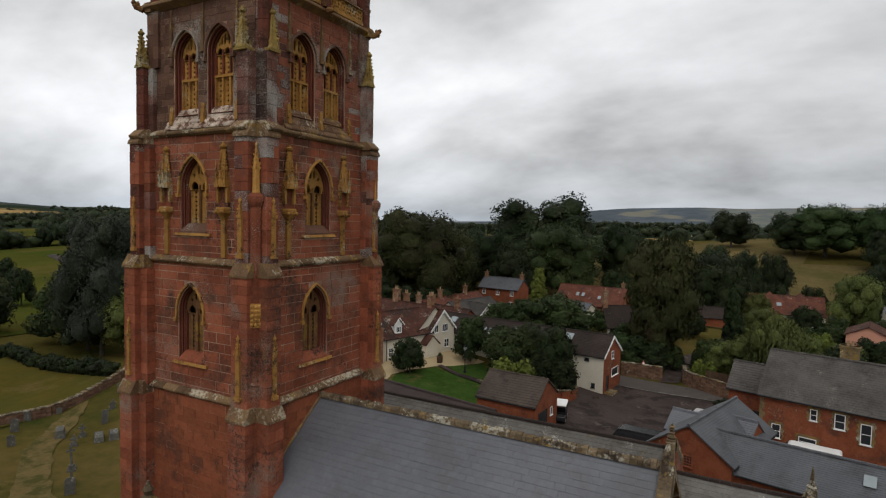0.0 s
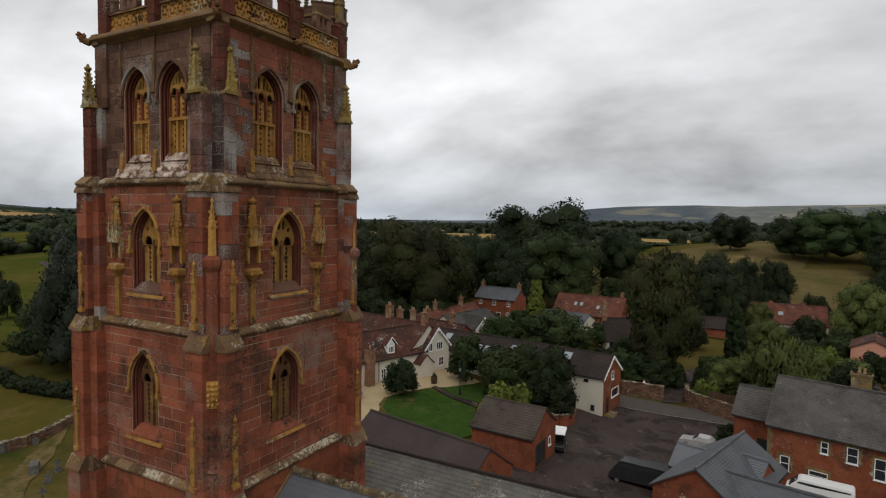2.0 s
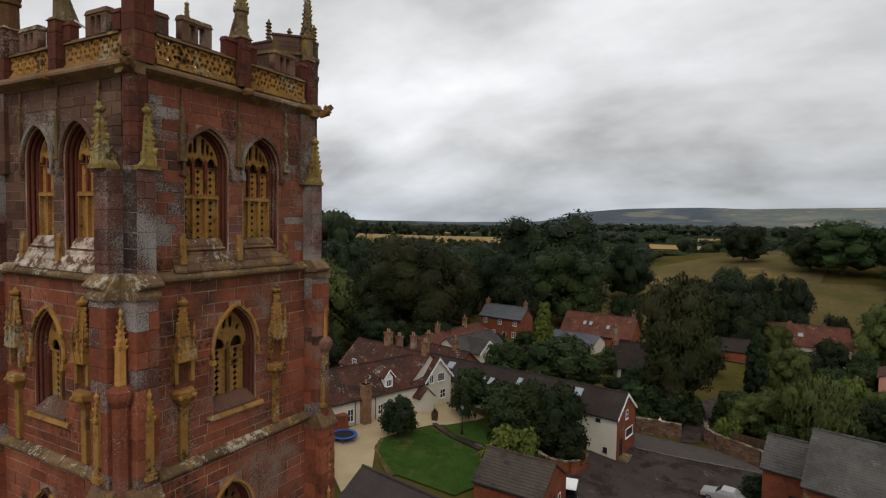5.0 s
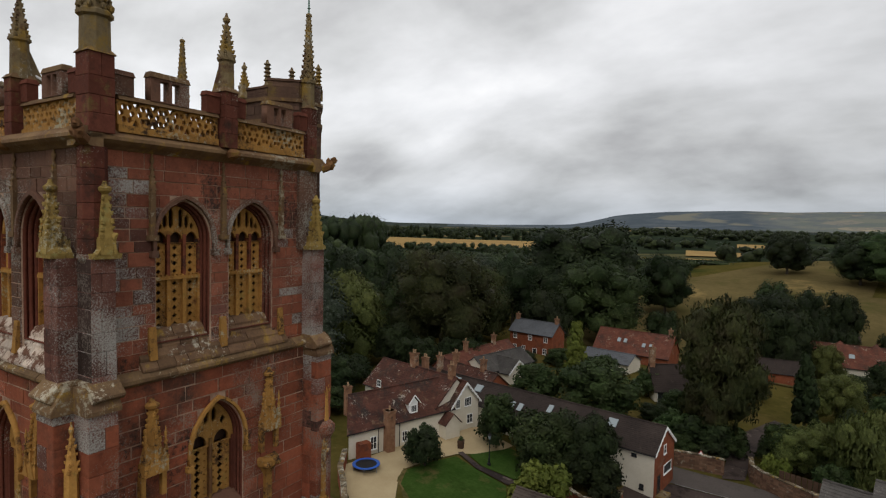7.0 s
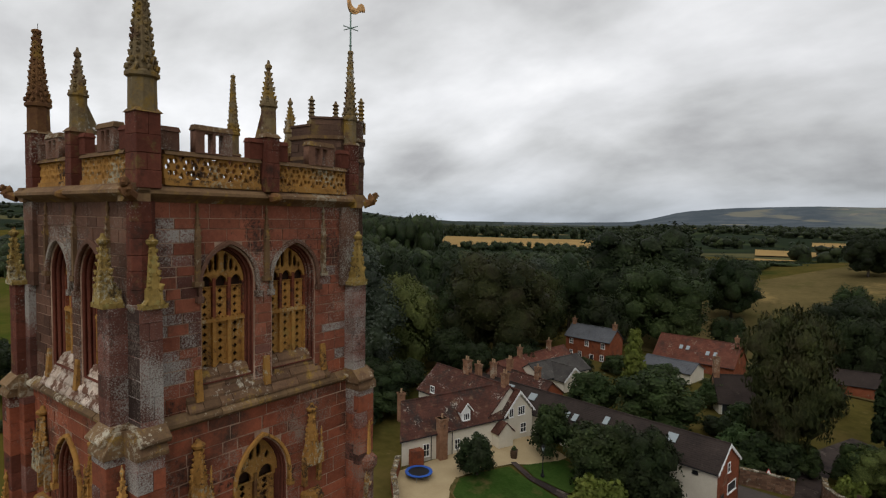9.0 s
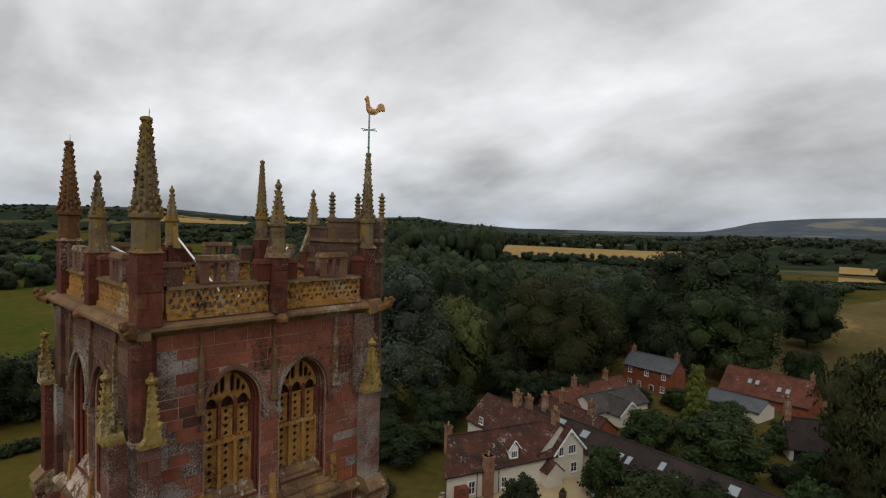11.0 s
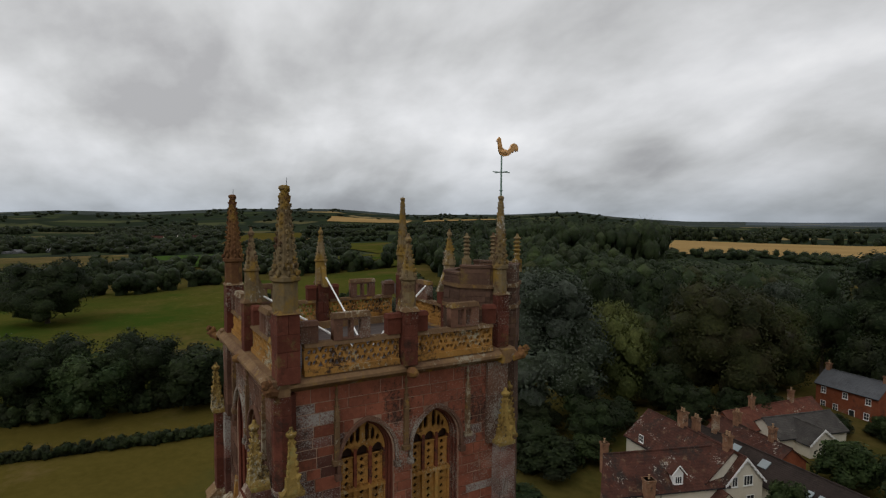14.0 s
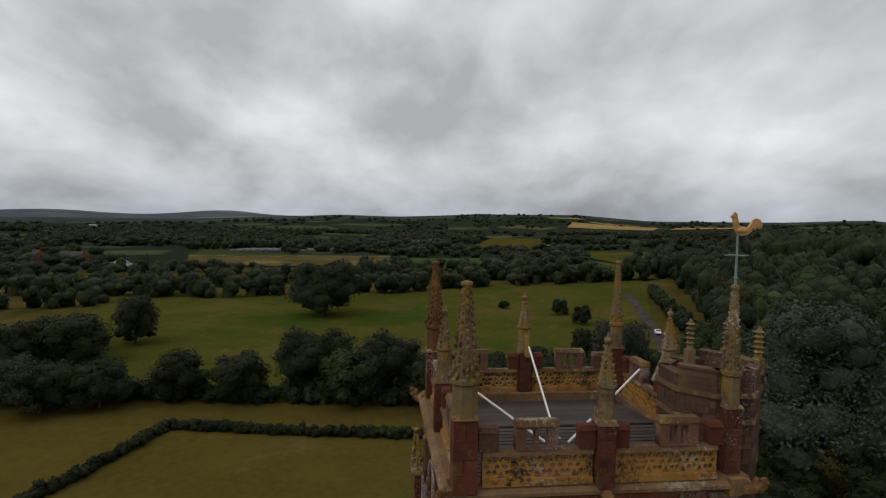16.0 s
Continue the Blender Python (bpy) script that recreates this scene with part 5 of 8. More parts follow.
# trampoline
tr = empty("trampoline", "round garden trampoline with a bright blue edge pad", "trampoline", m=pose(-22.9, 39.2, land(-22.9, 39.2)))
bm = bmesh.new()
add_mesh(bm, plate([circle(0, 0, 1.58, 28), circle(0, 0, 1.22, 28)[::-1]], 0.07), Matrix.Translation((0, 0, 0.70)))
part("pad", bm, M_blue, tr)
bm = bmesh.new()
lathe(bm, [(1.24, 0.66), (1.24, 0.69)], 28)
part("mat", bm, M_black, tr)
for k in range(6):
    a = k * math.pi / 3
    bm = bmesh.new()
    rod(bm, (1.5 * math.cos(a), 1.5 * math.sin(a), 0.0), (1.5 * math.cos(a), 1.5 * math.sin(a), 0.68), 0.03)
    part("leg", bm, M_grey_metal, tr)

# lamp post
lp = empty("lamp_post", "black cast-iron lamp post with a glazed lantern", "street lamp", m=on_land(-12.4, 49.4, 20, 0.1))
bm = bmesh.new()
lathe(bm, [(0.22, 0), (0.22, 0.25), (0.13, 0.4), (0.1, 0.9), (0.06, 1.0), (0.045, 3.1), (0.09, 3.15), (0.03, 3.2)], 10)
part("post", bm, M_black, lp)
bm = bmesh.new()
rod(bm, (-0.3, 0, 2.9), (0.3, 0, 2.9), 0.02)
part("crossbar", bm, M_black, lp)
bm = bmesh.new()
lathe(bm, [(0.12, 3.2), (0.22, 3.65)], 4)
lan = part("lantern", bm, M_skylight, lp)
bm = bmesh.new()
lathe(bm, [(0.26, 3.65), (0.1, 3.85), (0.04, 3.9), (0.03, 4.02)], 4)
part("lantern_roof", bm, M_black, lan)

# road sign: white triangle seen from behind its red edge
sg = empty("road_sign", "triangular road warning sign on a grey post", "road sign", m=on_land(8.6, 67.0, 8, 0.0))
bm = bmesh.new()
rod(bm, (0, 0, -0.2), (0, 0, 2.6), 0.035)
part("post", bm, M_grey_metal, sg)
bm = bmesh.new()
add_mesh(bm, plate([[(-0.38, 1.9), (0.38, 1.9), (0.0, 2.58)]], 0.02), Matrix(((1, 0, 0, 0), (0, 0, -1, -0.05), (0, 1, 0, 0), (0, 0, 0, 1))))
part("sign_plate", bm, M_tail, sg)
bm = bmesh.new()
add_mesh(bm, plate([[(-0.27, 1.965), (0.27, 1.965), (0.0, 2.45)]], 0.02), Matrix(((1, 0, 0, 0), (0, 0, -1, -0.064), (0, 1, 0, 0), (0, 0, 0, 1))))
part("sign_face", bm, M_white, sg)

# planter, bench and small yard things
pl = empty("planter", "dark wooden planter with a small shrub", "planter", m=on_land(-17.4, 51.3, 20, 0.1))
bm = bmesh.new()
box(bm, -0.35, 0.35, -0.35, 0.35, 0, 1.0, None, (-0.06, -0.06, -0.06, -0.06))
part("tub", bm, M_wood, pl)
bm = bmesh.new()
for i in range(26):
    a = i * 2.4
    blob(bm, (0.3 * math.cos(a) * random.Random(i).random(), 0.3 * math.sin(a) * random.Random(i + 50).random(), 1.05 + 0.35 * random.Random(i + 9).random()), 0.12, 1, (1, 1, 0.7), 0.5, i)
part("shrub", bm, M_leaf, pl)
fence = empty("timber_fence", "dark timber panel fence beside the annex", "fence")
for i in range(8):
    x0 = 17.2 + i * 0.55
    bm = bmesh.new()
    box(bm, 0, 0.5, -0.02, 0.02, 0, 1.7, pose(x0, 65.6 - i * 0.14, land(x0, 65) + 1.4, 0, 0, -14))
    part("board", bm, M_wood, fence)
house("garden_shed", "small dark garden shed with a felt roof", frame_of(36.0, 81.5, 0.1, 20), 3.2, 2.6, 2.2, 3.1, M_wood, M_felt, rows=3)
gh = empty("greenhouse", "aluminium framed greenhouse in a garden", "greenhouse", m=on_land(40.0, 83.0, 12))
bm = bmesh.new()
gable_body(bm, 3.5, 2.4, 1.8, 2.6, 0)
part("glazing", bm, M_skylight, gh)
bm = bmesh.new()
for x in (0, 0.7, 1.4, 2.1, 2.8, 3.5):
    rod(bm, (x, -0.02, 0), (x, -0.02, 1.8), 0.03, 0.03, 4)
    rod(bm, (x, -0.02, 1.8), (x, 1.2, 2.62), 0.03, 0.03, 4)
part("frame", bm, M_white, gh)


# churchyard stones
def headstone(x, y, turn, h, w, style):
    e = empty("headstone", "weathered grey headstone leaning in the grass", "gravestone", "headstones in the churchyard", m=on_land(x, y, turn, -0.1) @ pose(0, 0, 0, (x * 7) % 7 - 3, (y * 5) % 6 - 3))
    bm = bmesh.new()
    if style == "cross":
        box(bm, -0.35, 0.35, -0.25, 0.25, 0, 0.35)
        box(bm, -0.25, 0.25, -0.18, 0.18, 0.35, 0.6)
        box(bm, -0.1, 0.1, -0.07, 0.07, 0.6, h)
        box(bm, -0.36, 0.36, -0.068, 0.068, h - 0.55, h - 0.36)
    elif style == "slab":
        box(bm, -0.5, 0.5, -1.0, 1.0, 0, 0.3, None, (0.05, 0.05, 0.05, 0.05))
        box(bm, -0.45, 0.45, -0.95, 0.95, 0.3, h, None, (0.08, 0.08, 0.08, 0.08))
    else:
        pts = [(-w / 2, 0), (w / 2, 0)] + [(w / 2 * math.cos(math.pi * i / 8), h - 0.25 + 0.25 * math.sin(math.pi * i / 8)) for i in range(9)]
        add_mesh(bm, plate([pts], 0.13), Matrix(((1, 0, 0, 0), (0, 0, -1, 0), (0, 1, 0, 0), (0, 0, 0, 1))))
    part("stone", bm, M_grave, e)


for x, y, turn, h, w, style in ((-41.6, 16.6, 60, 1.7, 0.7, "round"), (-40.6, 13.6, 55, 1.5, 0.6, "cross"), (-38.8, 11.7, 58, 1.3, 0.6, "cross"), (-28.6, 5.8, 60, 1.6, 0.8, "round"), (-48.1, 10.6, 62, 1.6, 0.8, "round"),
                                (-44.1, 8.5, 62, 1.3, 0.7, "round"), (-38.3, 14.0, 60, 0.7, 0.8, "slab"), (-37.6, 15.2, 60, 0.7, 0.8, "slab"), (-33.4, 8.6, 60, 2.4, 0.6, "cross"), (-30.4, 6.9, 62, 1.8, 0.7, "cross"), (-46.5, 21.5, 64, 1.3, 0.7, "round"),
                                (-50.5, 13, 62, 1.2, 0.7, "round"), (-42.6, 12.4, 60, 1.0, 0.8, "slab"), (-36, 3, 60, 0.8, 0.8, "slab"), (-49.6, 16.0, 62, 0.9, 0.6, "round"), (-43.9, 18.9, 66, 1.2, 0.6, "cross")):
    headstone(x, y, turn, h, w, style)


# ---- church tower ----
def arch_half(z, half, spring, apex):
    """Half width at height z of a pointed opening; 0 above its apex."""
    if z <= spring:
        return half
    if z >= apex:
        return 0.0
    h = apex - spring
    r = (half * half + h * h) / (2 * half)
    return max(0.0, half - r + math.sqrt(max(0.0, r * r - (z - spring) ** 2)))


def arch(cx, half, sill, spring, apex, n=9):
    pts = [(cx - half, sill), (cx + half, sill)]
    for i in range(n):
        z = spring + (apex - spring) * math.sin(math.pi / 2 * i / n)
        pts.append((cx + arch_half(z, half, spring, apex), z))
    pts.append((cx, apex))
    for i in reversed(range(n)):
        z = spring + (apex - spring) * math.sin(math.pi / 2 * i / n)
        pts.append((cx - arch_half(z, half, spring, apex), z))
    return pts


def rect(x0, x1, z0, z1):
    return [(x0, z0), (x1, z0), (x1, z1), (x0, z1)]


def quatrefoil(cx, cz, r, n=5):
    """Four-lobed hole."""
    pts = []
    for k in range(4):
        a0 = math.pi / 2 * k
        ox, oz = cx + r * 0.5 * math.cos(a0), cz + r * 0.5 * math.sin(a0)
        for i in range(n + 1):
            a = a0 - math.pi * 0.55 + math.pi * 1.1 * i / n
            pts.append((ox + r * 0.5 * math.cos(a), oz + r * 0.5 * math.sin(a)))
    return pts


def east(x0):
    """Puts a plate drawn in (across, up) on the east side at x0."""
    return Matrix(((0, 0, 1, x0), (1, 0, 0, 0), (0, 1, 0, 0), (0, 0, 0, 1)))


SIDES = {"east": pose(0, 0, 0), "north": pose(0, 0, 0, 0, 0, 90), "west": pose(0, 0, 0, 0, 0, 180), "south": pose(0, -0.1, 0, 0, 0, 270)}
STAGES = [(3.80, -1.0, 16.0), (3.70, 16.0, 22.1), (3.63, 22.1, 27.9), (3.55, 27.9, 33.6)]
BEL = [(c, 0.80, 29.05, 31.4, 32.42) for c in (-1.13, 1.09)]
MID = (-0.12, 0.86, 23.75, 25.45, 26.76)
LOW = (-0.35, 0.84, 17.8, 19.72, 20.94)


def lowered(o, d):
    """The hole in the wall reaches below the sill, for the sloping sill stones."""
    return (o[0], o[1], o[2] - d, o[3], o[4])


OPEN = [[], [lowered(LOW, 0.36)], [lowered(MID, 0.36)], [lowered(o, 0.62) for o in BEL]]

tower = empty("church_tower", "tall red sandstone church tower with golden stone tracery", "church tower")


def to_mesh(bm, name, material):
    me = bpy.data.meshes.new(name)
    bm.to_mesh(me)
    bm.free()
    me.materials.append(material)
    return me


def as_mesh(me, name, material, m):
    me.transform(m)
    me.name = name
    me.materials.clear()
    me.materials.append(material)
    return me


def crocketed(bm, cx, cy, z0, z1, r0, r1, rows, n=8, size=0.075, sides=4, turn=0.0, finial=True):
    """A spire with crockets up its edges."""
    lathe(bm, [(r0, z0), (r1, z1)], n, cx, cy, turn + math.pi / n)
    rng = random.Random(int(z0 * 100 + rows))
    for i in range(rows):
        u = (i + 0.4) / rows
        r = r0 + (r1 - r0) * u
        for k in range(sides):
            a = turn + math.pi / 4 + 2 * math.pi * k / sides
            z = z0 + (z1 - z0) * (u + (0.5 / rows if k % 2 and sides > 4 else 0.0)) + rng.uniform(-0.02, 0.02)
            s = size * (0.85 - 0.3 * u) * rng.uniform(0.65, 1.2)
            blob(bm, (cx + (r + s * 0.1) * math.cos(a), cy + (r + s * 0.1) * math.sin(a), z), s * 0.95, 1, (1, 1, 1.5), 0.5, i * 3 + k)
            blob(bm, (cx + (r + s * 0.65) * math.cos(a), cy + (r + s * 0.65) * math.sin(a), z + s * 0.7), s * 0.6, 1, (1, 1, 1.0), 0.5, i + k)
    if finial:
        lathe(bm, [(r1 * 0.8, z1), (r1 * 1.7, z1 + 0.07), (r1 * 1.9, z1 + 0.14), (r1 * 0.9, z1 + 0.2), (r1 * 0.5, z1 + 0.3)], 8, cx, cy)


def slope_block(bm, y0, y1, prof, m=None):
    """A block along y with a profile of (x, z) points, clockwise seen from -y."""
    a = [bm.verts.new((x, y0, z)) for x, z in prof]
    b = [bm.verts.new((x, y1, z)) for x, z in prof]
    bm.faces.new(a[::-1])
    bm.faces.new(b)
    for i in range(len(prof)):
        j = (i + 1) % len(prof)
        bm.faces.new((a[i], a[j], b[j], b[i]))


# walls behind the facing stones, one face a side
wall_meshes = []
for (w, z0, z1), ops in zip(STAGES, OPEN):
    outer = [rect(-w + 0.02, w - 0.52, z0, z1)] + [arch(*o) for o in ops]
    wall_meshes.append(as_mesh(plate(outer, 0.48), "wall", M_mortar, east(w - 0.256)))
face_parts = {}
STAGE_SHIFT = {("south", 1): -0.3, ("south", 2): -0.42}


def stage_pose(side, i):
    """The south face's middle stages sit a little off centre."""
    return SIDES[side] @ Matrix.Translation((0, STAGE_SHIFT.get((side, i), 0.0), 0))


for side, m in SIDES.items():
    for i, me in enumerate(wall_meshes):
        face_parts[side, i] = shared("wall", me, tower, stage_pose(side, i))

# added box close behind the tracery; its dark colour stands for the unlit inside
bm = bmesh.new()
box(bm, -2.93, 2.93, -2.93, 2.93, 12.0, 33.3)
part("bell_chamber", bm, M_dark, tower, "plain box behind the tracery, coloured dark for the dim bell chamber")

# corner piers and buttresses
def courses_of(x0, x1, y0, y1, z0, z1, seed, step=0.46):
    """Boxes of a coursed pier: whole blocks and pairs by turns."""
    rng = random.Random(seed)
    out, z, i = [], z0, 0
    while z < z1 - 0.02:
        e = min(z1, z + step * rng.uniform(0.75, 1.25))
        if z1 - e < 0.12:
            e = z1
        d = rng.uniform(-0.007, 0.007)
        if i % 2:
            c = y0 + (y1 - y0) * rng.uniform(0.4, 0.6)
            out.append((x0, x1 + d, y0 - d, c - 0.0025, z + 0.0025, e - 0.0025))
            out.append((x0, x1 + d * 0.3, c + 0.0025, y1 + d, z + 0.0025, e - 0.0025))
        else:
            out.append((x0, x1 + d, y0 - d, y1 + d, z + 0.0025, e - 0.0025))
        z, i = e, i + 1
    return out


def block_mesh(material, side=0, other=None):
    """A unit stone with worn edges; the face that looks along side * y may be of another colour."""
    bm = bmesh.new()
    box(bm, 0, 1, 0, 1, 0, 1)
    bmesh.ops.bevel(bm, geom=bm.edges[:], offset=0.022, segments=1, affect="EDGES")
    me = to_mesh(bm, "stone", material)
    if side:
        me.materials.append(other)
        for f in me.polygons:
            if f.normal.y * side > 0.9:
                f.material_index = 1
    return me


BLOCK_RED, BLOCK_GREY, BLOCK_SOOT_SHADE = block_mesh(M_red_piece), block_mesh(M_grey_piece), block_mesh(M_soot_shade_piece)
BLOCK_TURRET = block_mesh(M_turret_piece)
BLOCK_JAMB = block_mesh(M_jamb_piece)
CORNER_GREY = block_mesh(M_grey_piece, -1, M_soot_shade_piece)
BLOCK_WALL = block_mesh(M_wall_piece)


def stones(parent, boxes, me):
    for x0, x1, y0, y1, z0, z1 in boxes:
        o = shared("stone", me, parent)
        o.matrix_basis = Matrix.Translation((x0, y0, z0)) @ Matrix.Diagonal((x1 - x0, y1 - y0, z1 - z0, 1))


BUTT = [(4.85, 3.82, 0.50, -1.0, 9.6), (4.62, 3.78, 0.45, 9.6, 16.1), (4.42, 3.72, 0.40, 16.1, 22.1), (4.20, 3.60, 0.34, 22.1, 27.9), (3.99, 3.46, 0.28, 27.9, 31.0)]
BUTT_SHIFT = {("south", 1): -0.42, ("south", -1): -0.35, ("east", -1): 0.0, ("west", 1): 0.1}


def butt_pose(side, sgn):
    """The south-east buttress is broader than the others."""
    m = SIDES[side] @ Matrix.Translation((0, BUTT_SHIFT.get((side, sgn), 0.0), 0))
    if (side, sgn) == ("south", 1):
        m = m @ Matrix.Translation((0.08, 3.5, 0)) @ Matrix.Diagonal((1, 1.14, 1, 1)) @ Matrix.Translation((0, -3.5, 0))
    return m


butt_meshes = {}
butt_blocks = {-1: [], 1: []}
for sgn in (-1, 1):
    lst = []
    for lev, (xf, c, hw, z0, z1) in enumerate(BUTT):
        top = z1 - (0.45 if lev < 4 else 0.0)
        butt_blocks[sgn] += [(b, lev) for b in courses_of(3.2, xf, sgn * c - hw, sgn * c + hw, z0, top, 17 * lev + sgn)]
        if lev < 4:
            nx, nc, nh = BUTT[lev + 1][:3]
            bm = bmesh.new()
            slope_block(bm, sgn * c - hw - 0.05, sgn * c + hw + 0.05, [(3.3, top), (3.3, z1 + 0.16), (nx - 0.02, z1 + 0.16), (xf + 0.07, top + 0.1), (xf + 0.07, top)])
            lst.append(("weathering", to_mesh(bm, "weathering", M_string), ""))
    bm = bmesh.new()
    cy, xf = sgn * 3.40, 4.03
    box(bm, 3.6, xf + 0.06, cy - 0.31, cy + 0.31, 31.0, 31.12)
    for s2 in (-1, 1):
        slope_block(bm, cy - 0.03 + s2 * 0.14, cy + 0.03 + s2 * 0.14, [(3.6, 31.1), (3.6, 31.45), (xf + 0.05, 31.45), (xf + 0.09, 31.1)])
    prism(bm, [(-0.26, 31.1), (0.26, 31.1), (0.0, 31.5)], 3.6, xf + 0.06, Matrix(((0, 0, 1, 0), (1, 0, 0, cy), (0, 1, 0, 0), (0, 0, 0, 1))))
    lathe(bm, [(0.25, 31.1), (0.23, 31.5)], 4, 3.92, cy, math.pi / 4)
    crocketed(bm, 3.93, cy, 31.45, 32.50, 0.19, 0.08, 6, 4, 0.085, 4, 0.0)
    lst.append(("cap", to_mesh(bm, "cap", M_cap), "crocketed golden stone cap"))
    for lev, za, zb in ((3, 22.6, 24.1), (2, 16.7, 18.4)):
        bm = bmesh.new()
        xf, c = BUTT[lev][:2]
        box(bm, xf - 0.05, xf + 0.09, sgn * c - 0.10, sgn * c + 0.10, za, zb)
        crocketed(bm, xf + 0.04, sgn * c, zb, zb + 0.6, 0.13, 0.04, 4, 4, 0.055, 4)
        box(bm, xf - 0.05, xf + 0.14, sgn * c - 0.15, sgn * c + 0.15, za - 0.16, za)
        lst.append(("pilaster", to_mesh(bm, "pilaster", M_parapet), "golden stone pilaster with a crocketed top"))
    butt_meshes[sgn] = lst
for side, m in SIDES.items():
    for sgn in (-1, 1):
        b = new("buttress")
        b.parent = tower
        b.matrix_basis = butt_pose(side, sgn)
        for name, me, lab in butt_meshes[sgn]:
            o = shared(name, me, b)
            if lab:
                o["label"] = lab
        rng = random.Random(sgn)
        pale = [lev >= 4 or (lev == 3 and (q[4] > 26.9 or rng.random() < 0.14)) for q, lev in butt_blocks[sgn]]
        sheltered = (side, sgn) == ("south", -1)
        # only the east buttress's belfry stage: side towards the recess coloured for soot and shade
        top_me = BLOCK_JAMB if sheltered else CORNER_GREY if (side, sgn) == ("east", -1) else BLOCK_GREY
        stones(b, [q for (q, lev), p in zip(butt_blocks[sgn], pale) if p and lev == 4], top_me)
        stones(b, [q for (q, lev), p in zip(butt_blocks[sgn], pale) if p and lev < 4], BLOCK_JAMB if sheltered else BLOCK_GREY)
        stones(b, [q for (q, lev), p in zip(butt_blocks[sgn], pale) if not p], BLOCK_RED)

pier_parts = []
PIERS = [(3.74, -1.0, 16.0), (3.66, 16.0, 22.1), (3.58, 22.1, 27.9), (3.52, 27.9, 31.0), (3.68, 31.0, 33.6)]
pier_boxes = []
for ww, z0, z1 in PIERS:
    pier_boxes += courses_of(2.9, ww, -ww, -2.9, z0, z1, int(z0) + 5)
bm = bmesh.new()
for b in pier_boxes:
    box(bm, *b)
pier_me = to_mesh(bm, "corner_pier", M_red_grey)
for side, m in SIDES.items():
    if side == "east":
        cp = new("corner_pier")
        cp.parent = tower
        cp.matrix_basis = Matrix.Translation((-0.08, -0.16, 0))
        stones(cp, [b for b in pier_boxes if b[4] < 27.8], BLOCK_RED)
        # belfry: a plain recess between the buttresses, its shade painted into the stones, and a slender shaft
        # corbelled out above it
        stones(cp, courses_of(2.9, 3.50, -3.42, -2.9, 27.9, 30.8, 77), BLOCK_SOOT_SHADE)
        stones(cp, courses_of(2.9, 3.48, -3.46, -2.9, 30.8, 33.6, 78), BLOCK_GREY)
        bm = bmesh.new()
        lathe(bm, [(0.10, 30.62), (0.20, 30.78), (0.24, 30.80), (0.24, 30.86), (0.33, 31.0), (0.34, 31.08), (0.30, 31.1)], 8, 3.68, -3.34, math.pi / 8)
        part("corbel", bm, M_red_grey, cp)
        rng = random.Random(31)
        z = 31.1
        while z < 33.55:
            e = min(33.6, z + rng.uniform(0.35, 0.6))
            bm = bmesh.new()
            rr = 0.315 + rng.uniform(-0.006, 0.006)
            lathe(bm, [(rr - 0.012, z + 0.002), (rr, z + 0.016), (rr, e - 0.016), (rr - 0.012, e - 0.002)], 8, 3.68, -3.34, math.pi / 8)
            part("stone", bm, M_jamb_piece, cp)
            z = e
    else:
        shared("corner_pier", pier_me, tower, m)["kind"] = "stuff"
bm = bmesh.new()
d = Matrix.Translation((3.74, -4.08, 0)) @ pose(0, 0, 0, 0, 0, -45)
lathe(bm, [(0.17, 24.95), (0.15, 26.15)], 6, m=d)
crocketed(bm, 3.74, -4.08, 26.1, 27.0, 0.16, 0.03, 5, 6, 0.06, 4)
pier_parts.append(("niche_pinnacle", to_mesh(bm, "niche_pinnacle", M_ochre), "golden stone pinnacle between the buttresses"))
bm = bmesh.new()
box(bm, -0.1, 0.27, -0.23, 0.23, 19.6, 20.6, d)
for k in range(3):
    for j in range(5):
        blob(bm, d @ Vector((0.28, -0.14 + 0.14 * k, 19.72 + 0.19 * j)), 0.075, 1, (1, 1, 1), 0.5, k + 3 * j)
pier_parts.append(("carved_panel", to_mesh(bm, "carved_panel", M_ochre), "small golden panel of carved bosses"))
bm = bmesh.new()
lathe(bm, [(0.25, 18.7), (0.25, 24.55), (0.36, 24.75), (0.38, 24.85), (0.38, 25.0), (0.22, 25.15)], 8, m=d)
lathe(bm, [(0.30, 12.0), (0.30, 17.1), (0.34, 17.2), (0.28, 17.3), (0.27, 18.6), (0.32, 18.75)], 8, m=d)
pier_parts.append(("shaft", to_mesh(bm, "shaft", M_red), ""))
for side, m in SIDES.items():
    for name, me, lab in pier_parts:
        o = shared(name, me, tower, m)
        if lab:
            o["label"] = lab

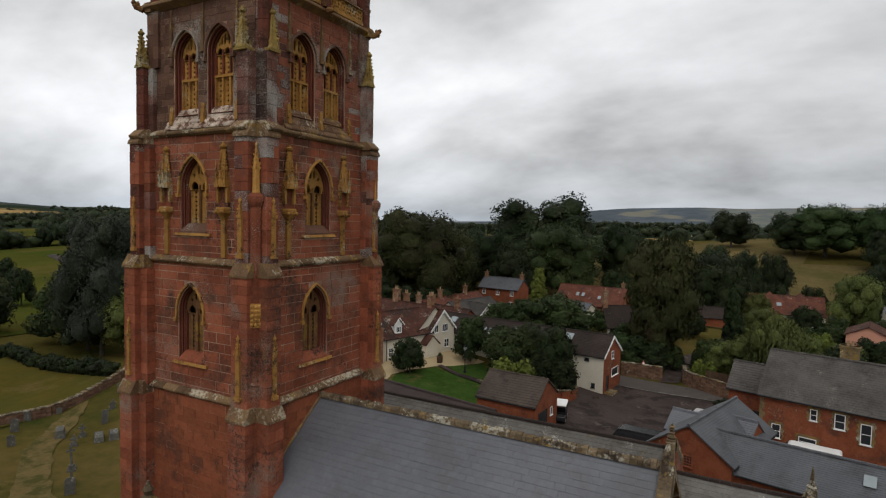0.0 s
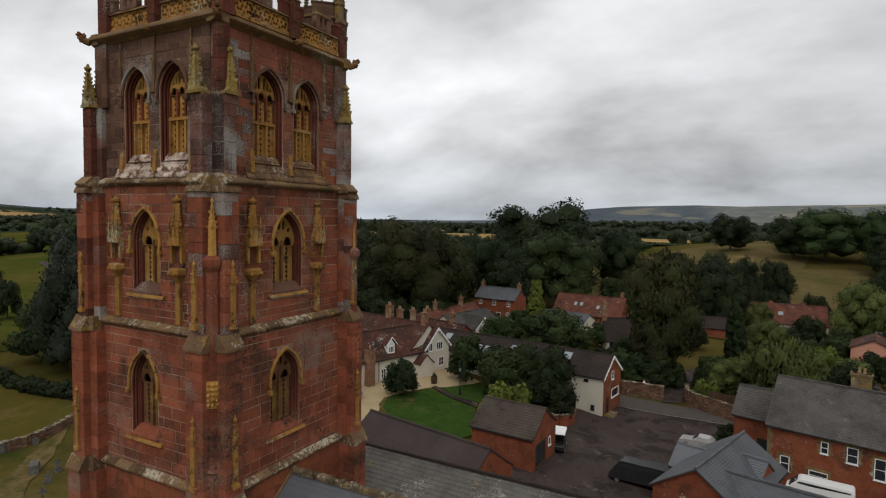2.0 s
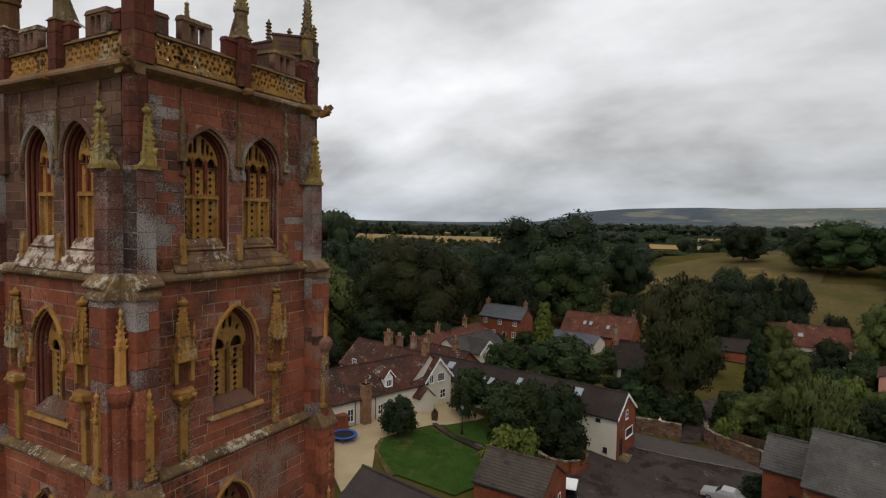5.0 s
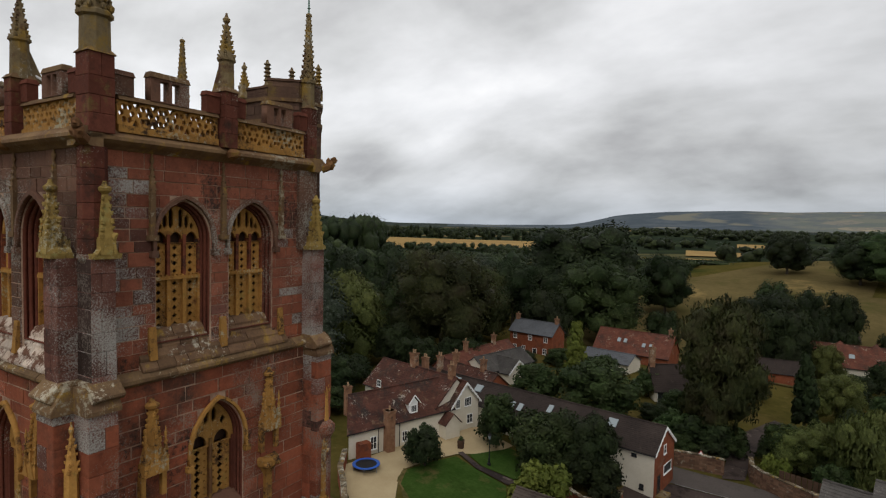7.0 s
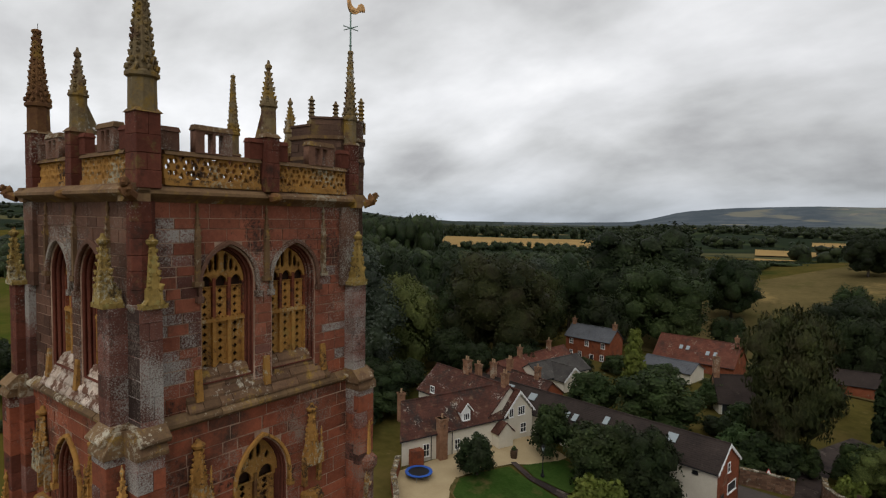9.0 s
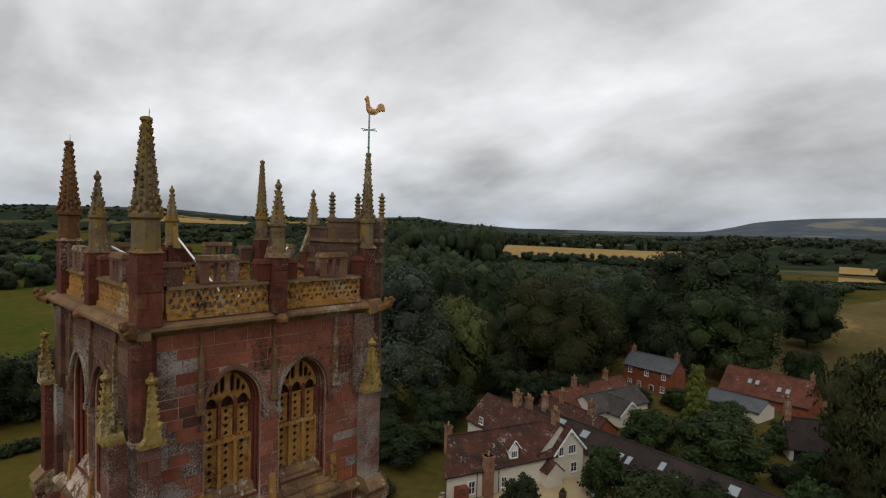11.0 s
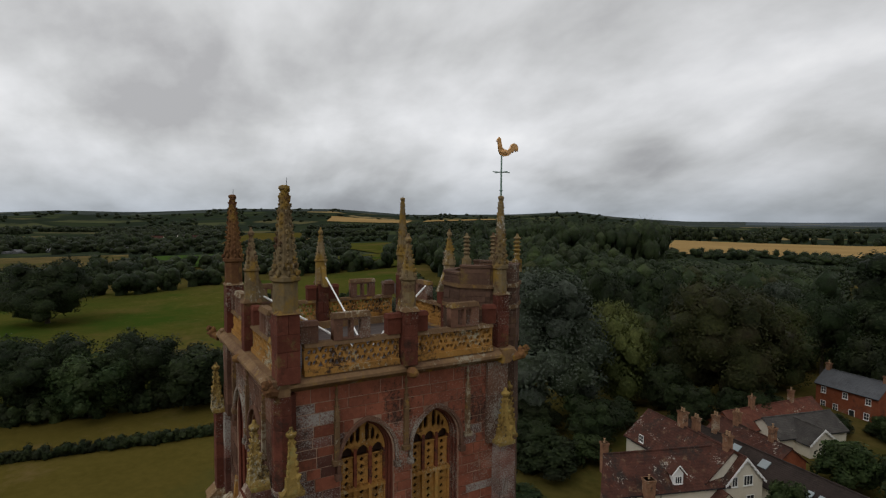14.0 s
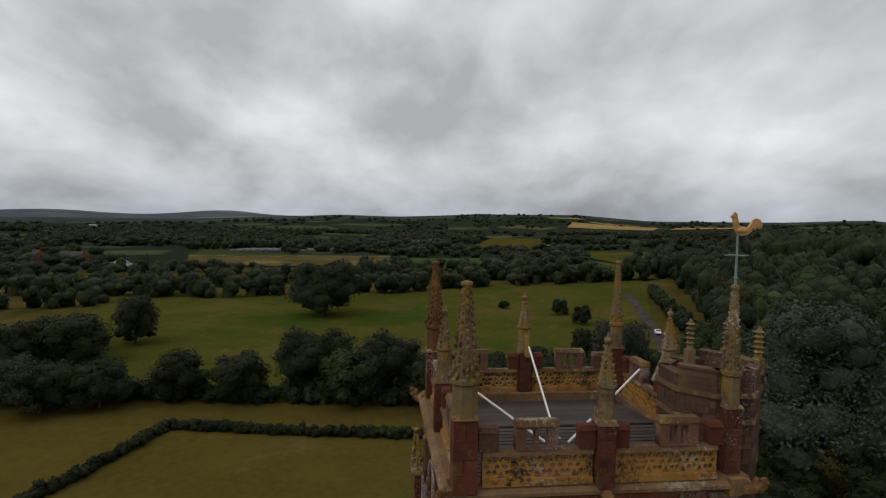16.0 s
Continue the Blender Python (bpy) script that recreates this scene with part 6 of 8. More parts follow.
# string courses: a bed with separate ledge stones on it
for k, (zs, w, hw) in enumerate(((16.1, 3.80, 3.42), (22.15, 3.72, 3.42), (27.95, 3.65, 3.4))):
    bm = bmesh.new()
    slope_block(bm, -hw, hw, [(w - 0.2, zs - 0.19), (w - 0.2, zs + 0.13), (w - 0.03, zs + 0.11), (w + 0.12, zs - 0.02), (w + 0.12, zs - 0.1), (w + 0.04, zs - 0.19)])
    bed = to_mesh(bm, "string_course", M_mortar)
    ledge = []
    y = -hw
    rng = random.Random(k)
    while y < hw - 0.05:
        e = min(hw, y + rng.uniform(0.7, 1.2))
        dd = rng.uniform(-0.012, 0.012)
        bm = bmesh.new()
        slope_block(bm, y + 0.006, e - 0.006, [(w - 0.2, zs - 0.2), (w - 0.2, zs + 0.16), (w - 0.02, zs + 0.14 + dd), (w + 0.17 + dd, zs - 0.02 + dd), (w + 0.17 + dd, zs - 0.1), (w + 0.06, zs - 0.2)])
        ledge.append(to_mesh(bm, "stone", M_ledge_piece))
        y = e
    for side, m in SIDES.items():
        o = shared("string_course", bed, tower, m)
        for me in ledge:
            shared("stone", me, o)
for sgn in (-1, 1):
    bm = bmesh.new()
    slope_block(bm, sgn * 3.50 - 0.36, sgn * 3.50 + 0.36, [(3.4, 27.72), (3.4, 28.15), (3.97, 28.15), (4.30, 27.86), (4.30, 27.8), (4.22, 27.72)])
    me = to_mesh(bm, "weathering", M_ledge_piece)
    for side, m in SIDES.items():
        shared("weathering", me, tower, butt_pose(side, sgn))

# cornice
bm = bmesh.new()
slope_block(bm, -3.9, 3.9, [(3.3, 33.58), (3.3, 34.02), (3.72, 34.02), (3.74, 33.98), (3.90, 33.86), (3.90, 33.78), (3.80, 33.71), (3.66, 33.64), (3.58, 33.58)])
cornice_me = to_mesh(bm, "cornice", M_string)
for side, m in SIDES.items():
    shared("cornice", cornice_me, tower, m)

# belfry sills: sloping courses of slabs
bm = bmesh.new()
slope_block(bm, -2.4, 2.4, [(2.9, 27.98), (2.9, 29.03), (3.12, 29.03), (3.62, 28.1), (3.62, 27.98)])
sill_bed = to_mesh(bm, "sloping_sill", M_mortar)
slabs = []
rng = random.Random(4)
for j in range(4):
    xo, zo = 3.74 - 0.12 * j, 28.06 + 0.24 * j
    y = -2.4
    while y < 2.35:
        e = min(2.4, y + rng.uniform(0.35, 0.7))
        dz = rng.uniform(-0.02, 0.02)
        bm = bmesh.new()
        slope_block(bm, y + 0.007, e - 0.007, [(2.95, zo - 0.1), (2.95, zo + 0.28), (xo - 0.13, zo + 0.25 + dz), (xo, zo + 0.07 + dz), (xo, zo - 0.01)])
        slabs.append(bm)
        y = e
slab_meshes = {"white": [], "dark": []}
for bm in slabs:
    for key, mat in (("white", M_white_slab), ("dark", M_slab)):
        me = bpy.data.meshes.new("slab")
        bm.to_mesh(me)
        me.materials.append(mat)
        slab_meshes[key].append(me)
    bm.free()
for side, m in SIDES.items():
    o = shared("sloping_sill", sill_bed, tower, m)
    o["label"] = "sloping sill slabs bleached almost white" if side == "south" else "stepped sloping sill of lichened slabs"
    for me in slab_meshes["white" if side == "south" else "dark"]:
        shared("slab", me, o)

# windows
def pierced(x0, x1, z0, z1, cols, rows, r):
    out = [rect(x0, x1, z0, z1)]
    for j in range(rows):
        for i in range(cols):
            cx = x0 + (x1 - x0) * (i + 0.5) / cols
            cz = z0 + (z1 - z0) * (j + 0.5) / rows
            out.append(quatrefoil(cx, cz, r) if cols == 1 else circle(cx, cz, r, 8))
    if cols == 1:
        for j in range(rows - 1):
            cz = z0 + (z1 - z0) * (j + 1) / rows
            for s in (-1, 1):
                out.append(circle((x0 + x1) / 2 + s * (x1 - x0) * 0.34, cz, r * 0.33, 6))
    return out


def slot(cx, z0, z1, w):
    """A narrow upright light with pointed ends."""
    e = min(w * 1.6, (z1 - z0) * 0.4)
    return [(cx, z0), (cx + w, z0 + e), (cx + w, z1 - e), (cx, z1), (cx - w, z1 - e), (cx - w, z0 + e)]


def window_set(c, half, sill, spring, apex, w, lights, transom, name, hood_mat, hood_w=0.1):
    """Meshes of one window: frame ring, tracery head, mullions, panels and transom."""
    out = []
    for i, (xo, grow) in enumerate(((w - 0.10, 0.0), (w - 0.22, -0.05), (w - 0.34, -0.09)) if lights == 3 else ((w - 0.08, 0.0), (w - 0.19, -0.03), (w - 0.36, -0.06))):
        bm = bmesh.new()
        pl = plate([arch(c, half + 0.02, sill - 0.36, spring, apex + 0.02), arch(c, half + grow - 0.01, sill - 0.34, spring, apex + grow - 0.02)], 0.12 if xo > w - 0.35 else 0.24)
        add_mesh(bm, pl, east(xo))
        out.append(("reveal", to_mesh(bm, "reveal", M_jamb), ""))
    # hood
    bm = bmesh.new()
    hood = [p for p in arch(c, half + 0.06 + hood_w, spring - 0.3, spring, apex + 0.10 + hood_w) if p[1] > spring - 0.31]
    inner = [p for p in arch(c, half + 0.04, spring - 0.3, spring, apex + 0.06)]
    hp = hood[1:] + [hood[0]]
    ip = inner[1:] + [inner[0]]
    pts = hp + ip[::-1]
    add_mesh(bm, plate([pts], 0.16), east(w + 0.03))
    for s in (-1, 1):
        box(bm, w - 0.05, w + 0.15, c + s * (half + 0.1) - 0.09, c + s * (half + 0.1) + 0.09, spring - 0.45, spring - 0.28)
    out.append(("hood_mould", to_mesh(bm, "hood_mould", hood_mat), ""))
    hi = half - 0.10
    x0 = w - (0.45 if lights == 3 else 0.44)
    lw = 2 * hi / lights
    # mullions
    for i in range(lights + 1):
        y = c - hi + lw * i
        bm = bmesh.new()
        top = spring + (0.0 if i in (0, lights) else 0.12)
        if transom:
            box(bm, x0 - 0.1, x0 + 0.1, y - 0.045, y + 0.045, transom, top)
            out.append(("mullion", to_mesh(bm, "mullion", M_red), ""))
            bm = bmesh.new()
        box(bm, x0 - 0.1, x0 + 0.11, y - 0.05, y + 0.05, sill - 0.12, transom or top)
        out.append(("mullion", to_mesh(bm, "mullion", M_ochre if transom else M_jamb if i in (0, lights) else M_rust), ""))
    zt = spring - 0.12
    # head tracery: a cusped head to each light, then pairs of narrow upright lights over the mullions
    holes = []
    span = apex - zt
    for i in range(lights):
        lc = c - hi + lw * (i + 0.5)
        if lights == 3:
            holes.append(arch(lc, lw * 0.42, zt + 0.010, zt + 0.06, zt + 0.06 + lw * 0.56, 5))
        else:
            holes.append(arch(lc, lw * 0.34, zt + 0.02, zt + 0.10, zt + 0.10 + lw * 0.38, 4))
    if lights == 3:
        for k in (-0.5, 0.5):
            for d in (-0.19, 0.19):
                holes.append(slot(c + lw * (k + d), zt + span * 0.33, zt + span * (0.86 - 0.15 * (abs(k + d) > 0.5)), lw * 0.155))
        for k in (-1, 1):
            holes.append(slot(c + k * lw * 1.02, zt + span * 0.30, zt + span * 0.52, lw * 0.13))
    else:
        for k in (-0.17, 0.17):
            holes.append(slot(c + lw * k, zt + span * 0.44, zt + span * 0.80, lw * 0.11))
        for k in (-1, 1):
            holes.append(slot(c + k * hi * 0.56, zt + span * 0.36, zt + span * 0.58, lw * 0.12))
    bm = bmesh.new()
    add_mesh(bm, plate([arch(c, hi + 0.1, zt, spring, apex - 0.06)] + holes, 0.14), east(x0))
    out.append(("tracery", to_mesh(bm, "tracery", M_rust if name == "lower" else M_ochre), "golden stone tracery with cusped openings"))
    # panels
    spans = [(sill - 0.10, transom - 0.06), (transom + 0.06, zt - 0.02)] if transom else [(sill - 0.04, zt - 0.02)]
    for i in range(lights):
        a, b = c - hi + lw * i + 0.04, c - hi + lw * (i + 1) - 0.04
        for z0, z1 in spans:
            rows = max(3, round((z1 - z0) / 0.21))
            bm = bmesh.new()
            add_mesh(bm, plate(pierced(a, b, z0, z1, 1, rows, (b - a) * (0.175 if lights == 3 else 0.14)), 0.06), east(x0 - 0.03))
            out.append(("pierced_panel", to_mesh(bm, "pierced_panel", M_rust if name == "lower" else M_ochre), ""))
    if transom:
        bm = bmesh.new()
        box(bm, x0 - 0.05, x0 + 0.13, c - hi, c + hi, transom - 0.05, transom + 0.045)
        for i in range(lights * 4):
            y = c - hi + 2 * hi * (i + 0.5) / (lights * 4)
            box(bm, x0 + 0.0, x0 + 0.12, y - 0.035, y + 0.035, transom + 0.045, transom + 0.085)
        out.append(("transom", to_mesh(bm, "transom", M_ochre), ""))
    # sill
    if lights == 2:
        bm = bmesh.new()
        slope_block(bm, c - half, c + half, [(w - 0.85, sill - 0.4), (w - 0.85, sill + 0.10), (w - 0.36, sill + 0.06), (w + 0.03, sill - 0.30), (w + 0.03, sill - 0.4)])
        out.append(("sloping_sill", to_mesh(bm, "sloping_sill", M_red_grey if name == "middle" else M_red), ""))
        bm = bmesh.new()
        box(bm, w - 0.05, w + 0.13, c - half - 0.3, c + half + 0.3, sill - 0.5, sill - 0.38, None, (0, 0.05, 0, 0))
        out.append(("ledge", to_mesh(bm, "ledge", M_parapet), ""))
    return out


win_sets = [window_set(*o, 3.55, 3, 30.35, "belfry", M_red_grey, 0.07) for o in BEL]
win_sets.append(window_set(*MID, 3.63, 2, None, "middle", M_parapet, 0.055))
win_sets.append(window_set(*LOW, 3.70, 2, None, "lower", M_parapet, 0.055))
for side, m in SIDES.items():
    for ws, nm, lev in zip(win_sets, ("belfry_window", "belfry_window", "window", "window"), (3, 3, 2, 1)):
        g = new(nm)
        g.parent = tower
        g.matrix_basis = stage_pose(side, lev)
        for name, me, lab in ws:
            o = shared(name, me, g)
            if lab:
                o["label"] = lab

# niches beside the middle windows, shafts between the belfry windows
niche_meshes = []
for c in (-2.15, 1.65):
    bm = bmesh.new()
    w = 3.63
    crocketed(bm, w + 0.08, c, 26.15, 27.05, 0.20, 0.10, 6, 4, 0.085, 4, math.pi / 4)
    box(bm, w - 0.05, w + 0.30, c - 0.33, c + 0.33, 25.42, 25.72)
    box(bm, w - 0.05, w + 0.25, c - 0.30, c + 0.30, 25.72, 26.2, None, (0, 0.12, 0.12, 0.12))
    for s in (-1, 0, 1):
        crocketed(bm, w + 0.24, c + s * 0.27, 25.72, 26.28 if s else 26.5, 0.075, 0.02, 3, 4, 0.045, 4)
    for s in (-1, 1):
        box(bm, w - 0.05, w + 0.17, c + s * 0.28 - 0.06, c + s * 0.28 + 0.06, 24.75, 25.45)
        prism(bm, [(-0.14, 25.42), (0.14, 25.42), (0, 25.84)], w + 0.26, w + 0.33, Matrix(((0, 0, 1, 0), (1, 0, 0, c + s * 0.16), (0, 1, 0, 0), (0, 0, 0, 1))))
    lathe(bm, [(0.12, 23.95), (0.27, 24.2), (0.36, 24.3), (0.38, 24.48), (0.34, 24.55)], 8, w + 0.02, c)
    for k in range(5):
        blob(bm, (w + 0.30, c - 0.24 + 0.12 * k, 24.33 + 0.04 * (k % 2)), 0.09, 1, (1, 1, 1), 0.5, k)
    box(bm, w - 0.05, w + 0.12, c - 0.125, c + 0.125, 22.35, 24.1)
    niche_meshes.append(to_mesh(bm, "niche_canopy", M_parapet))
    bm = bmesh.new()
    box(bm, w - 0.03, w + 0.03, c - 0.24, c + 0.24, 24.5, 25.45)
    niche_meshes.append(to_mesh(bm, "niche_back", M_red))
shaft_meshes = []
for c in (-2.06, 0.06, 2.2):
    bm = bmesh.new()
    w = 3.55
    box(bm, w - 0.05, w + 0.1, c - 0.07, c + 0.07, 31.5, 32.6)
    box(bm, w - 0.05, w + 0.14, c - 0.13, c + 0.13, 31.38, 31.52)
    crocketed(bm, w + 0.04, c, 32.6, 33.3, 0.1, 0.03, 4, 4, 0.04, 4)
    shaft_meshes.append(to_mesh(bm, "wall_shaft", M_string))
    bm = bmesh.new()
    box(bm, w - 0.05, w + 0.13, c - 0.1, c + 0.1, 28.3, 29.15, None, (0, 0.08, 0, 0))
    shaft_meshes.append(to_mesh(bm, "wall_shaft_foot", M_parapet))
for side, m in SIDES.items():
    for me in niche_meshes + shaft_meshes:
        shared(me.name.split(".")[0], me, tower, m @ Matrix.Translation((0, -0.15 if side == "south" and "niche" in me.name else 0, 0)))

# parapet
def roundel_panel(y0, y1, z0, z1, n):
    """Openwork of six-petalled roundels, with pierced spandrels between them."""
    out = [rect(y0, y1, z0, z1)]
    u, zc, half = (y1 - y0) / n, (z0 + z1) / 2, (z1 - z0) / 2
    for i in range(n):
        c = y0 + u * (i + 0.5)
        for k in range(6):
            a = math.pi * k / 3
            out.append(circle(c + u * 0.295 * math.cos(a), zc + half * 0.56 * math.sin(a), u * 0.150, 8, 1.1))
        if i < n - 1:
            for s in (-1, 1):
                b = c + u / 2
                out.append([(b - 0.10, zc + s * half * 0.92), (b + 0.10, zc + s * half * 0.92), (b, zc + s * half * 0.30)][::s])
    return out


parapets = []
for a, b, n in ((-3.0, -0.25, 6), (0.32, 3.0, 6)):
    bm = bmesh.new()
    add_mesh(bm, plate(roundel_panel(a, b, 34.16, 34.77, n), 0.16), east(3.66))
    box(bm, 3.52, 3.80, a, b, 34.0, 34.17)
    parapets.append(("pierced_parapet", to_mesh(bm, "pierced_parapet", M_parapet), "golden stone parapet pierced with roundels"))
    bm = bmesh.new()
    box(bm, 3.50, 3.83, a, b, 34.76, 34.88, None, (0.05, 0.08, 0, 0))
    parapets.append(("coping", to_mesh(bm, "coping", M_string), ""))
for a, b in ((-2.2, -1.15), (1.45, 2.45)):
    bm = bmesh.new()
    mid = (a + b) / 2
    add_mesh(bm, plate([rect(a, b, 34.87, 35.48), rect(a + 0.25, mid - 0.04, 34.90, 35.40), rect(mid + 0.04, b - 0.25, 34.90, 35.40)], 0.26), east(3.66))
    parapets.append(("merlon", to_mesh(bm, "merlon", M_red_grey), "openwork merlon with two lights"))
    bm = bmesh.new()
    box(bm, 3.50, 3.82, a - 0.025, b + 0.025, 35.46, 35.60, None, (0.05, 0.05, 0.03, 0.03))
    parapets.append(("merlon_coping", to_mesh(bm, "merlon_coping", M_string), ""))
for a, b, mat in ((-3.1, -2.62, M_red_grey), (-0.62, -0.2, M_jamb), (0.3, 0.66, M_jamb), (2.75, 3.1, M_jamb)):
    bm = bmesh.new()
    box(bm, 3.53, 3.79, a, b, 34.87, 35.34)
    box(bm, 3.50, 3.82, a - 0.025, b + 0.025, 35.33, 35.45, None, (0.05, 0.05, 0.03, 0.03))
    parapets.append(("merlon", to_mesh(bm, "merlon", mat), ""))
bm = bmesh.new()
box(bm, 3.42, 4.02, -0.22, 0.28, 35.5, 35.62, None, (0.05, 0.1, 0.05, 0.05))
parapets.append(("pier_cap", to_mesh(bm, "pier_cap", M_string), ""))
mid_boxes = courses_of(3.45, 3.98, -0.18, 0.24, 33.95, 35.52, 3)
bm = bmesh.new()
lathe(bm, [(0.23, 35.3), (0.21, 36.25), (0.26, 36.3), (0.26, 36.36)], 8, 3.70, 0.06, math.pi / 8)
slope_block(bm, -0.06, 0.12, [(3.15, 35.3), (3.5, 36.1), (3.6, 36.1), (3.6, 35.3)])
crocketed(bm, 3.70, 0.06, 36.36, 37.32, 0.20, 0.055, 7, 8, 0.07, 4)
parapets.append(("pinnacle", to_mesh(bm, "pinnacle", M_pale), "short crocketed pinnacle spotted with lichen"))
bm = bmesh.new()
for y, sy in ((0.03, 1),):
    lathe(bm, [(0.14, 0), (0.17, 0.12), (0.12, 0.3), (0.06, 0.38)], 7, m=Matrix.Translation((3.92, y, 33.78)) @ pose(0, 0, 0, 0, 90))
parapets.append(("boss", to_mesh(bm, "boss", M_rust), "carved stone boss"))
for side, m in SIDES.items():
    for name, me, lab in parapets:
        back, up = (-0.28, 0.1) if side == "south" else (0.0, 0.0)
        o = shared(name, me, tower, m @ Matrix.Translation((back, 0, up + 0.1 if name == "pinnacle" else 0.0)))
        if lab:
            o["label"] = lab

# corner turrets, tall pinnacles and grotesques
corner = []
bm = bmesh.new()
box(bm, -0.33, 0.33, -0.33, 0.33, 35.70, 35.80, None, (0.08, 0.08, 0.08, 0.08))
turret_cap = to_mesh(bm, "turret_cap", M_string)
turret_boxes = courses_of(-0.29, 0.29, -0.29, 0.29, 33.9, 35.72, 8, 0.5)
CORNERS = {"east": (3.64, -3.44), "south": (-3.17, -3.47), "west": (-3.38, 3.40), "north": (3.36, 3.55)}
for side, m in SIDES.items():
    o = new("corner_turret")
    o.parent = tower
    slim = 0.74 if side in ("north", "west") else 1.0
    o.matrix_basis = Matrix.Translation((CORNERS[side][0], CORNERS[side][1], 0)) @ Matrix.Diagonal((slim, slim, 1, 1))
    stones(o, turret_boxes, BLOCK_JAMB)
    shared("turret_cap", turret_cap, o)
    o = new("mid_pier")
    o.parent = tower
    o.matrix_basis = m @ Matrix.Translation((-0.28 if side == "south" else 0, 0, 0))
    stones(o, mid_boxes, BLOCK_JAMB)


def tall_pinnacle(px, py, scale, tip, mat):
    bm = bmesh.new()
    r = 0.315 * scale
    lathe(bm, [(r, 35.72), (r * 0.96, 36.5), (r * 1.18, 36.55), (r * 1.18, 36.64), (r * 0.95, 36.7)], 8, px, py, math.pi / 8)
    for k in range(8):
        a = k * math.pi / 4
        blob(bm, (px + r * 1.08 * math.cos(a), py + r * 1.08 * math.sin(a), 36.74), 0.052 * scale, 1, (1, 1, 1.6), 0.6, k)
        blob(bm, (px + r * 0.9 * math.cos(a + 0.39), py + r * 0.9 * math.sin(a + 0.39), 36.92), 0.048 * scale, 1, (1, 1, 1.7), 0.6, k)
    crocketed(bm, px, py, 36.7, tip, r * 0.88, r * 0.30, 12, 8, 0.064 * scale, 8, 0.0, False)
    lathe(bm, [(r * 0.30, tip - 0.02), (r * 0.46, tip + 0.03), (r * 0.42, tip + 0.09), (r * 0.2, tip + 0.12)], 7, px, py)
    o = part("pinnacle", bm, mat, tower)
    o["label"] = "tall crocketed corner pinnacle with broken tip"


tall_pinnacle(3.64, -3.44, 1.04, 38.85, M_pale)
tall_pinnacle(-3.17, -3.47, 0.98, 38.80, M_rust)
tall_pinnacle(-3.38, 3.40, 0.74, 38.85, M_pale)
tall_pinnacle(3.36, 3.55, 0.74, 38.75, M_pale)
bm = bmesh.new()
d = Matrix.Translation((3.86, -3.86, 33.75)) @ pose(0, 0, 0, 0, 0, -45)
lathe(bm, [(0.16, -0.1), (0.14, 0.05), (0.12, 0.18)], 7, m=d @ pose(0, 0, 0, 0, 75))
blob(bm, d @ Vector((0.20, 0, 0.10)), 0.15, 2, (1, 0.9, 1.1), 0.5, 2)
blob(bm, d @ Vector((0.30, 0, 0.26)), 0.11, 2, (1, 0.9, 1.1), 0.5, 3)
blob(bm, d @ Vector((0.12, 0, 0.22)), 0.09, 1, (1, 1, 1.4), 0.4, 4)
blob(bm, d @ Vector((0.38, 0, 0.27)), 0.06, 1, (1.2, 1, 0.8), 0.4, 5)
corner.append(("gargoyle", to_mesh(bm, "gargoyle", M_rust), "weathered animal-shaped gargoyle"))
for side, m in SIDES.items():
    for name, me, lab in corner:
        o = shared(name, me, tower, m)
        if lab:
            o["label"] = lab
bm = bmesh.new()
for x, y, zt, l in ((3.68, -3.40, 38.8, 0.35), (-3.15, -3.45, 38.8, 0.3), (-3.38, 3.40, 38.8, 0.25)):
    rod(bm, (x, y, zt), (x + 0.04, y, zt + l), 0.012, 0.006, 5)
part("lightning_rod", bm, M_black, tower)

# roof, stair turret, props
roof_t = bmesh.new()
box(roof_t, -3.4, 3.4, -3.4, 3.4, 33.5, 33.72)
lead = part("tower_roof", roof_t, M_lead, tower, "low-pitched lead roof behind the parapet")
for s in (-1, 1):
    for i in range(16):
        x = s * (0.1 + i * 0.205)
        bm = bmesh.new()
        k = 0.30 - 0.018 * i
        box(bm, min(x, x + s * 0.2), max(x, x + s * 0.2), -3.38, 3.38, 33.7, 33.72 + k)
        part("lead_sheet", bm, M_lead, lead)
bm = bmesh.new()
oct_pts = [(2.05 + 1.32 * math.cos(math.pi / 8 + k * math.pi / 4), 3.75 + 1.32 * math.sin(math.pi / 8 + k * math.pi / 4)) for k in range(8)]
rings, z = [(1.31, -1.0)], -1.0
rng = random.Random(6)
while z < 35.9:
    e = min(35.95, z + (rng.uniform(0.16, 0.3) if z > 33 else 1.0))
    g = 1.32 + rng.uniform(-0.015, 0.015)
    rings += [(g, z + 0.01), (g, e - 0.01), (1.295, e)]
    z = e
lathe(bm, rings, 8, 2.05, 3.75, math.pi / 8)
st = part("stair_turret", bm, M_turret, tower, "polygonal stair turret of weathered coursed stone")
for k in range(8):
    m = Matrix.Translation((2.05, 3.75, 0)) @ pose(0, 0, 0, 0, 0, k * 45)
    z = 33.9
    while z < 35.85:
        e = min(35.88, z + rng.uniform(0.13, 0.27))
        y = -0.50
        while y < 0.49:
            f = min(0.50, y + rng.uniform(0.2, 0.55))
            if 0.50 - f < 0.12:
                f = 0.50
            if not (k == 6 and e < 35.25 and f > -0.40 and y < 0.35):
                o = shared("stone", BLOCK_TURRET, st)
                o.matrix_basis = m @ Matrix.Translation((1.1, y + 0.006, z + 0.006)) @ Matrix.Diagonal((0.115 + rng.uniform(0.012, 0.035), f - y - 0.012, e - z - 0.012, 1))
            y = f
        z = e
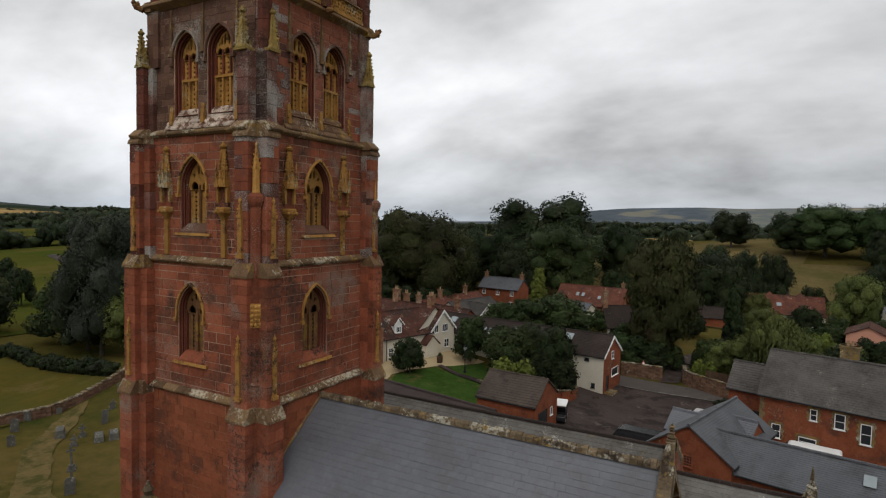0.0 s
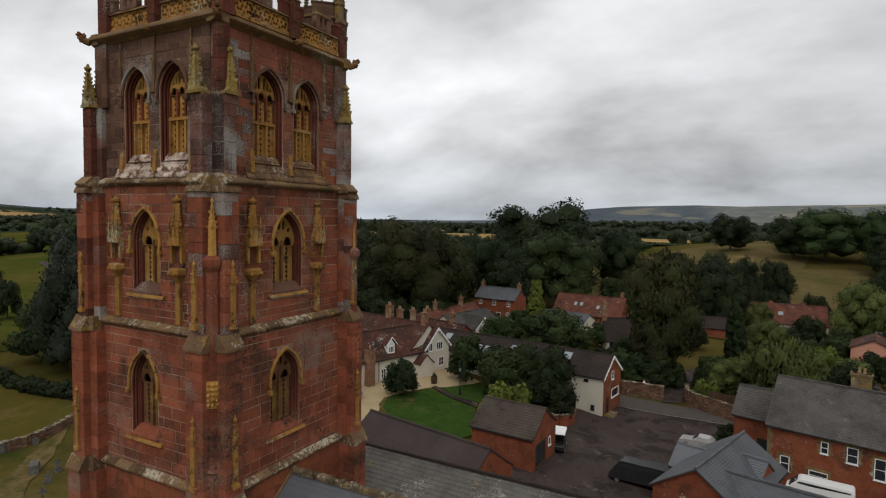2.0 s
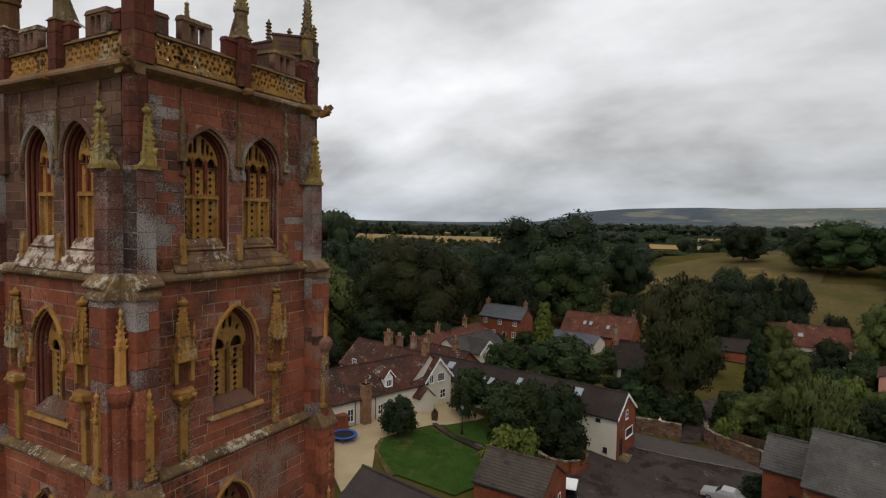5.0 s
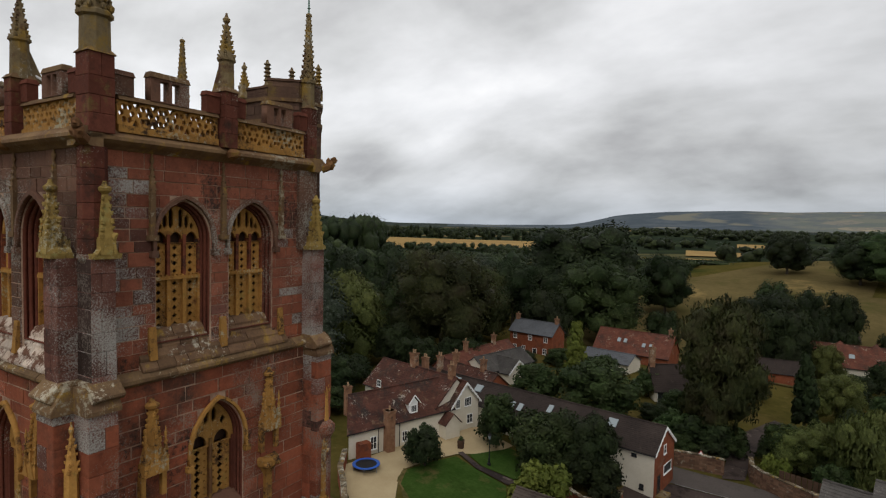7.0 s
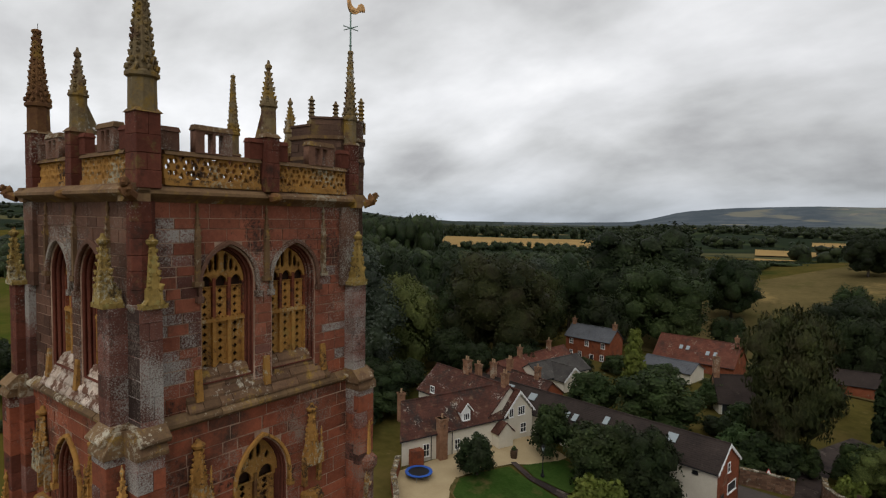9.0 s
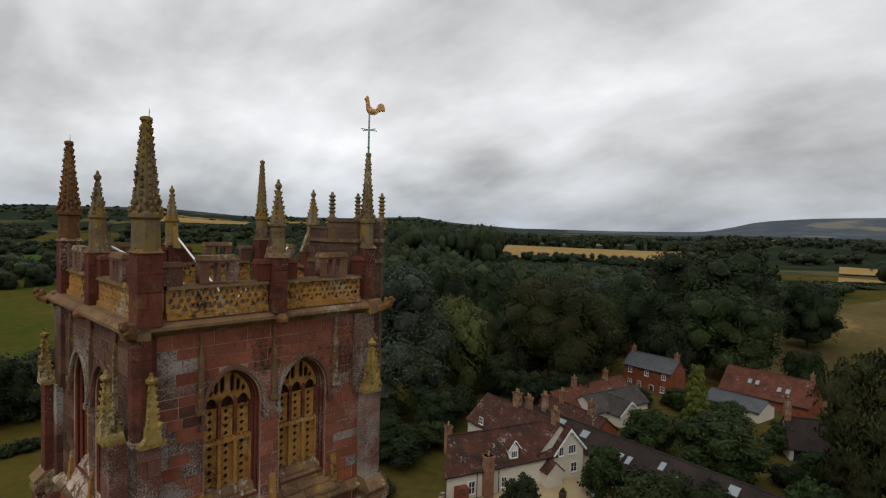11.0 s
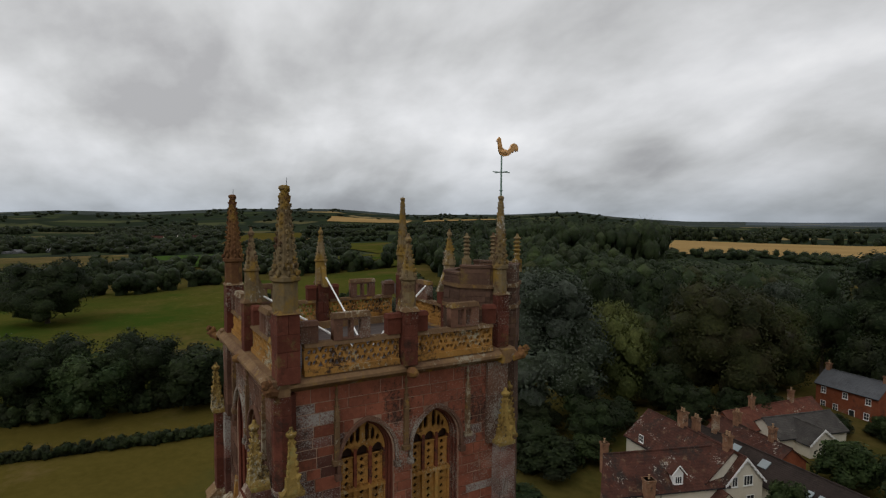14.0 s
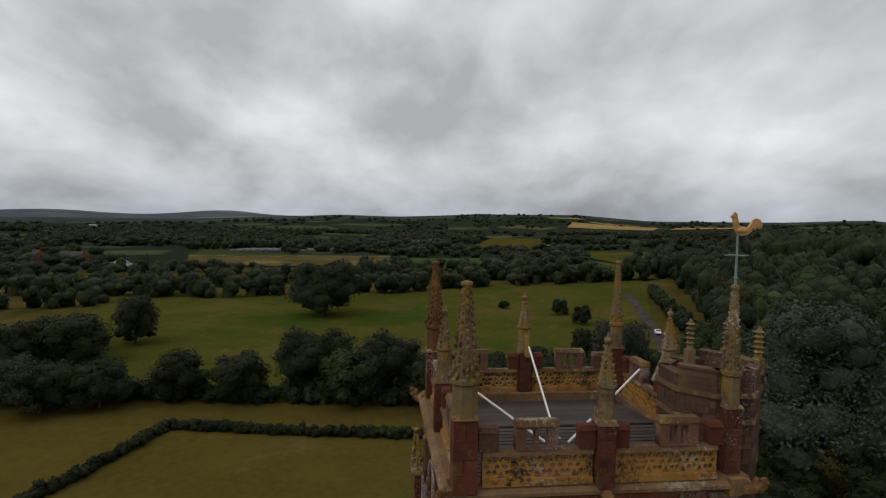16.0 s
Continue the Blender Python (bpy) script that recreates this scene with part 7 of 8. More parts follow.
for zz, gr in ((35.25, 1.05), (35.95, 1.06)):
    bm = bmesh.new()
    prism(bm, [(2.05 + (x - 2.05) * gr, 3.75 + (y - 3.75) * gr) for x, y in oct_pts], zz - 0.07, zz + 0.05)
    part("turret_string", bm, M_string, st)
for k in range(8):
    a = k * math.pi / 4 + math.pi / 4
    hgt = 36.55 if k in (6, 7, 0, 1, 2) else 36.3
    bm = bmesh.new()
    m = Matrix.Translation((2.05, 3.75, 0)) @ pose(0, 0, 0, 0, 0, math.degrees(a))
    for row in range(3):
        z0 = 35.99 + row * (hgt - 35.99) / 3
        box(bm, 0.97, 1.22, -0.49, 0.49, z0, z0 + (hgt - 35.99) / 3 - 0.006, m)
    box(bm, 0.94, 1.26, -0.52, 0.52, hgt, hgt + 0.07, m)
    part("turret_parapet", bm, M_turret, st)
bm = bmesh.new()
box(bm, 1.7, 2.35, 2.49, 2.56, 33.9, 35.2)
part("turret_door", bm, M_wood, st)
for k, (x, y) in enumerate(((1.3, 3.6), (1.3, 4.75), (2.5, 4.9))):
    bm = bmesh.new()
    box(bm, x - 0.12, x + 0.12, y - 0.12, y + 0.12, 36.3, 36.72)
    lathe(bm, [(0.12, 36.72), (0.09, 36.8), (0.07, 37.5), (0.03, 37.62)], 6, x, y)
    for j in range(5):
        lathe(bm, [(0.08, 36.85 + j * 0.14), (0.14, 36.9 + j * 0.14), (0.08, 36.95 + j * 0.14)], 6, x, y)
    part("turret_pinnacle", bm, M_pale, st)
for x, y in ((0.03, -3.3), (-3.3, 0.03), (-1.0, 3.2)):
    bm = bmesh.new()
    rod(bm, (x, y, 35.5 if y > 3 else 35.75), (1.35 if y else 1.3, -0.35 + 0.1 * y, 34.05), 0.035)
    part("prop", bm, M_white, tower, "white-painted diagonal prop")
bm = bmesh.new()
rod(bm, (1.35, -0.35, 33.9), (1.35, -0.35, 34.2), 0.12, 0.1, 8)
part("prop_foot", bm, M_grey_metal, tower)

# weathercock
cock = empty("weathercock", "gilded weathercock on a green copper rod", "weathercock")
CX, CY = 3.36, 3.55
bm = bmesh.new()
rod(bm, (CX, CY, 38.5), (CX, CY, 40.15), 0.035, 0.025, 8)
lathe(bm, [(0.02, 39.0), (0.06, 39.04), (0.02, 39.08)], 8, CX, CY)
part("rod", bm, M_verdigris, cock)
bm = bmesh.new()
rod(bm, (CX, CY - 0.33, 39.62), (CX, CY + 0.33, 39.62), 0.016, 0.016, 6)
rod(bm, (CX - 0.33, CY, 39.62), (CX + 0.33, CY, 39.62), 0.016, 0.016, 6)
part("arms", bm, M_verdigris, cock)
body = [(-0.20, 0.62), (-0.12, 0.70), (-0.06, 0.64), (-0.03, 0.50), (0.02, 0.32), (0.16, 0.24), (0.30, 0.24), (0.38, 0.34), (0.44, 0.46), (0.56, 0.52), (0.68, 0.48), (0.75, 0.36),
        (0.74, 0.22), (0.68, 0.30), (0.66, 0.20), (0.58, 0.28), (0.52, 0.16), (0.46, 0.24), (0.42, 0.12), (0.28, 0.03), (0.10, 0.0), (-0.06, 0.06), (-0.14, 0.20), (-0.16, 0.40), (-0.18, 0.52), (-0.24, 0.54)]
bm = bmesh.new()
body = [(x * 0.86, z * 0.86) for x, z in body]
add_mesh(bm, plate([body], 0.06), Matrix.Translation((CX, CY, 40.12)) @ Matrix(((0, 0, 1, 0), (1, 0, 0, 0), (0, 1, 0, 0), (0, 0, 0, 1))))
blob(bm, (CX, CY + 0.10, 40.25), 0.12, 2, (0.5, 1.5, 0.9))
blob(bm, (CX, CY - 0.09, 40.45), 0.07, 2, (0.6, 0.9, 2.0))
part("cock", bm, M_gold, cock)


# ---- nave and aisles ----
nave = empty("nave", "church nave with a blue slate roof and a stone ridge", "church nave")
bm = bmesh.new()
gable_body(bm, 15.6, 11.0, 11.1, 15.5, -1)
bmesh.ops.transform(bm, matrix=Matrix.Translation((3.72, -5.5, 0)), verts=bm.verts)
part("wall", bm, M_red, nave)
bm = bmesh.new()
for s in (-1, 1):
    roof_slope(bm, 3.75, 19.25, s * 5.9, 10.82, 0, 15.52, 0.03, 2)
roof_n = part("roof", bm, M_slate, nave)
rng = random.Random(12)
x = 3.8
while x < 19.3:
    e = min(19.3, x + rng.uniform(0.16, 0.34))
    dz = rng.uniform(-0.045, 0.045)
    bm = bmesh.new()
    prism(bm, [(-0.17, -0.1), (0.17, -0.1), (0.14, 0.08 + dz), (0, 0.17 + dz), (-0.14, 0.08 + dz)], x + 0.008, e - 0.008, Matrix(((0, 0, 1, 0), (1, 0, 0, 0), (0, 1, 0, 15.68), (0, 0, 0, 1))))
    part("ridge_stone", bm, M_ridge_piece, roof_n, "ridge stone crusted with yellow lichen" if x == 3.8 else "")
    x = e
bm = bmesh.new()
rod(bm, (3.83, -0.1, 15.62), (3.83, -6.0, 10.9), 0.07, 0.07, 6)
part("flashing", bm, M_string, roof_n)
gab = bmesh.new()
for s in (-1, 1):
    n = 14
    for i in range(n):
        y0, y1 = s * 6.0 * (1 - i / n), s * 6.0 * (1 - (i + 1) / n)
        z0, z1 = 15.75 - abs(y0) * 0.797, 15.75 - abs(y1) * 0.797
        a = [gab.verts.new(c) for c in ((19.2, y0, z0 - 0.35), (19.75, y0, z0 - 0.35), (19.75, y1, z1 - 0.35), (19.2, y1, z1 - 0.35))]
        g = rng.uniform(-0.015, 0.015)
        b = [gab.verts.new((v.co.x + (0.05 if k in (0, 3) else -0.05), v.co.y, v.co.z + 0.5 + g)) for k, v in enumerate(a)]
        if s > 0:
            a, b = a[::-1], b[::-1]
        gab.faces.new(a)
        gab.faces.new(b[::-1])
        for k in range(4):
            j = (k + 1) % 4
            gab.faces.new((a[j], a[k], b[k], b[j]))
part("gable_coping", gab, M_ridge, nave, "lichened stone gable coping")
bm = bmesh.new()
box(bm, 19.3, 19.66, -0.16, 0.16, 15.6, 16.1)
lathe(bm, [(0.2, 16.1), (0.16, 16.25), (0.05, 16.5)], 8, 19.48, 0)
part("gable_finial", bm, M_ridge, nave)

aisle = empty("north_aisle", "north aisle with an old stone slate roof", "church aisle")
bm = bmesh.new()
gable_body(bm, 18, 8.4, 10.15, 12.7, -1)
bmesh.ops.transform(bm, matrix=Matrix.Translation((0.9, 5.4, 0)), verts=bm.verts)
part("wall", bm, M_red, aisle)
bm = bmesh.new()
roof_pair(bm, 0.7, 18.5, 5.3, 14.0, 10.1, 9.6, 12.75, 0.05, 18)
ar = part("roof", bm, M_stoneslate, aisle, "old grey slate roof streaked with lichen")
bm = bmesh.new()
ridge_tiles(bm, 0.7, 18.6, 9.6, 12.8, 0.5, 0.12)
part("ridge", bm, M_brown, ar)["kind"] = "stuff"
bm = bmesh.new()
box(bm, 18.4, 18.85, 9.3, 9.9, 12.2, 13.3)
lathe(bm, [(0.2, 13.3), (0.24, 13.4), (0.14, 13.45), (0.1, 13.8), (0.04, 14.1)], 8, 18.62, 9.6)
for j in range(4):
    lathe(bm, [(0.1, 13.42 + j * 0.15), (0.17, 13.48 + j * 0.15), (0.09, 13.54 + j * 0.15)], 6, 18.62, 9.6)
part("pinnacle", bm, M_ridge, aisle, "small lichened gable pinnacle")
bm = bmesh.new()
for s in (-1, 1):
    for i in range(9):
        y0, y1 = 9.6 + s * 4.4 * (1 - i / 9), 9.6 + s * 4.4 * (1 - (i + 1) / 9)
        z0, z1 = 13.2 - abs(y0 - 9.6) * 0.6, 13.2 - abs(y1 - 9.6) * 0.6
        slope = [(18.4, min(z0, z1) - 0.3), (18.4, max(z0, z1)), (18.85, max(z0, z1)), (18.85, min(z0, z1) - 0.3)]
        slope_block(bm, min(y0, y1), max(y0, y1), slope)
part("gable_coping", bm, M_ridge, aisle)
chapel = empty("north_chapel", "low chapel with an old grey stone slate roof", "church chapel")
bm = bmesh.new()
gable_body(bm, 5.7, 8.2, 9.0, 11.4, -1)
bmesh.ops.transform(bm, matrix=Matrix.Translation((18.86, 5.5, 0)), verts=bm.verts)
part("wall", bm, M_red, chapel)
bm = bmesh.new()
roof_pair(bm, 18.9, 24.6, 5.4, 13.8, 8.95, 9.6, 11.55, 0.05, 16)
cr = part("roof", bm, M_stoneslate, chapel, "grey stone slates streaked with lichen")
bm = bmesh.new()
ridge_tiles(bm, 18.9, 24.6, 9.6, 11.62, 0.5, 0.12)
part("ridge", bm, M_brown, cr)["kind"] = "stuff"
bm = bmesh.new()
for s in (-1, 1):
    for i in range(9):
        y0, y1 = 9.6 + s * 4.3 * (1 - i / 9), 9.6 + s * 4.3 * (1 - (i + 1) / 9)
        z0, z1 = 11.9 - abs(y0 - 9.6) * 0.62, 11.9 - abs(y1 - 9.6) * 0.62
        slope_block(bm, min(y0, y1), max(y0, y1), [(24.5, min(z0, z1) - 0.3), (24.5, max(z0, z1)), (24.9, max(z0, z1)), (24.9, min(z0, z1) - 0.3)])
part("gable_coping", bm, M_ridge, chapel)
bm = bmesh.new()
box(bm, 24.5, 24.9, 9.4, 9.8, 11.6, 12.2)
lathe(bm, [(0.2, 12.2), (0.23, 12.3), (0.12, 12.36), (0.09, 12.7), (0.03, 13.2)], 8, 24.7, 9.6)
part("pinnacle", bm, M_ridge, chapel, "small lichened gable pinnacle")
porch_s = empty("aisle_gable", "stone aisle gable with a lichened finial", "church aisle")
bm = bmesh.new()
gable_body(bm, 6.0, 4.0, 10.8, 12.8, -1)
bmesh.ops.transform(bm, matrix=Matrix.Translation((1.5, -9.4, 0)), verts=bm.verts)
part("wall", bm, M_red, porch_s)
bm = bmesh.new()
for s in (-1, 1):
    roof_slope(bm, 1.7, 7.6, -7.4 + s * 2.2, 10.75, -7.4, 12.9, 0.05, 3)
part("roof", bm, M_lead, porch_s)
bm = bmesh.new()
for s in (-1, 1):
    for i in range(6):
        y0, y1 = -7.4 + s * 2.2 * (1 - i / 6), -7.4 + s * 2.2 * (1 - (i + 1) / 6)
        z1 = 13.05 - min(abs(y0 + 7.4), abs(y1 + 7.4)) * 0.95
        slope_block(bm, min(y0, y1), max(y0, y1), [(1.3, z1 - 0.6), (1.3, z1), (1.75, z1), (1.75, z1 - 0.6)])
part("gable_coping", bm, M_ridge, porch_s)
bm = bmesh.new()
lathe(bm, [(0.2, 12.9), (0.24, 13.2), (0.13, 13.3), (0.22, 13.5), (0.1, 13.7), (0.04, 13.85)], 8, 1.5, -7.4)
part("finial", bm, M_ridge, porch_s)


# ---- trees ----
def crown_mesh(name, r, h, lobes, leaf, count, material, seed, droop=0.0, cone=0.0):
    """A crown of many leaf clumps on overlapping lobes, from z = 0 to h."""
    rng = np.random.default_rng(seed)
    cs, rs = [], []
    for i in range(lobes):
        u = (i + 0.5) / lobes
        zz = 0.12 + 0.74 * u
        wide = math.sqrt(max(0.0, 1 - ((zz - 0.42) / 0.62) ** 2)) if not cone else (1 - zz) * 1.15
        a = i * 2.39996 + rng.uniform(-0.5, 0.5)
        d = wide * r * rng.uniform(0.35, 0.78)
        cs.append((d * math.cos(a), d * math.sin(a), zz * h))
        rs.append(r * rng.uniform(0.26, 0.42) * (0.6 + 0.4 * wide))
    cs.append((0, 0, 0.5 * h))
    rs.append(r * (0.55 if not cone else 0.35))
    cs, rs = np.array(cs), np.array(rs)
    per = rs ** 2 / (rs ** 2).sum()
    pts, nrm = [], []
    for c, q, f in zip(cs, rs, per):
        m = max(8, int(count * f * 1.5))
        v = rng.normal(size=(m, 3))
        v /= np.linalg.norm(v, axis=1)[:, None]
        v[:, 2] = np.where(v[:, 2] < -0.5, -v[:, 2], v[:, 2])
        lump = 1 + 0.16 * np.sin(v @ rng.normal(size=(3, 3)) * 3.5).sum(1) / 3 * 2
        p = c + v * (q * lump * rng.uniform(0.78, 1.12, m))[:, None] * np.array([1, 1, 0.9])
        d = np.linalg.norm(p[:, None] - cs[None], axis=2) / rs[None]
        keep = (d < 0.74).sum(1) < 1
        pts.append(p[keep])
        nrm.append(v[keep])
    p, v = np.concatenate(pts), np.concatenate(nrm)
    if len(p) > count:
        k = rng.permutation(len(p))[:count]
        p, v = p[k], v[k]
    n = len(p)
    nn = v * 0.9 + rng.normal(size=(n, 3)) * 0.55
    nn[:, 2] += 0.25
    nn /= np.linalg.norm(nn, axis=1)[:, None]
    nn *= np.where((nn * v).sum(1) < 0, -1.0, 1.0)[:, None]
    t = np.cross(nn, rng.normal(size=(n, 3)))
    t[:, 2] -= droop
    t /= np.linalg.norm(t, axis=1)[:, None]
    b = np.cross(nn, t)
    s = (leaf * rng.uniform(0.5, 1.25, n))[:, None]
    ratio = 0.62 if not droop else 0.4
    q = np.stack([p - t * s, p - b * s * ratio + nn * s * 0.12, p + t * s, p + b * s * ratio + nn * s * 0.12], 1).reshape(-1, 3)
    faces = np.arange(4 * n).reshape(-1, 4)
    bm = bmesh.new()
    for i, (c, w) in enumerate(zip(cs, rs)):
        blob(bm, c, w * 0.78, 1, (1, 1, 0.88), 0.5, seed * 3.1 + i * 1.7)
    bm.verts.ensure_lookup_table()
    cv = [tuple(x.co) for x in bm.verts]
    cf = [tuple(4 * n + x.index for x in f.verts) for f in bm.faces]
    bm.free()
    me = bpy.data.meshes.new(name)
    me.from_pydata([tuple(x) for x in q] + cv, [], [tuple(x) for x in faces] + cf)
    me.materials.append(material)
    out = p - np.array([0, 0, 0.38 * h])
    out /= np.linalg.norm(out, axis=1)[:, None] + 1e-6
    soft = v * 0.62 + out * 0.28 + nn * 0.22 + np.array([0, 0, 0.12])
    hv = np.array(cv)
    near = np.linalg.norm(hv[:, None] - cs[None], axis=2) / rs[None]
    hn = hv - cs[near.argmin(1)] + np.array([0, 0, 0.1])
    leafy_normals(me, np.concatenate([np.repeat(soft, 4, 0), hn]))
    return me


def leafy_normals(me, normals):
    """Shades a mass of leaves as the rounded crown that they make up."""
    normals = normals / (np.linalg.norm(normals, axis=1)[:, None] + 1e-6)
    me.polygons.foreach_set("use_smooth", [True] * len(me.polygons))
    me.normals_split_custom_set_from_vertices([tuple(x) for x in normals])


def trunk_mesh(name, r, h, reach, seed):
    rng = random.Random(seed)
    bm = bmesh.new()
    lathe(bm, [(r * 1.5, -0.6), (r * 1.05, h * 0.15), (r * 0.85, h * 0.5), (r * 0.45, h * 0.95)], 8)
    for i in range(6):
        a, z = i * 1.1 + rng.random(), h * (0.4 + 0.09 * i)
        rod(bm, (0, 0, z), (reach * 0.6 * math.cos(a), reach * 0.6 * math.sin(a), z + h * 0.4), r * 0.42, r * 0.12)
    me = bpy.data.meshes.new(name)
    bm.to_mesh(me)
    bm.free()
    me.materials.append(M_bark)
    return me


TREE_KINDS = {}


def tree_kind(key, r, h, bare, lobes, leaf, count, material, **kw):
    """A kind of tree of crown radius r, whole height h and clear stem height bare."""
    seed = len(TREE_KINDS) + 11
    TREE_KINDS[key] = (crown_mesh("crown", r, h - bare, lobes, leaf, count, material, seed, **kw),
                       trunk_mesh("trunk", max(0.12, r * 0.045), h * 0.62, r, seed), r, h, bare)


tree_kind("broad_a", 10, 21, 2.0, 40, 0.30, 11500, M_leaf)
tree_kind("broad_b", 10, 20, 1.5, 38, 0.30, 11500, M_leaf_dark)
tree_kind("olive", 10, 20, 1.5, 44, 0.26, 18000, M_leaf_olive)
tree_kind("silver", 10, 25, 2.0, 50, 0.255, 28000, M_leaf_silver)
tree_kind("mid_a", 6, 12, 1.0, 28, 0.29, 6500, M_leaf)
tree_kind("mid_b", 6, 11, 0.6, 26, 0.25, 6200, M_leaf_dark)
tree_kind("mid_light", 6, 12, 0.8, 28, 0.21, 9500, M_leaf_light)
tree_kind("small", 3, 6, 0.4, 18, 0.19, 3800, M_leaf)
tree_kind("small_dark", 3, 5.5, 0.3, 18, 0.18, 3800, M_leaf_dark)
tree_kind("lime", 2, 3, 0.1, 14, 0.18, 2400, M_leaf_lime)
tree_kind("conifer", 2.2, 9, 0.4, 30, 0.24, 4000, M_leaf_lime, cone=1.0)
tree_kind("fir", 2.2, 9, 0.4, 30, 0.24, 4000, M_leaf_dark, cone=1.0)
tree_kind("weeping", 6, 17, 1.5, 40, 0.30, 16000, M_leaf_olive, droop=1.6)
tree_kind("willow", 4.5, 8, 0.5, 22, 0.30, 6000, M_leaf_light, droop=1.6)


def tree(key, x, y, top, r, label, name="tree", category="tree", group="", turn=None):
    cm, tm, kr, kh, bare = TREE_KINDS[key]
    z = land(x, y)
    sz, sr = (top - z) / kh, r / kr
    e = empty(name, label, category, group, m=pose(x, y, z, 0, 0, (x * 37 + y * 91) % 360 if turn is None else turn))
    c = shared("crown", cm, e, Matrix.Translation((0, 0, bare * sz)) @ Matrix.Diagonal((sr, sr, sz, 1)))
    shared("trunk", tm, e, Matrix.Diagonal((sr, sr, sz, 1)))
    return e


G = "trees of the village"
tree("silver", -58, 58, 30, 12.5, "tall broadleaved tree with silvery leaf undersides", group=G)
tree("olive", -44.7, 90.1, 26, 11.5, "broad dome-shaped tree with olive leaves", group=G)
tree("mid_light", -56.2, 76, 19.5, 7, "light green tree among darker ones", group=G)
tree("mid_light", -64, 83, 21, 7, "light green tree among darker ones", group=G)
tree("broad_b", -34.7, 148, 32, 17, "huge dark spreading oak above the cottages", group=G)
tree("broad_a", -21.7, 126, 23.5, 11, "rounded chestnut tree behind the red-roofed house", group=G)
for x, y, top, r, k in ((-45, 126, 22, 8, "broad_b"), (-67, 148, 22, 8, "silver"), (-84, 100, 25, 9, "broad_b"), (13.2, 141, 17.5, 9, "broad_b"),
                        (15.5, 232, 30, 8, "broad_b"), (36, 216, 29, 9, "broad_b"), (45, 214, 32, 13, "broad_a"), (60, 213, 32, 9, "broad_a"), (60, 196, 24, 7, "broad_b"),
                        (-14.3, 166, 24, 8, "broad_b"), (21, 150, 17.5, 5.2, "broad_b"), (13.5, 158, 18.5, 5.5, "broad_a"), (28, 156, 17, 4.6, "mid_b"), (50, 150, 15.5, 5, "broad_b"), (16.5, 130, 15, 6, "mid_b"), (-47, 106, 22, 9, "olive"), (-72, 118, 22, 9, "broad_b"),
                        (-62, 104, 19, 8, "broad_a"), (-30, 112, 17, 6, "mid_b"), (-58, 128, 20, 9, "broad_b"), (-92, 128, 24, 10, "broad_b"),
                        (-7.7, 128, 12.5, 4, "mid_b"), (27.5, 143, 10, 3.2, "mid_b"), (36, 141, 10, 3, "mid_b"), (43, 132, 14, 5.5, "mid_light"), (68, 190, 26, 9, "broad_a")):
    tree(k, x, y, top, r, "dark green broadleaved tree in full leaf", group=G)
tree("mid_a", -6.6, 52.8, 9.6, 4.7, "bushy garden tree beside the white house", group=G)
tree("mid_b", -2.4, 54.2, 10.2, 3.9, "bushy garden tree beside the white house", group=G)
tree("small", -14.3, 55.2, 10, 3.2, "small rounded tree beside the gable", group=G)
tree("mid_a", -6.8, 73.5, 11.8, 6.2, "leafy tree behind the long roof", group=G)
tree("small", -17, 75, 9.5, 4.2, "leafy tree behind the long roof", group=G)
tree("small_dark", -18.2, 44.2, 8.2, 2.6, "clipped round dark green bush on the lawn", group=G)
tree("small_dark", 0.2, 51.2, 6.6, 3.0, "dense dark hedge tree by the white wall", group=G)
tree("lime", -3.8, 44.6, 6.8, 3.2, "bright yellow-green shrub behind the shed", "shrub", "shrub")
tree("conifer", -13.7, 84.3, 16.6, 2.8, "tall golden yellow-green conifer by the cottages", group=G)
tree("weeping", 9.5, 77, 22.6, 6.4, "weeping birch with hanging branches", group=G)
tree("fir", 19.8, 89, 14.8, 2.2, "dark narrow fir beside the bungalow", group=G)
tree("willow", 26.0, 69, 11.0, 4.4, "pale green drooping willow in a garden", group=G)
for x, y, top, r, k in ((18.8, 73.5, 7, 3.4, "mid_light"), (8.5, 71.5, 6.5, 3.6, "small_dark"), (4.6, 72.5, 6.5, 3.2, "small"), (11.6, 74, 5.5, 2.6, "small"), (16.6, 67.6, 4.6, 1.9, "lime"), (22.5, 67, 5.5, 2.6, "small"), (30, 90, 6.5, 3.4, "mid_light"), (24.5, 100, 9, 4, "mid_light"), (33, 84, 5, 2.6, "mid_light"),
                        (29, 70, 7.2, 3.2, "small"), (34, 76, 7.5, 3.5, "small_dark"), (22, 76, 7.5, 3.5, "mid_light"), (26, 80, 8.5, 3, "small_dark"), (20, 54, 3.2, 2.2, "small_dark"), (8, 95, 8, 4, "small"), (-3, 92, 7, 3, "small"), (17, 74, 7, 3.2, "small"), (33.5, 124, 7, 3.5, "small_dark"), (36, 107, 6, 3.6, "small"),
                        (37, 93, 5, 3, "mid_light"), (24, 127, 9, 3.4, "mid_light"), (29, 120, 5, 2.8, "small_dark"), (38.5, 119, 6, 3.2, "small"), (31, 104, 5.5, 3.2, "small"), (27, 111, 6, 3, "small_dark"), (20.5, 112, 5, 2.6, "small"),
                        (45, 113, 7, 3.6, "small"), (12, 104, 6, 3.2, "small_dark"), (3.5, 84, 6.5, 3.4, "small"), (0.5, 79.5, 5, 2.6, "small_dark"), (5.8, 69.4, 4.6, 2.4, "small"), (41, 98, 5.5, 3, "small_dark"), (34, 99, 5, 2.6, "lime")):
    tree(k, x, y, top, r, "garden shrub beside the lane", "shrub", "shrub", "shrubs by the lane")
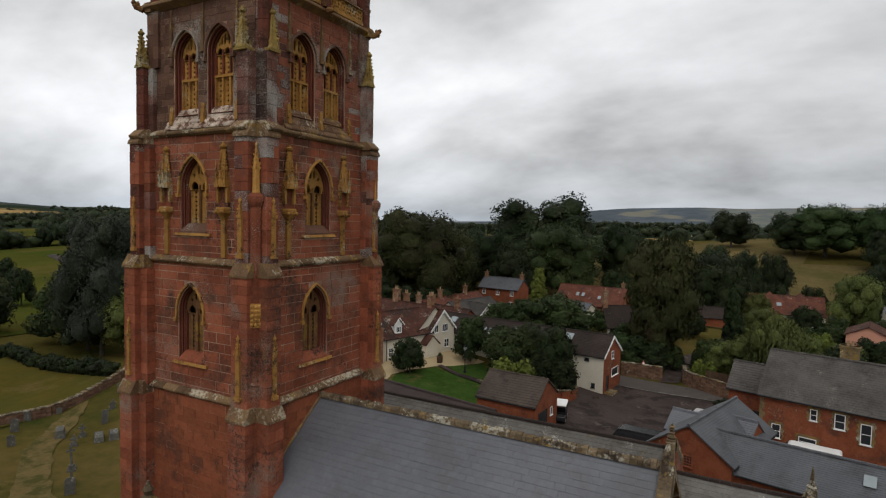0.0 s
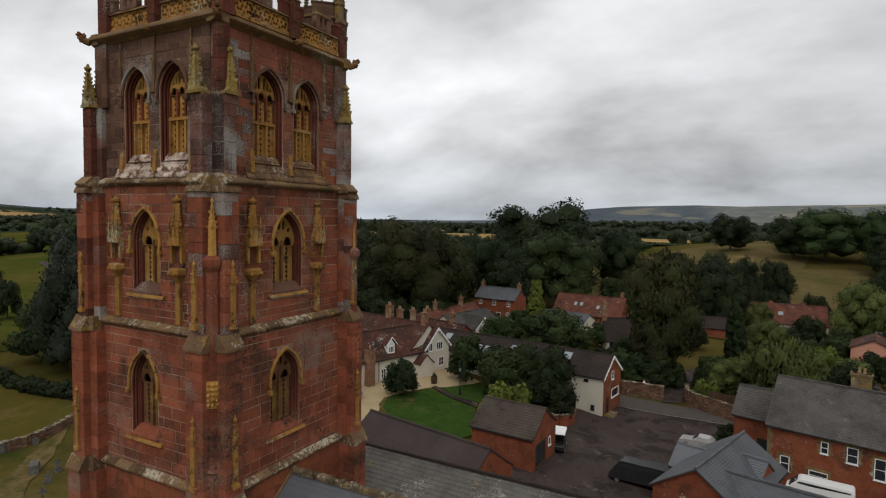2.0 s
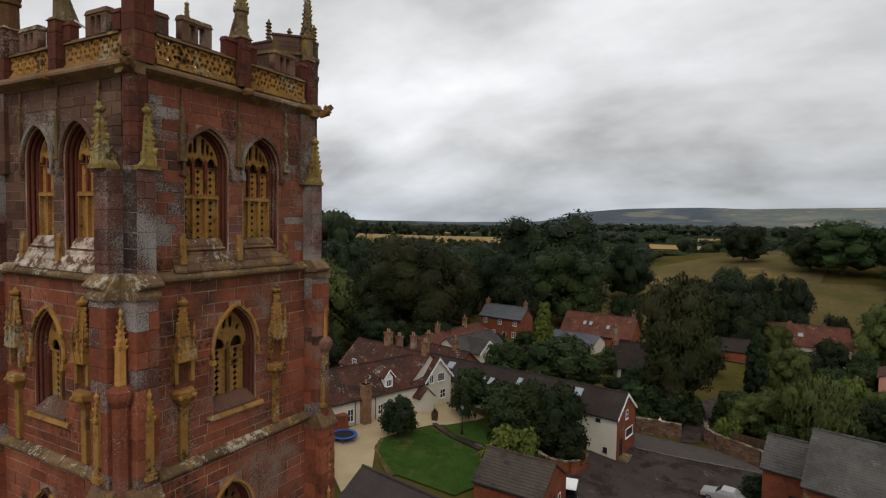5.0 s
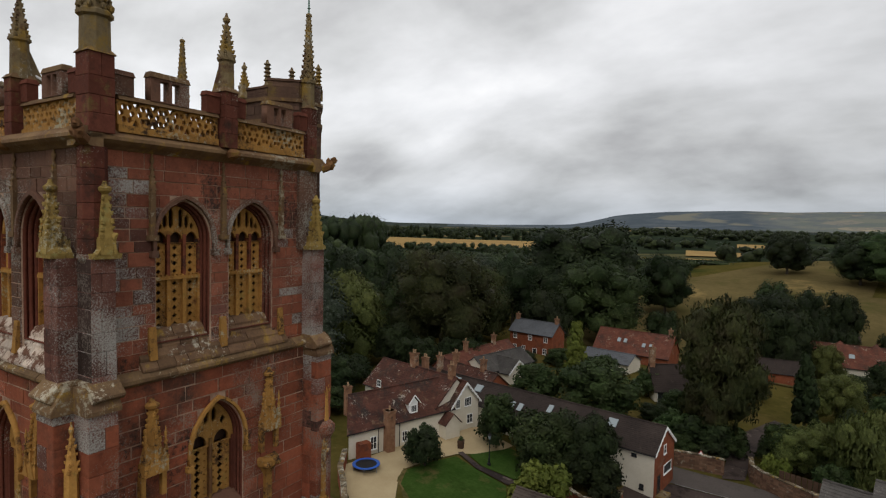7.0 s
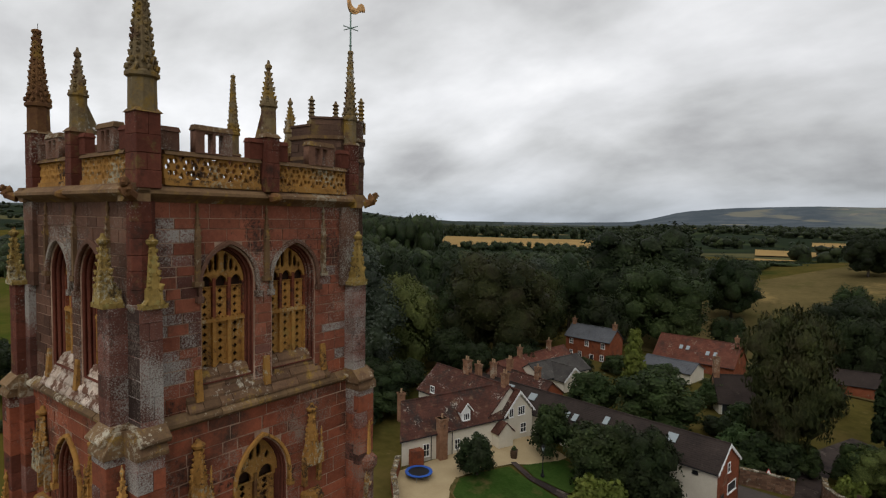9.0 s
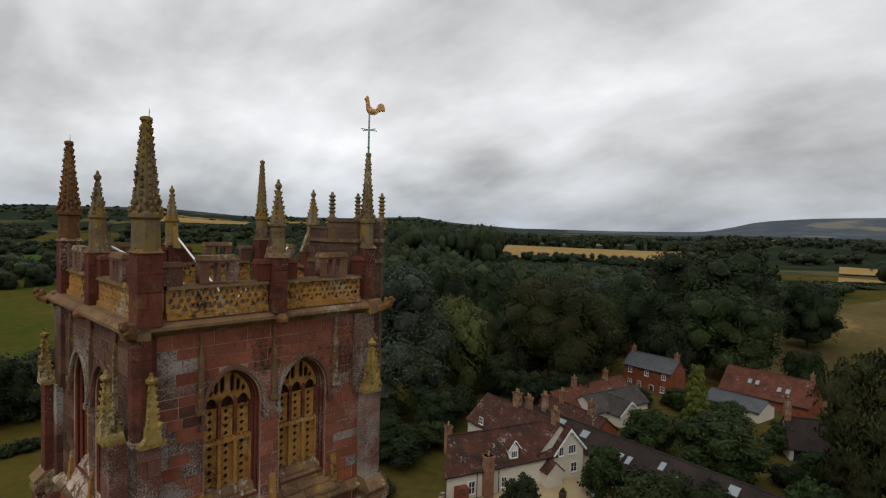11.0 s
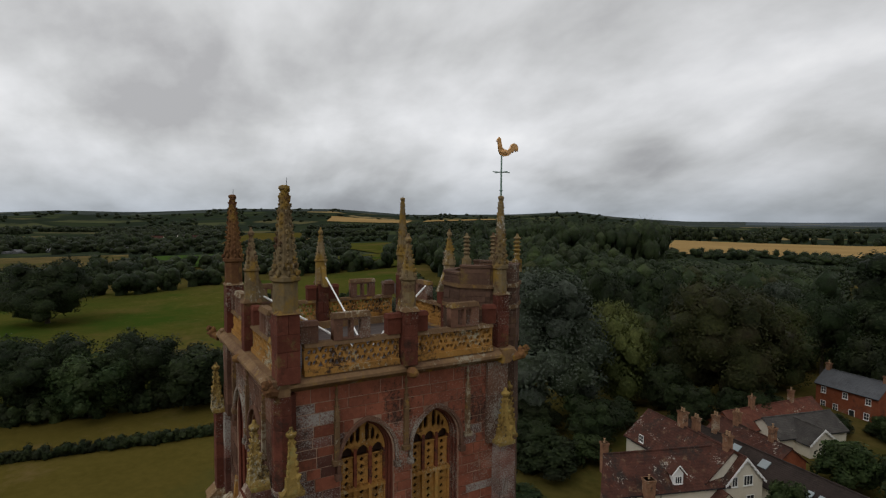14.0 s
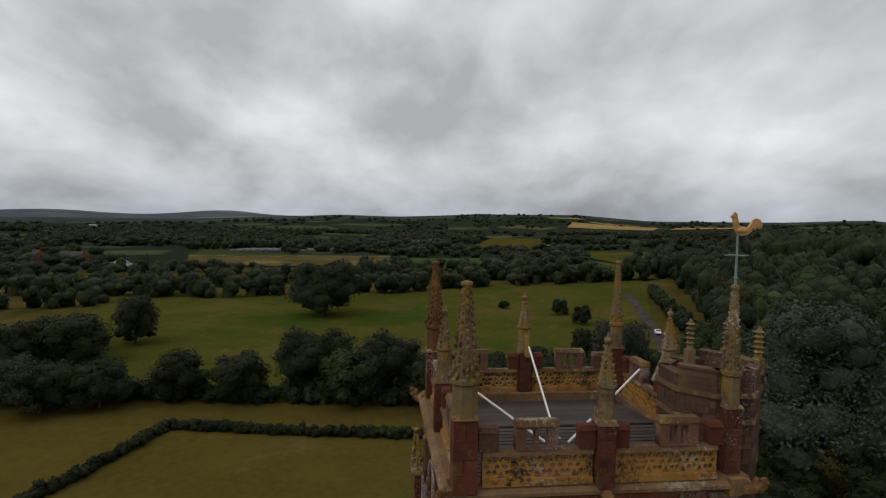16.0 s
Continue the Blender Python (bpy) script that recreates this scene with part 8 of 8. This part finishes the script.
for x, y, top, r, k in ((-38, 42, 8.8, 4.6, "small_dark"), (-45, 63, 9, 4, "small_dark"), (-40, 74, 11, 4.2, "mid_b"), (-36, 82, 10, 4, "mid_b"), (-50, 50, 9, 4, "mid_b")):
    tree(k, x, y, top, r, "dark garden tree behind the white house", group=G)
for x, y, top, r, k in ((-33, 33, 6.5, 3.6, "small_dark"), (-44, 42, 9.5, 5, "mid_b"), (-48, 34, 9, 5, "mid_b"), (-43, 55, 11, 4.8, "mid_b"), (-54, 44, 10, 5, "mid_b"), (-38, 49, 8, 3.6, "small"), (-36, 66, 8, 3, "small_dark"), (-40, 30, 6, 3.4, "small"), (-39, 92, 9, 4, "mid_b"), (-48, 78, 12, 5, "mid_b"), (-22, 98, 7, 3.4, "small"), (-27, 93, 6.5, 2.6, "small_dark"), (-12, 95, 7.5, 3.6, "mid_a")):
    tree(k, x, y, top, r, "dark shrubby tree in a cottage garden", group=G)
W = "trees west of the church"
for x, y, top, r, k in ((-73, 35, 25, 7, "silver"), (-66, 38, 14.5, 7.2, "mid_light"), (-87, 37, 12, 6, "mid_a"),
                        (-92, 45, 17, 8, "broad_a"), (-79, 36, 12, 6, "mid_b"), (-85, 60, 21, 8, "broad_a")):
    tree(k, x, y, top, r, "green tree at the churchyard edge", group=W)
tree("broad_b", -218, -26, 22.6, 14, "lone dark spreading oak in the pasture", group=W)
for x, y, top, r, k in ((-166, -79, 15.5, 7, "mid_b"), (-142, -85, 13.0, 9, "mid_b"), (-136, -96, 13, 8, "mid_b"), (-150, -92, 12, 8, "mid_b"), (-111, -48, 10.5, 6.5, "mid_b"), (-109, -35, 10.5, 7, "mid_b"), (-113, -19, 15, 9.5, "broad_b"), (-105, -11, 12, 7.5, "mid_a"),
                        (-108, -2, 14.5, 9, "broad_b"), (-103, 6, 12, 8, "mid_b"), (-103, 15, 11, 7, "mid_b"), (-103, -72, 10.5, 7, "mid_b"), (-106, -62, 10, 6.5, "mid_b"), (-110, -82, 10, 7, "mid_b"), (-206, 69, 8.5, 3.8, "small_dark"), (-187, 71, 9, 3.9, "small_dark"),
                        (-137, 53, 10.2, 3.8, "small_dark"), (-112, 20, 10, 7, "mid_b"), (-108, 32, 11, 7, "mid_b"), (-225, 50, 5, 2.6, "small_dark")):
    tree(k, x, y, top, r, "dark hedgerow tree in the valley pasture", group=W)


# woods: closed canopy and hedges, uncountable
def canopy(name, spots, material, leaves, label, leaf=0.8, clumps=(3, 6)):
    """Crowns of leaf clumps at (x, y, top, r)."""
    rng = np.random.default_rng(len(spots))
    V, N, Fc = [], [], []
    for x, y, top, r in spots:
        z = land(x, y)
        h = top - z
        mid = np.array([x, y, z + h * 0.4])
        k = rng.integers(*clumps)
        for i in range(k):
            a, d = rng.uniform(0, 6.28), r * rng.uniform(0.1, 0.55)
            c = np.array([x + d * math.cos(a), y + d * math.sin(a), z + h * (0.22 + 0.48 * (i + rng.random()) / k)])
            q = np.array([r * 0.55, r * 0.55, h * 0.34]) * rng.uniform(0.75, 1.15)
            n = leaves // k
            v = rng.normal(size=(n, 3))
            v /= np.linalg.norm(v, axis=1)[:, None]
            v[:, 2] = np.abs(v[:, 2]) * np.where(rng.random(n) < 0.25, -1, 1)
            p = c + v * q * rng.uniform(0.85, 1.15, (n, 1))
            t = np.cross(v + rng.normal(size=(n, 3)) * 0.5, rng.normal(size=(n, 3)))
            t /= np.linalg.norm(t, axis=1)[:, None] + 1e-6
            b = np.cross(v, t)
            s = leaf * rng.uniform(0.6, 1.3, (n, 1))
            o = len(V)
            quad = np.stack([p - t * s, p - b * s * 0.6, p + t * s, p + b * s * 0.6], 1).reshape(-1, 3)
            V.extend(map(tuple, quad))
            out = p - mid
            out /= np.linalg.norm(out, axis=1)[:, None] + 1e-6
            N.append(np.repeat(v * 0.65 + out * 0.35 + np.array([0, 0, 0.15]), 4, 0))
            Fc.extend((o + 4 * j, o + 4 * j + 1, o + 4 * j + 2, o + 4 * j + 3) for j in range(n))
            o = len(V)
            heart = []
            for rr, zz in ((0.5, -0.9), (0.95, -0.2), (0.8, 0.45), (0.1, 0.9)):
                for m in range(5):
                    g = m * math.pi / 2.5 + zz
                    heart.append((rr * math.cos(g), rr * math.sin(g), zz))
            heart = np.array(heart)
            V.extend(map(tuple, c + heart * q * np.array([0.86, 0.86, 0.9])))
            N.append(heart + np.array([0, 0, 0.1]))
            for u in range(3):
                for m in range(5):
                    Fc.append((o + u * 5 + m, o + u * 5 + (m + 1) % 5, o + (u + 1) * 5 + (m + 1) % 5, o + (u + 1) * 5 + m))
        o = len(V)
        stem = np.array([(math.cos(m * math.pi / 3), math.sin(m * math.pi / 3), 0) for m in range(6)])
        for zz, rr in ((z - 0.5, 0.35), (z + h * 0.4, 0.3)):
            V.extend(map(tuple, stem * r * rr + np.array([x, y, zz])))
            N.append(stem)
        for m in range(6):
            Fc.append((o + m, o + (m + 1) % 6, o + 6 + (m + 1) % 6, o + 6 + m))
    ob = raw(name, V, Fc, material)
    leafy_normals(ob.data, np.concatenate(N))
    return tagged(ob, label, "woods", kind="stuff")


rw = random.Random(21)
near_wood, mid_wood, far_wood = [], [], []
for i in range(9000):
    az, r = rw.uniform(22, 76), math.sqrt(rw.uniform(135 ** 2, 430 ** 2))
    x, y = -r * math.sin(radians(az)), r * math.cos(radians(az))
    if is_open(x, y) or (az > 58 and r < 175) or in_quad(x, y, [(-105, 60), (-300, 150), (-310, 175), (-110, 85)]):
        continue
    if any((x - a) ** 2 + (y - b) ** 2 < (6.6 + r * 0.006) ** 2 for a, b, _, _ in near_wood + mid_wood):
        continue
    top = land(x, y) + rw.uniform(9, 18) + (5 if rw.random() < 0.15 else 0)
    if 20 < az < 40:
        top = min(top, 32.5 - 0.056 * r + rw.uniform(-2, 1))
        if top < land(x, y) + 5:
            continue
    (near_wood if r < 260 else mid_wood).append((x, y, top, rw.uniform(6, 10.5)))
canopy("woodland", [q for i, q in enumerate(near_wood) if i % 3 and i % 7 != 1], M_leaf_dark, 420, "dense dark broadleaved woodland beyond the village", 0.40)
canopy("woodland", near_wood[::3], M_leaf, 420, "green trees scattered through the woodland", 0.40)
canopy("woodland", near_wood[1::7], M_leaf_olive, 420, "pale green trees scattered through the woodland", 0.40)
for i in range(260):
    az, d = rw.uniform(-14, 13), rw.uniform(0, 60)
    r = table(az, [(-14, 420), (1.2, 350), (6, 285), (12.4, 215)]) + d
    x, y = bearing(az, r)
    if not is_open(x, y):
        mid_wood.append((x, y, min(land(x, y) + rw.uniform(7, 13), 31 - r * 0.052), rw.uniform(5, 8)))
canopy("woodland", mid_wood, M_leaf_dark, 110, "dark wooded ridge on the skyline", 0.7)


def hedge(points, h, w, step=2.2, jitter=0.5):
    out = []
    for (ax, ay), (bx, by) in zip(points, points[1:]):
        n = max(1, int(math.hypot(bx - ax, by - ay) / step))
        for i in range(n):
            u = i / n
            x, y = ax + (bx - ax) * u + rw.uniform(-jitter, jitter), ay + (by - ay) * u + rw.uniform(-jitter, jitter)
            out.append((x, y, land(x, y) + h * rw.uniform(0.8, 1.2), w * rw.uniform(0.85, 1.15)))
    return out


canopy("hedgerow", hedge([(-60, -55), (-72, -50.3), (-93, -44), (-88, -20), (-85.2, 2), (-85.6, 27), (-70, 25.6), (-52.6, 24.5)], 2.1, 1.5, 0.7, 0.1), M_leaf_dark, 90, "clipped dark green field hedge", 0.22)
belt = hedge([(-276, -185), (-272, -75), (-290, 22), (-306, 60)], 11, 8.5, 6, 5) + hedge([(-330, -150), (-345, 0), (-330, 70)], 11, 7, 8, 7)
belt += hedge([(-230, -160), (-250, -120)], 9, 6, 6, 4) + hedge([(-112, -60), (-108, -30), (-102, 20)], 4, 3.4, 2.6, 1.2) + hedge([(-160, -100), (-118, -100), (-108, -56)], 5, 4, 4, 2)
belt += hedge([(-400, 95), (-330, 90), (-300, 105)], 8, 6, 7, 5) + hedge([(-420, 10), (-400, 60), (-410, 115)], 6, 5, 6, 4) + hedge([(-560, 140), (-410, 120)], 6, 6, 8, 4) + hedge([(-640, 95), (-630, 300)], 8, 7, 9, 5)
belt += hedge([(-150, 96), (-246, 128)], 6, 3.5, 3.5, 1)
belt += hedge([(-360, 60), (-420, 40), (-440, -20)], 9, 7, 8, 6) + hedge([(-300, 70), (-345, 130)], 9, 6, 7, 5)
belt += hedge([(-290, -190), (-300, -110), (-330, -60), (-350, 40)], 9, 7, 6, 8) + hedge([(-330, -260), (-380, -190), (-400, -150), (-385, -80)], 9, 8, 6, 9) + hedge([(-420, -290), (-445, -230), (-460, -190)], 9, 8, 7, 8)
belt += hedge([(-270, -230), (-330, -220), (-400, -250)], 10, 8, 6, 12) + hedge([(-660, -220), (-680, -100), (-690, 40), (-670, 90)], 13, 8, 7, 4) + hedge([(-700, -230), (-720, 20), (-700, 90)], 14, 9, 9, 6)
canopy("hedgerow", belt, M_leaf_dark, 230, "dark hedgerow trees between fields", 0.5)
for i in range(5200):
    az, r = rw.uniform(52, 128), math.sqrt(rw.uniform(340 ** 2, 1500 ** 2))
    x, y = -r * math.sin(radians(az)), r * math.cos(radians(az))
    if is_open(x, y) or (r < 640 and rw.random() < 0.45) or noise.noise((x * 0.006, y * 0.006, 0.3)) < -0.10:
        continue
    far_wood.append((x, y, land(x, y) + rw.uniform(7, 14), rw.uniform(7, 13)))
for i in range(1900):
    az, r = rw.uniform(-40, 60), math.sqrt(rw.uniform(330 ** 2, 1600 ** 2))
    if az > 22 and r < 430:
        continue
    x, y = -r * math.sin(radians(az)), r * math.cos(radians(az))
    if is_open(x, y) or noise.noise((x * 0.006, y * 0.006, 0.3)) < -0.05:
        continue
    if 20 < az < 42 and r < 700:
        continue
    far_wood.append((x, y, land(x, y) + rw.uniform(9, 15), rw.uniform(8, 14)))
for i in range(70):
    az, r = rw.uniform(18, 47), rw.uniform(960, 1040)
    x, y = bearing(az, r)
    far_wood.append((x, y, rw.uniform(21, 28) if az > 32 else rw.uniform(16, 23), rw.uniform(7, 11)))
for i in range(900):
    az, r = rw.uniform(40, 126), rw.uniform(1500, 2350)
    x, y = bearing(az, r)
    if is_open(x, y) or noise.noise((x * 0.004, y * 0.004, 1.3)) < 0.0:
        continue
    far_wood.append((x, y, land(x, y) + rw.uniform(7, 12), rw.uniform(9, 15)))
skyline = []
for i in range(110):
    az, r = rw.uniform(38, 56), rw.uniform(440, 600)
    x, y = bearing(az, r)
    skyline.append((x, y, rw.uniform(30.5, 38.5) - (r - 440) * 0.006, rw.uniform(9, 14)))
for i in range(90):
    az, r = rw.uniform(19.5, 39), rw.uniform(540, 605)
    x, y = bearing(az, r)
    skyline.append((x, y, land(x, y) + rw.uniform(3.5, 10), rw.uniform(5, 9)))
canopy("woodland", skyline, M_leaf_dark, 260, "tall dark trees on the wooded skyline", 0.5)
canopy("distant_woods", far_wood, M_leaf_dark, 44, "distant dark woods and hedgerows", 1.4, (2, 5))


# ---- facing stones of the tower ----
def facing(stage, seed, lo=None):
    """Stones of one wall stage between the buttresses, on the east side, cut round the openings."""
    w, z0, z1 = STAGES[stage]
    z0 = z0 if lo is None else lo
    rng = random.Random(seed)
    hw = 3.2
    z, out = z0, []
    while z < z1 - 0.05:
        e = min(z1, z + (rng.uniform(0.24, 0.40) if stage == 3 else rng.uniform(0.28, 0.50)))
        if z1 - e < 0.14:
            e = z1
        gaps = []
        for c, half, sill, spring, apex in OPEN[stage]:
            if e > sill - 0.02 and z < apex:
                h = max(arch_half(max(z, sill), half, spring, apex), 0.02) + 0.02
                gaps.append((c - h, c + h))
        y = -hw + rng.uniform(-0.3, 0)
        while y < hw:
            f = min(hw, y + (rng.uniform(0.35, 0.95) if stage == 3 else rng.uniform(0.45, 1.25)))
            if hw - f < 0.2:
                f = hw
            spans = [(max(y, -hw), f)]
            for a, b in sorted(gaps):
                nxt = []
                for p, q in spans:
                    if q <= a or p >= b:
                        nxt.append((p, q))
                    else:
                        if a - p > 0.05:
                            nxt.append((p, a))
                        if q - b > 0.05:
                            nxt.append((b, q))
                spans = nxt
            for p, q in spans:
                g = rng.uniform(-0.010, 0.012)
                j = (0.007, 0.019, 0.019, 0.013)[stage] * rng.uniform(0.7, 1.25)
                out.append((w - 0.10, w + g, p + j, q - j, z + j, e - j))
            y = f
        z = e
    return out


wall_stones = {k: facing(k, 40 + k, 8.0 if k == 0 else None) for k in range(4)}
near = [b for b in wall_stones[3] if b[4] > 28.3][:300]
rng = random.Random(5)
crusted = {b for b in near if b[4] < 33.0 and rng.random() < (0.55 if b[3] < -1.8 else 0.03)}
stones(face_parts["east", 3], [b for b in near if b not in crusted], BLOCK_WALL)
stones(face_parts["east", 3], [b for b in near if b in crusted], BLOCK_GREY)
for side, m in SIDES.items():
    for k in range(4):
        bm = bmesh.new()
        skip = set(near) if side == "east" and k == 3 else set()
        for b in wall_stones[k]:
            if b not in skip:
                box(bm, *b, None, (0, 0, 0.006, 0.006))
        if side in ("north", "west") and k < 3:
            bm.free()
            continue
        o = part("stones", bm, M_red_grey if side == "south" and k == 3 else M_red_base if k == 0 else M_red, face_parts[side, k], "coursed red sandstone blocks")
        o["kind"] = "stuff"

# slates of the nave's south slope
slate_me = None
bm = bmesh.new()
box(bm, 0, 1, 0, 1, 0, 1, None, (0, 0, 0, 0))
slate_me = to_mesh(bm, "slate", M_slate_piece)
u = Vector((0, 5.9, 4.7)).normalized()
nrm = Vector((0, -4.7, 5.9)).normalized()
rng = random.Random(8)
rest = bmesh.new()
count = 0
ROWS_S = 27
LEN = Vector((0, 5.9, 4.7)).length
for r in range(ROWS_S):
    x = 3.82 - (0.2 if r % 2 else 0.0)
    while x < 19.22:
        e = min(19.24, x + 0.42)
        d0 = LEN * r / ROWS_S
        base = Vector((0, -5.9, 10.82)) + u * d0 + nrm * 0.05
        tilt = rng.uniform(0.0, 0.006)
        m = Matrix(((1, 0, 0, max(x, 3.82) + 0.003), (0, u.y, nrm.y, base.y), (0, u.z, nrm.z, base.z), (0, 0, 0, 1)))
        size = Matrix.Diagonal((e - max(x, 3.82) - 0.006, LEN / ROWS_S * 1.25, 0.014 + tilt, 1))
        lean = pose(0, 0, 0.012, -2.2)
        if 12 <= r and count < 300 and x < 14:
            o = shared("slate", slate_me, roof_n)
            o.matrix_basis = m @ lean @ size
            count += 1
        else:
            box(rest, 0, 1, 0, 1, 0, 1, m @ lean @ size)
        x = e
part("slates", rest, M_slate, roof_n)["kind"] = "stuff"
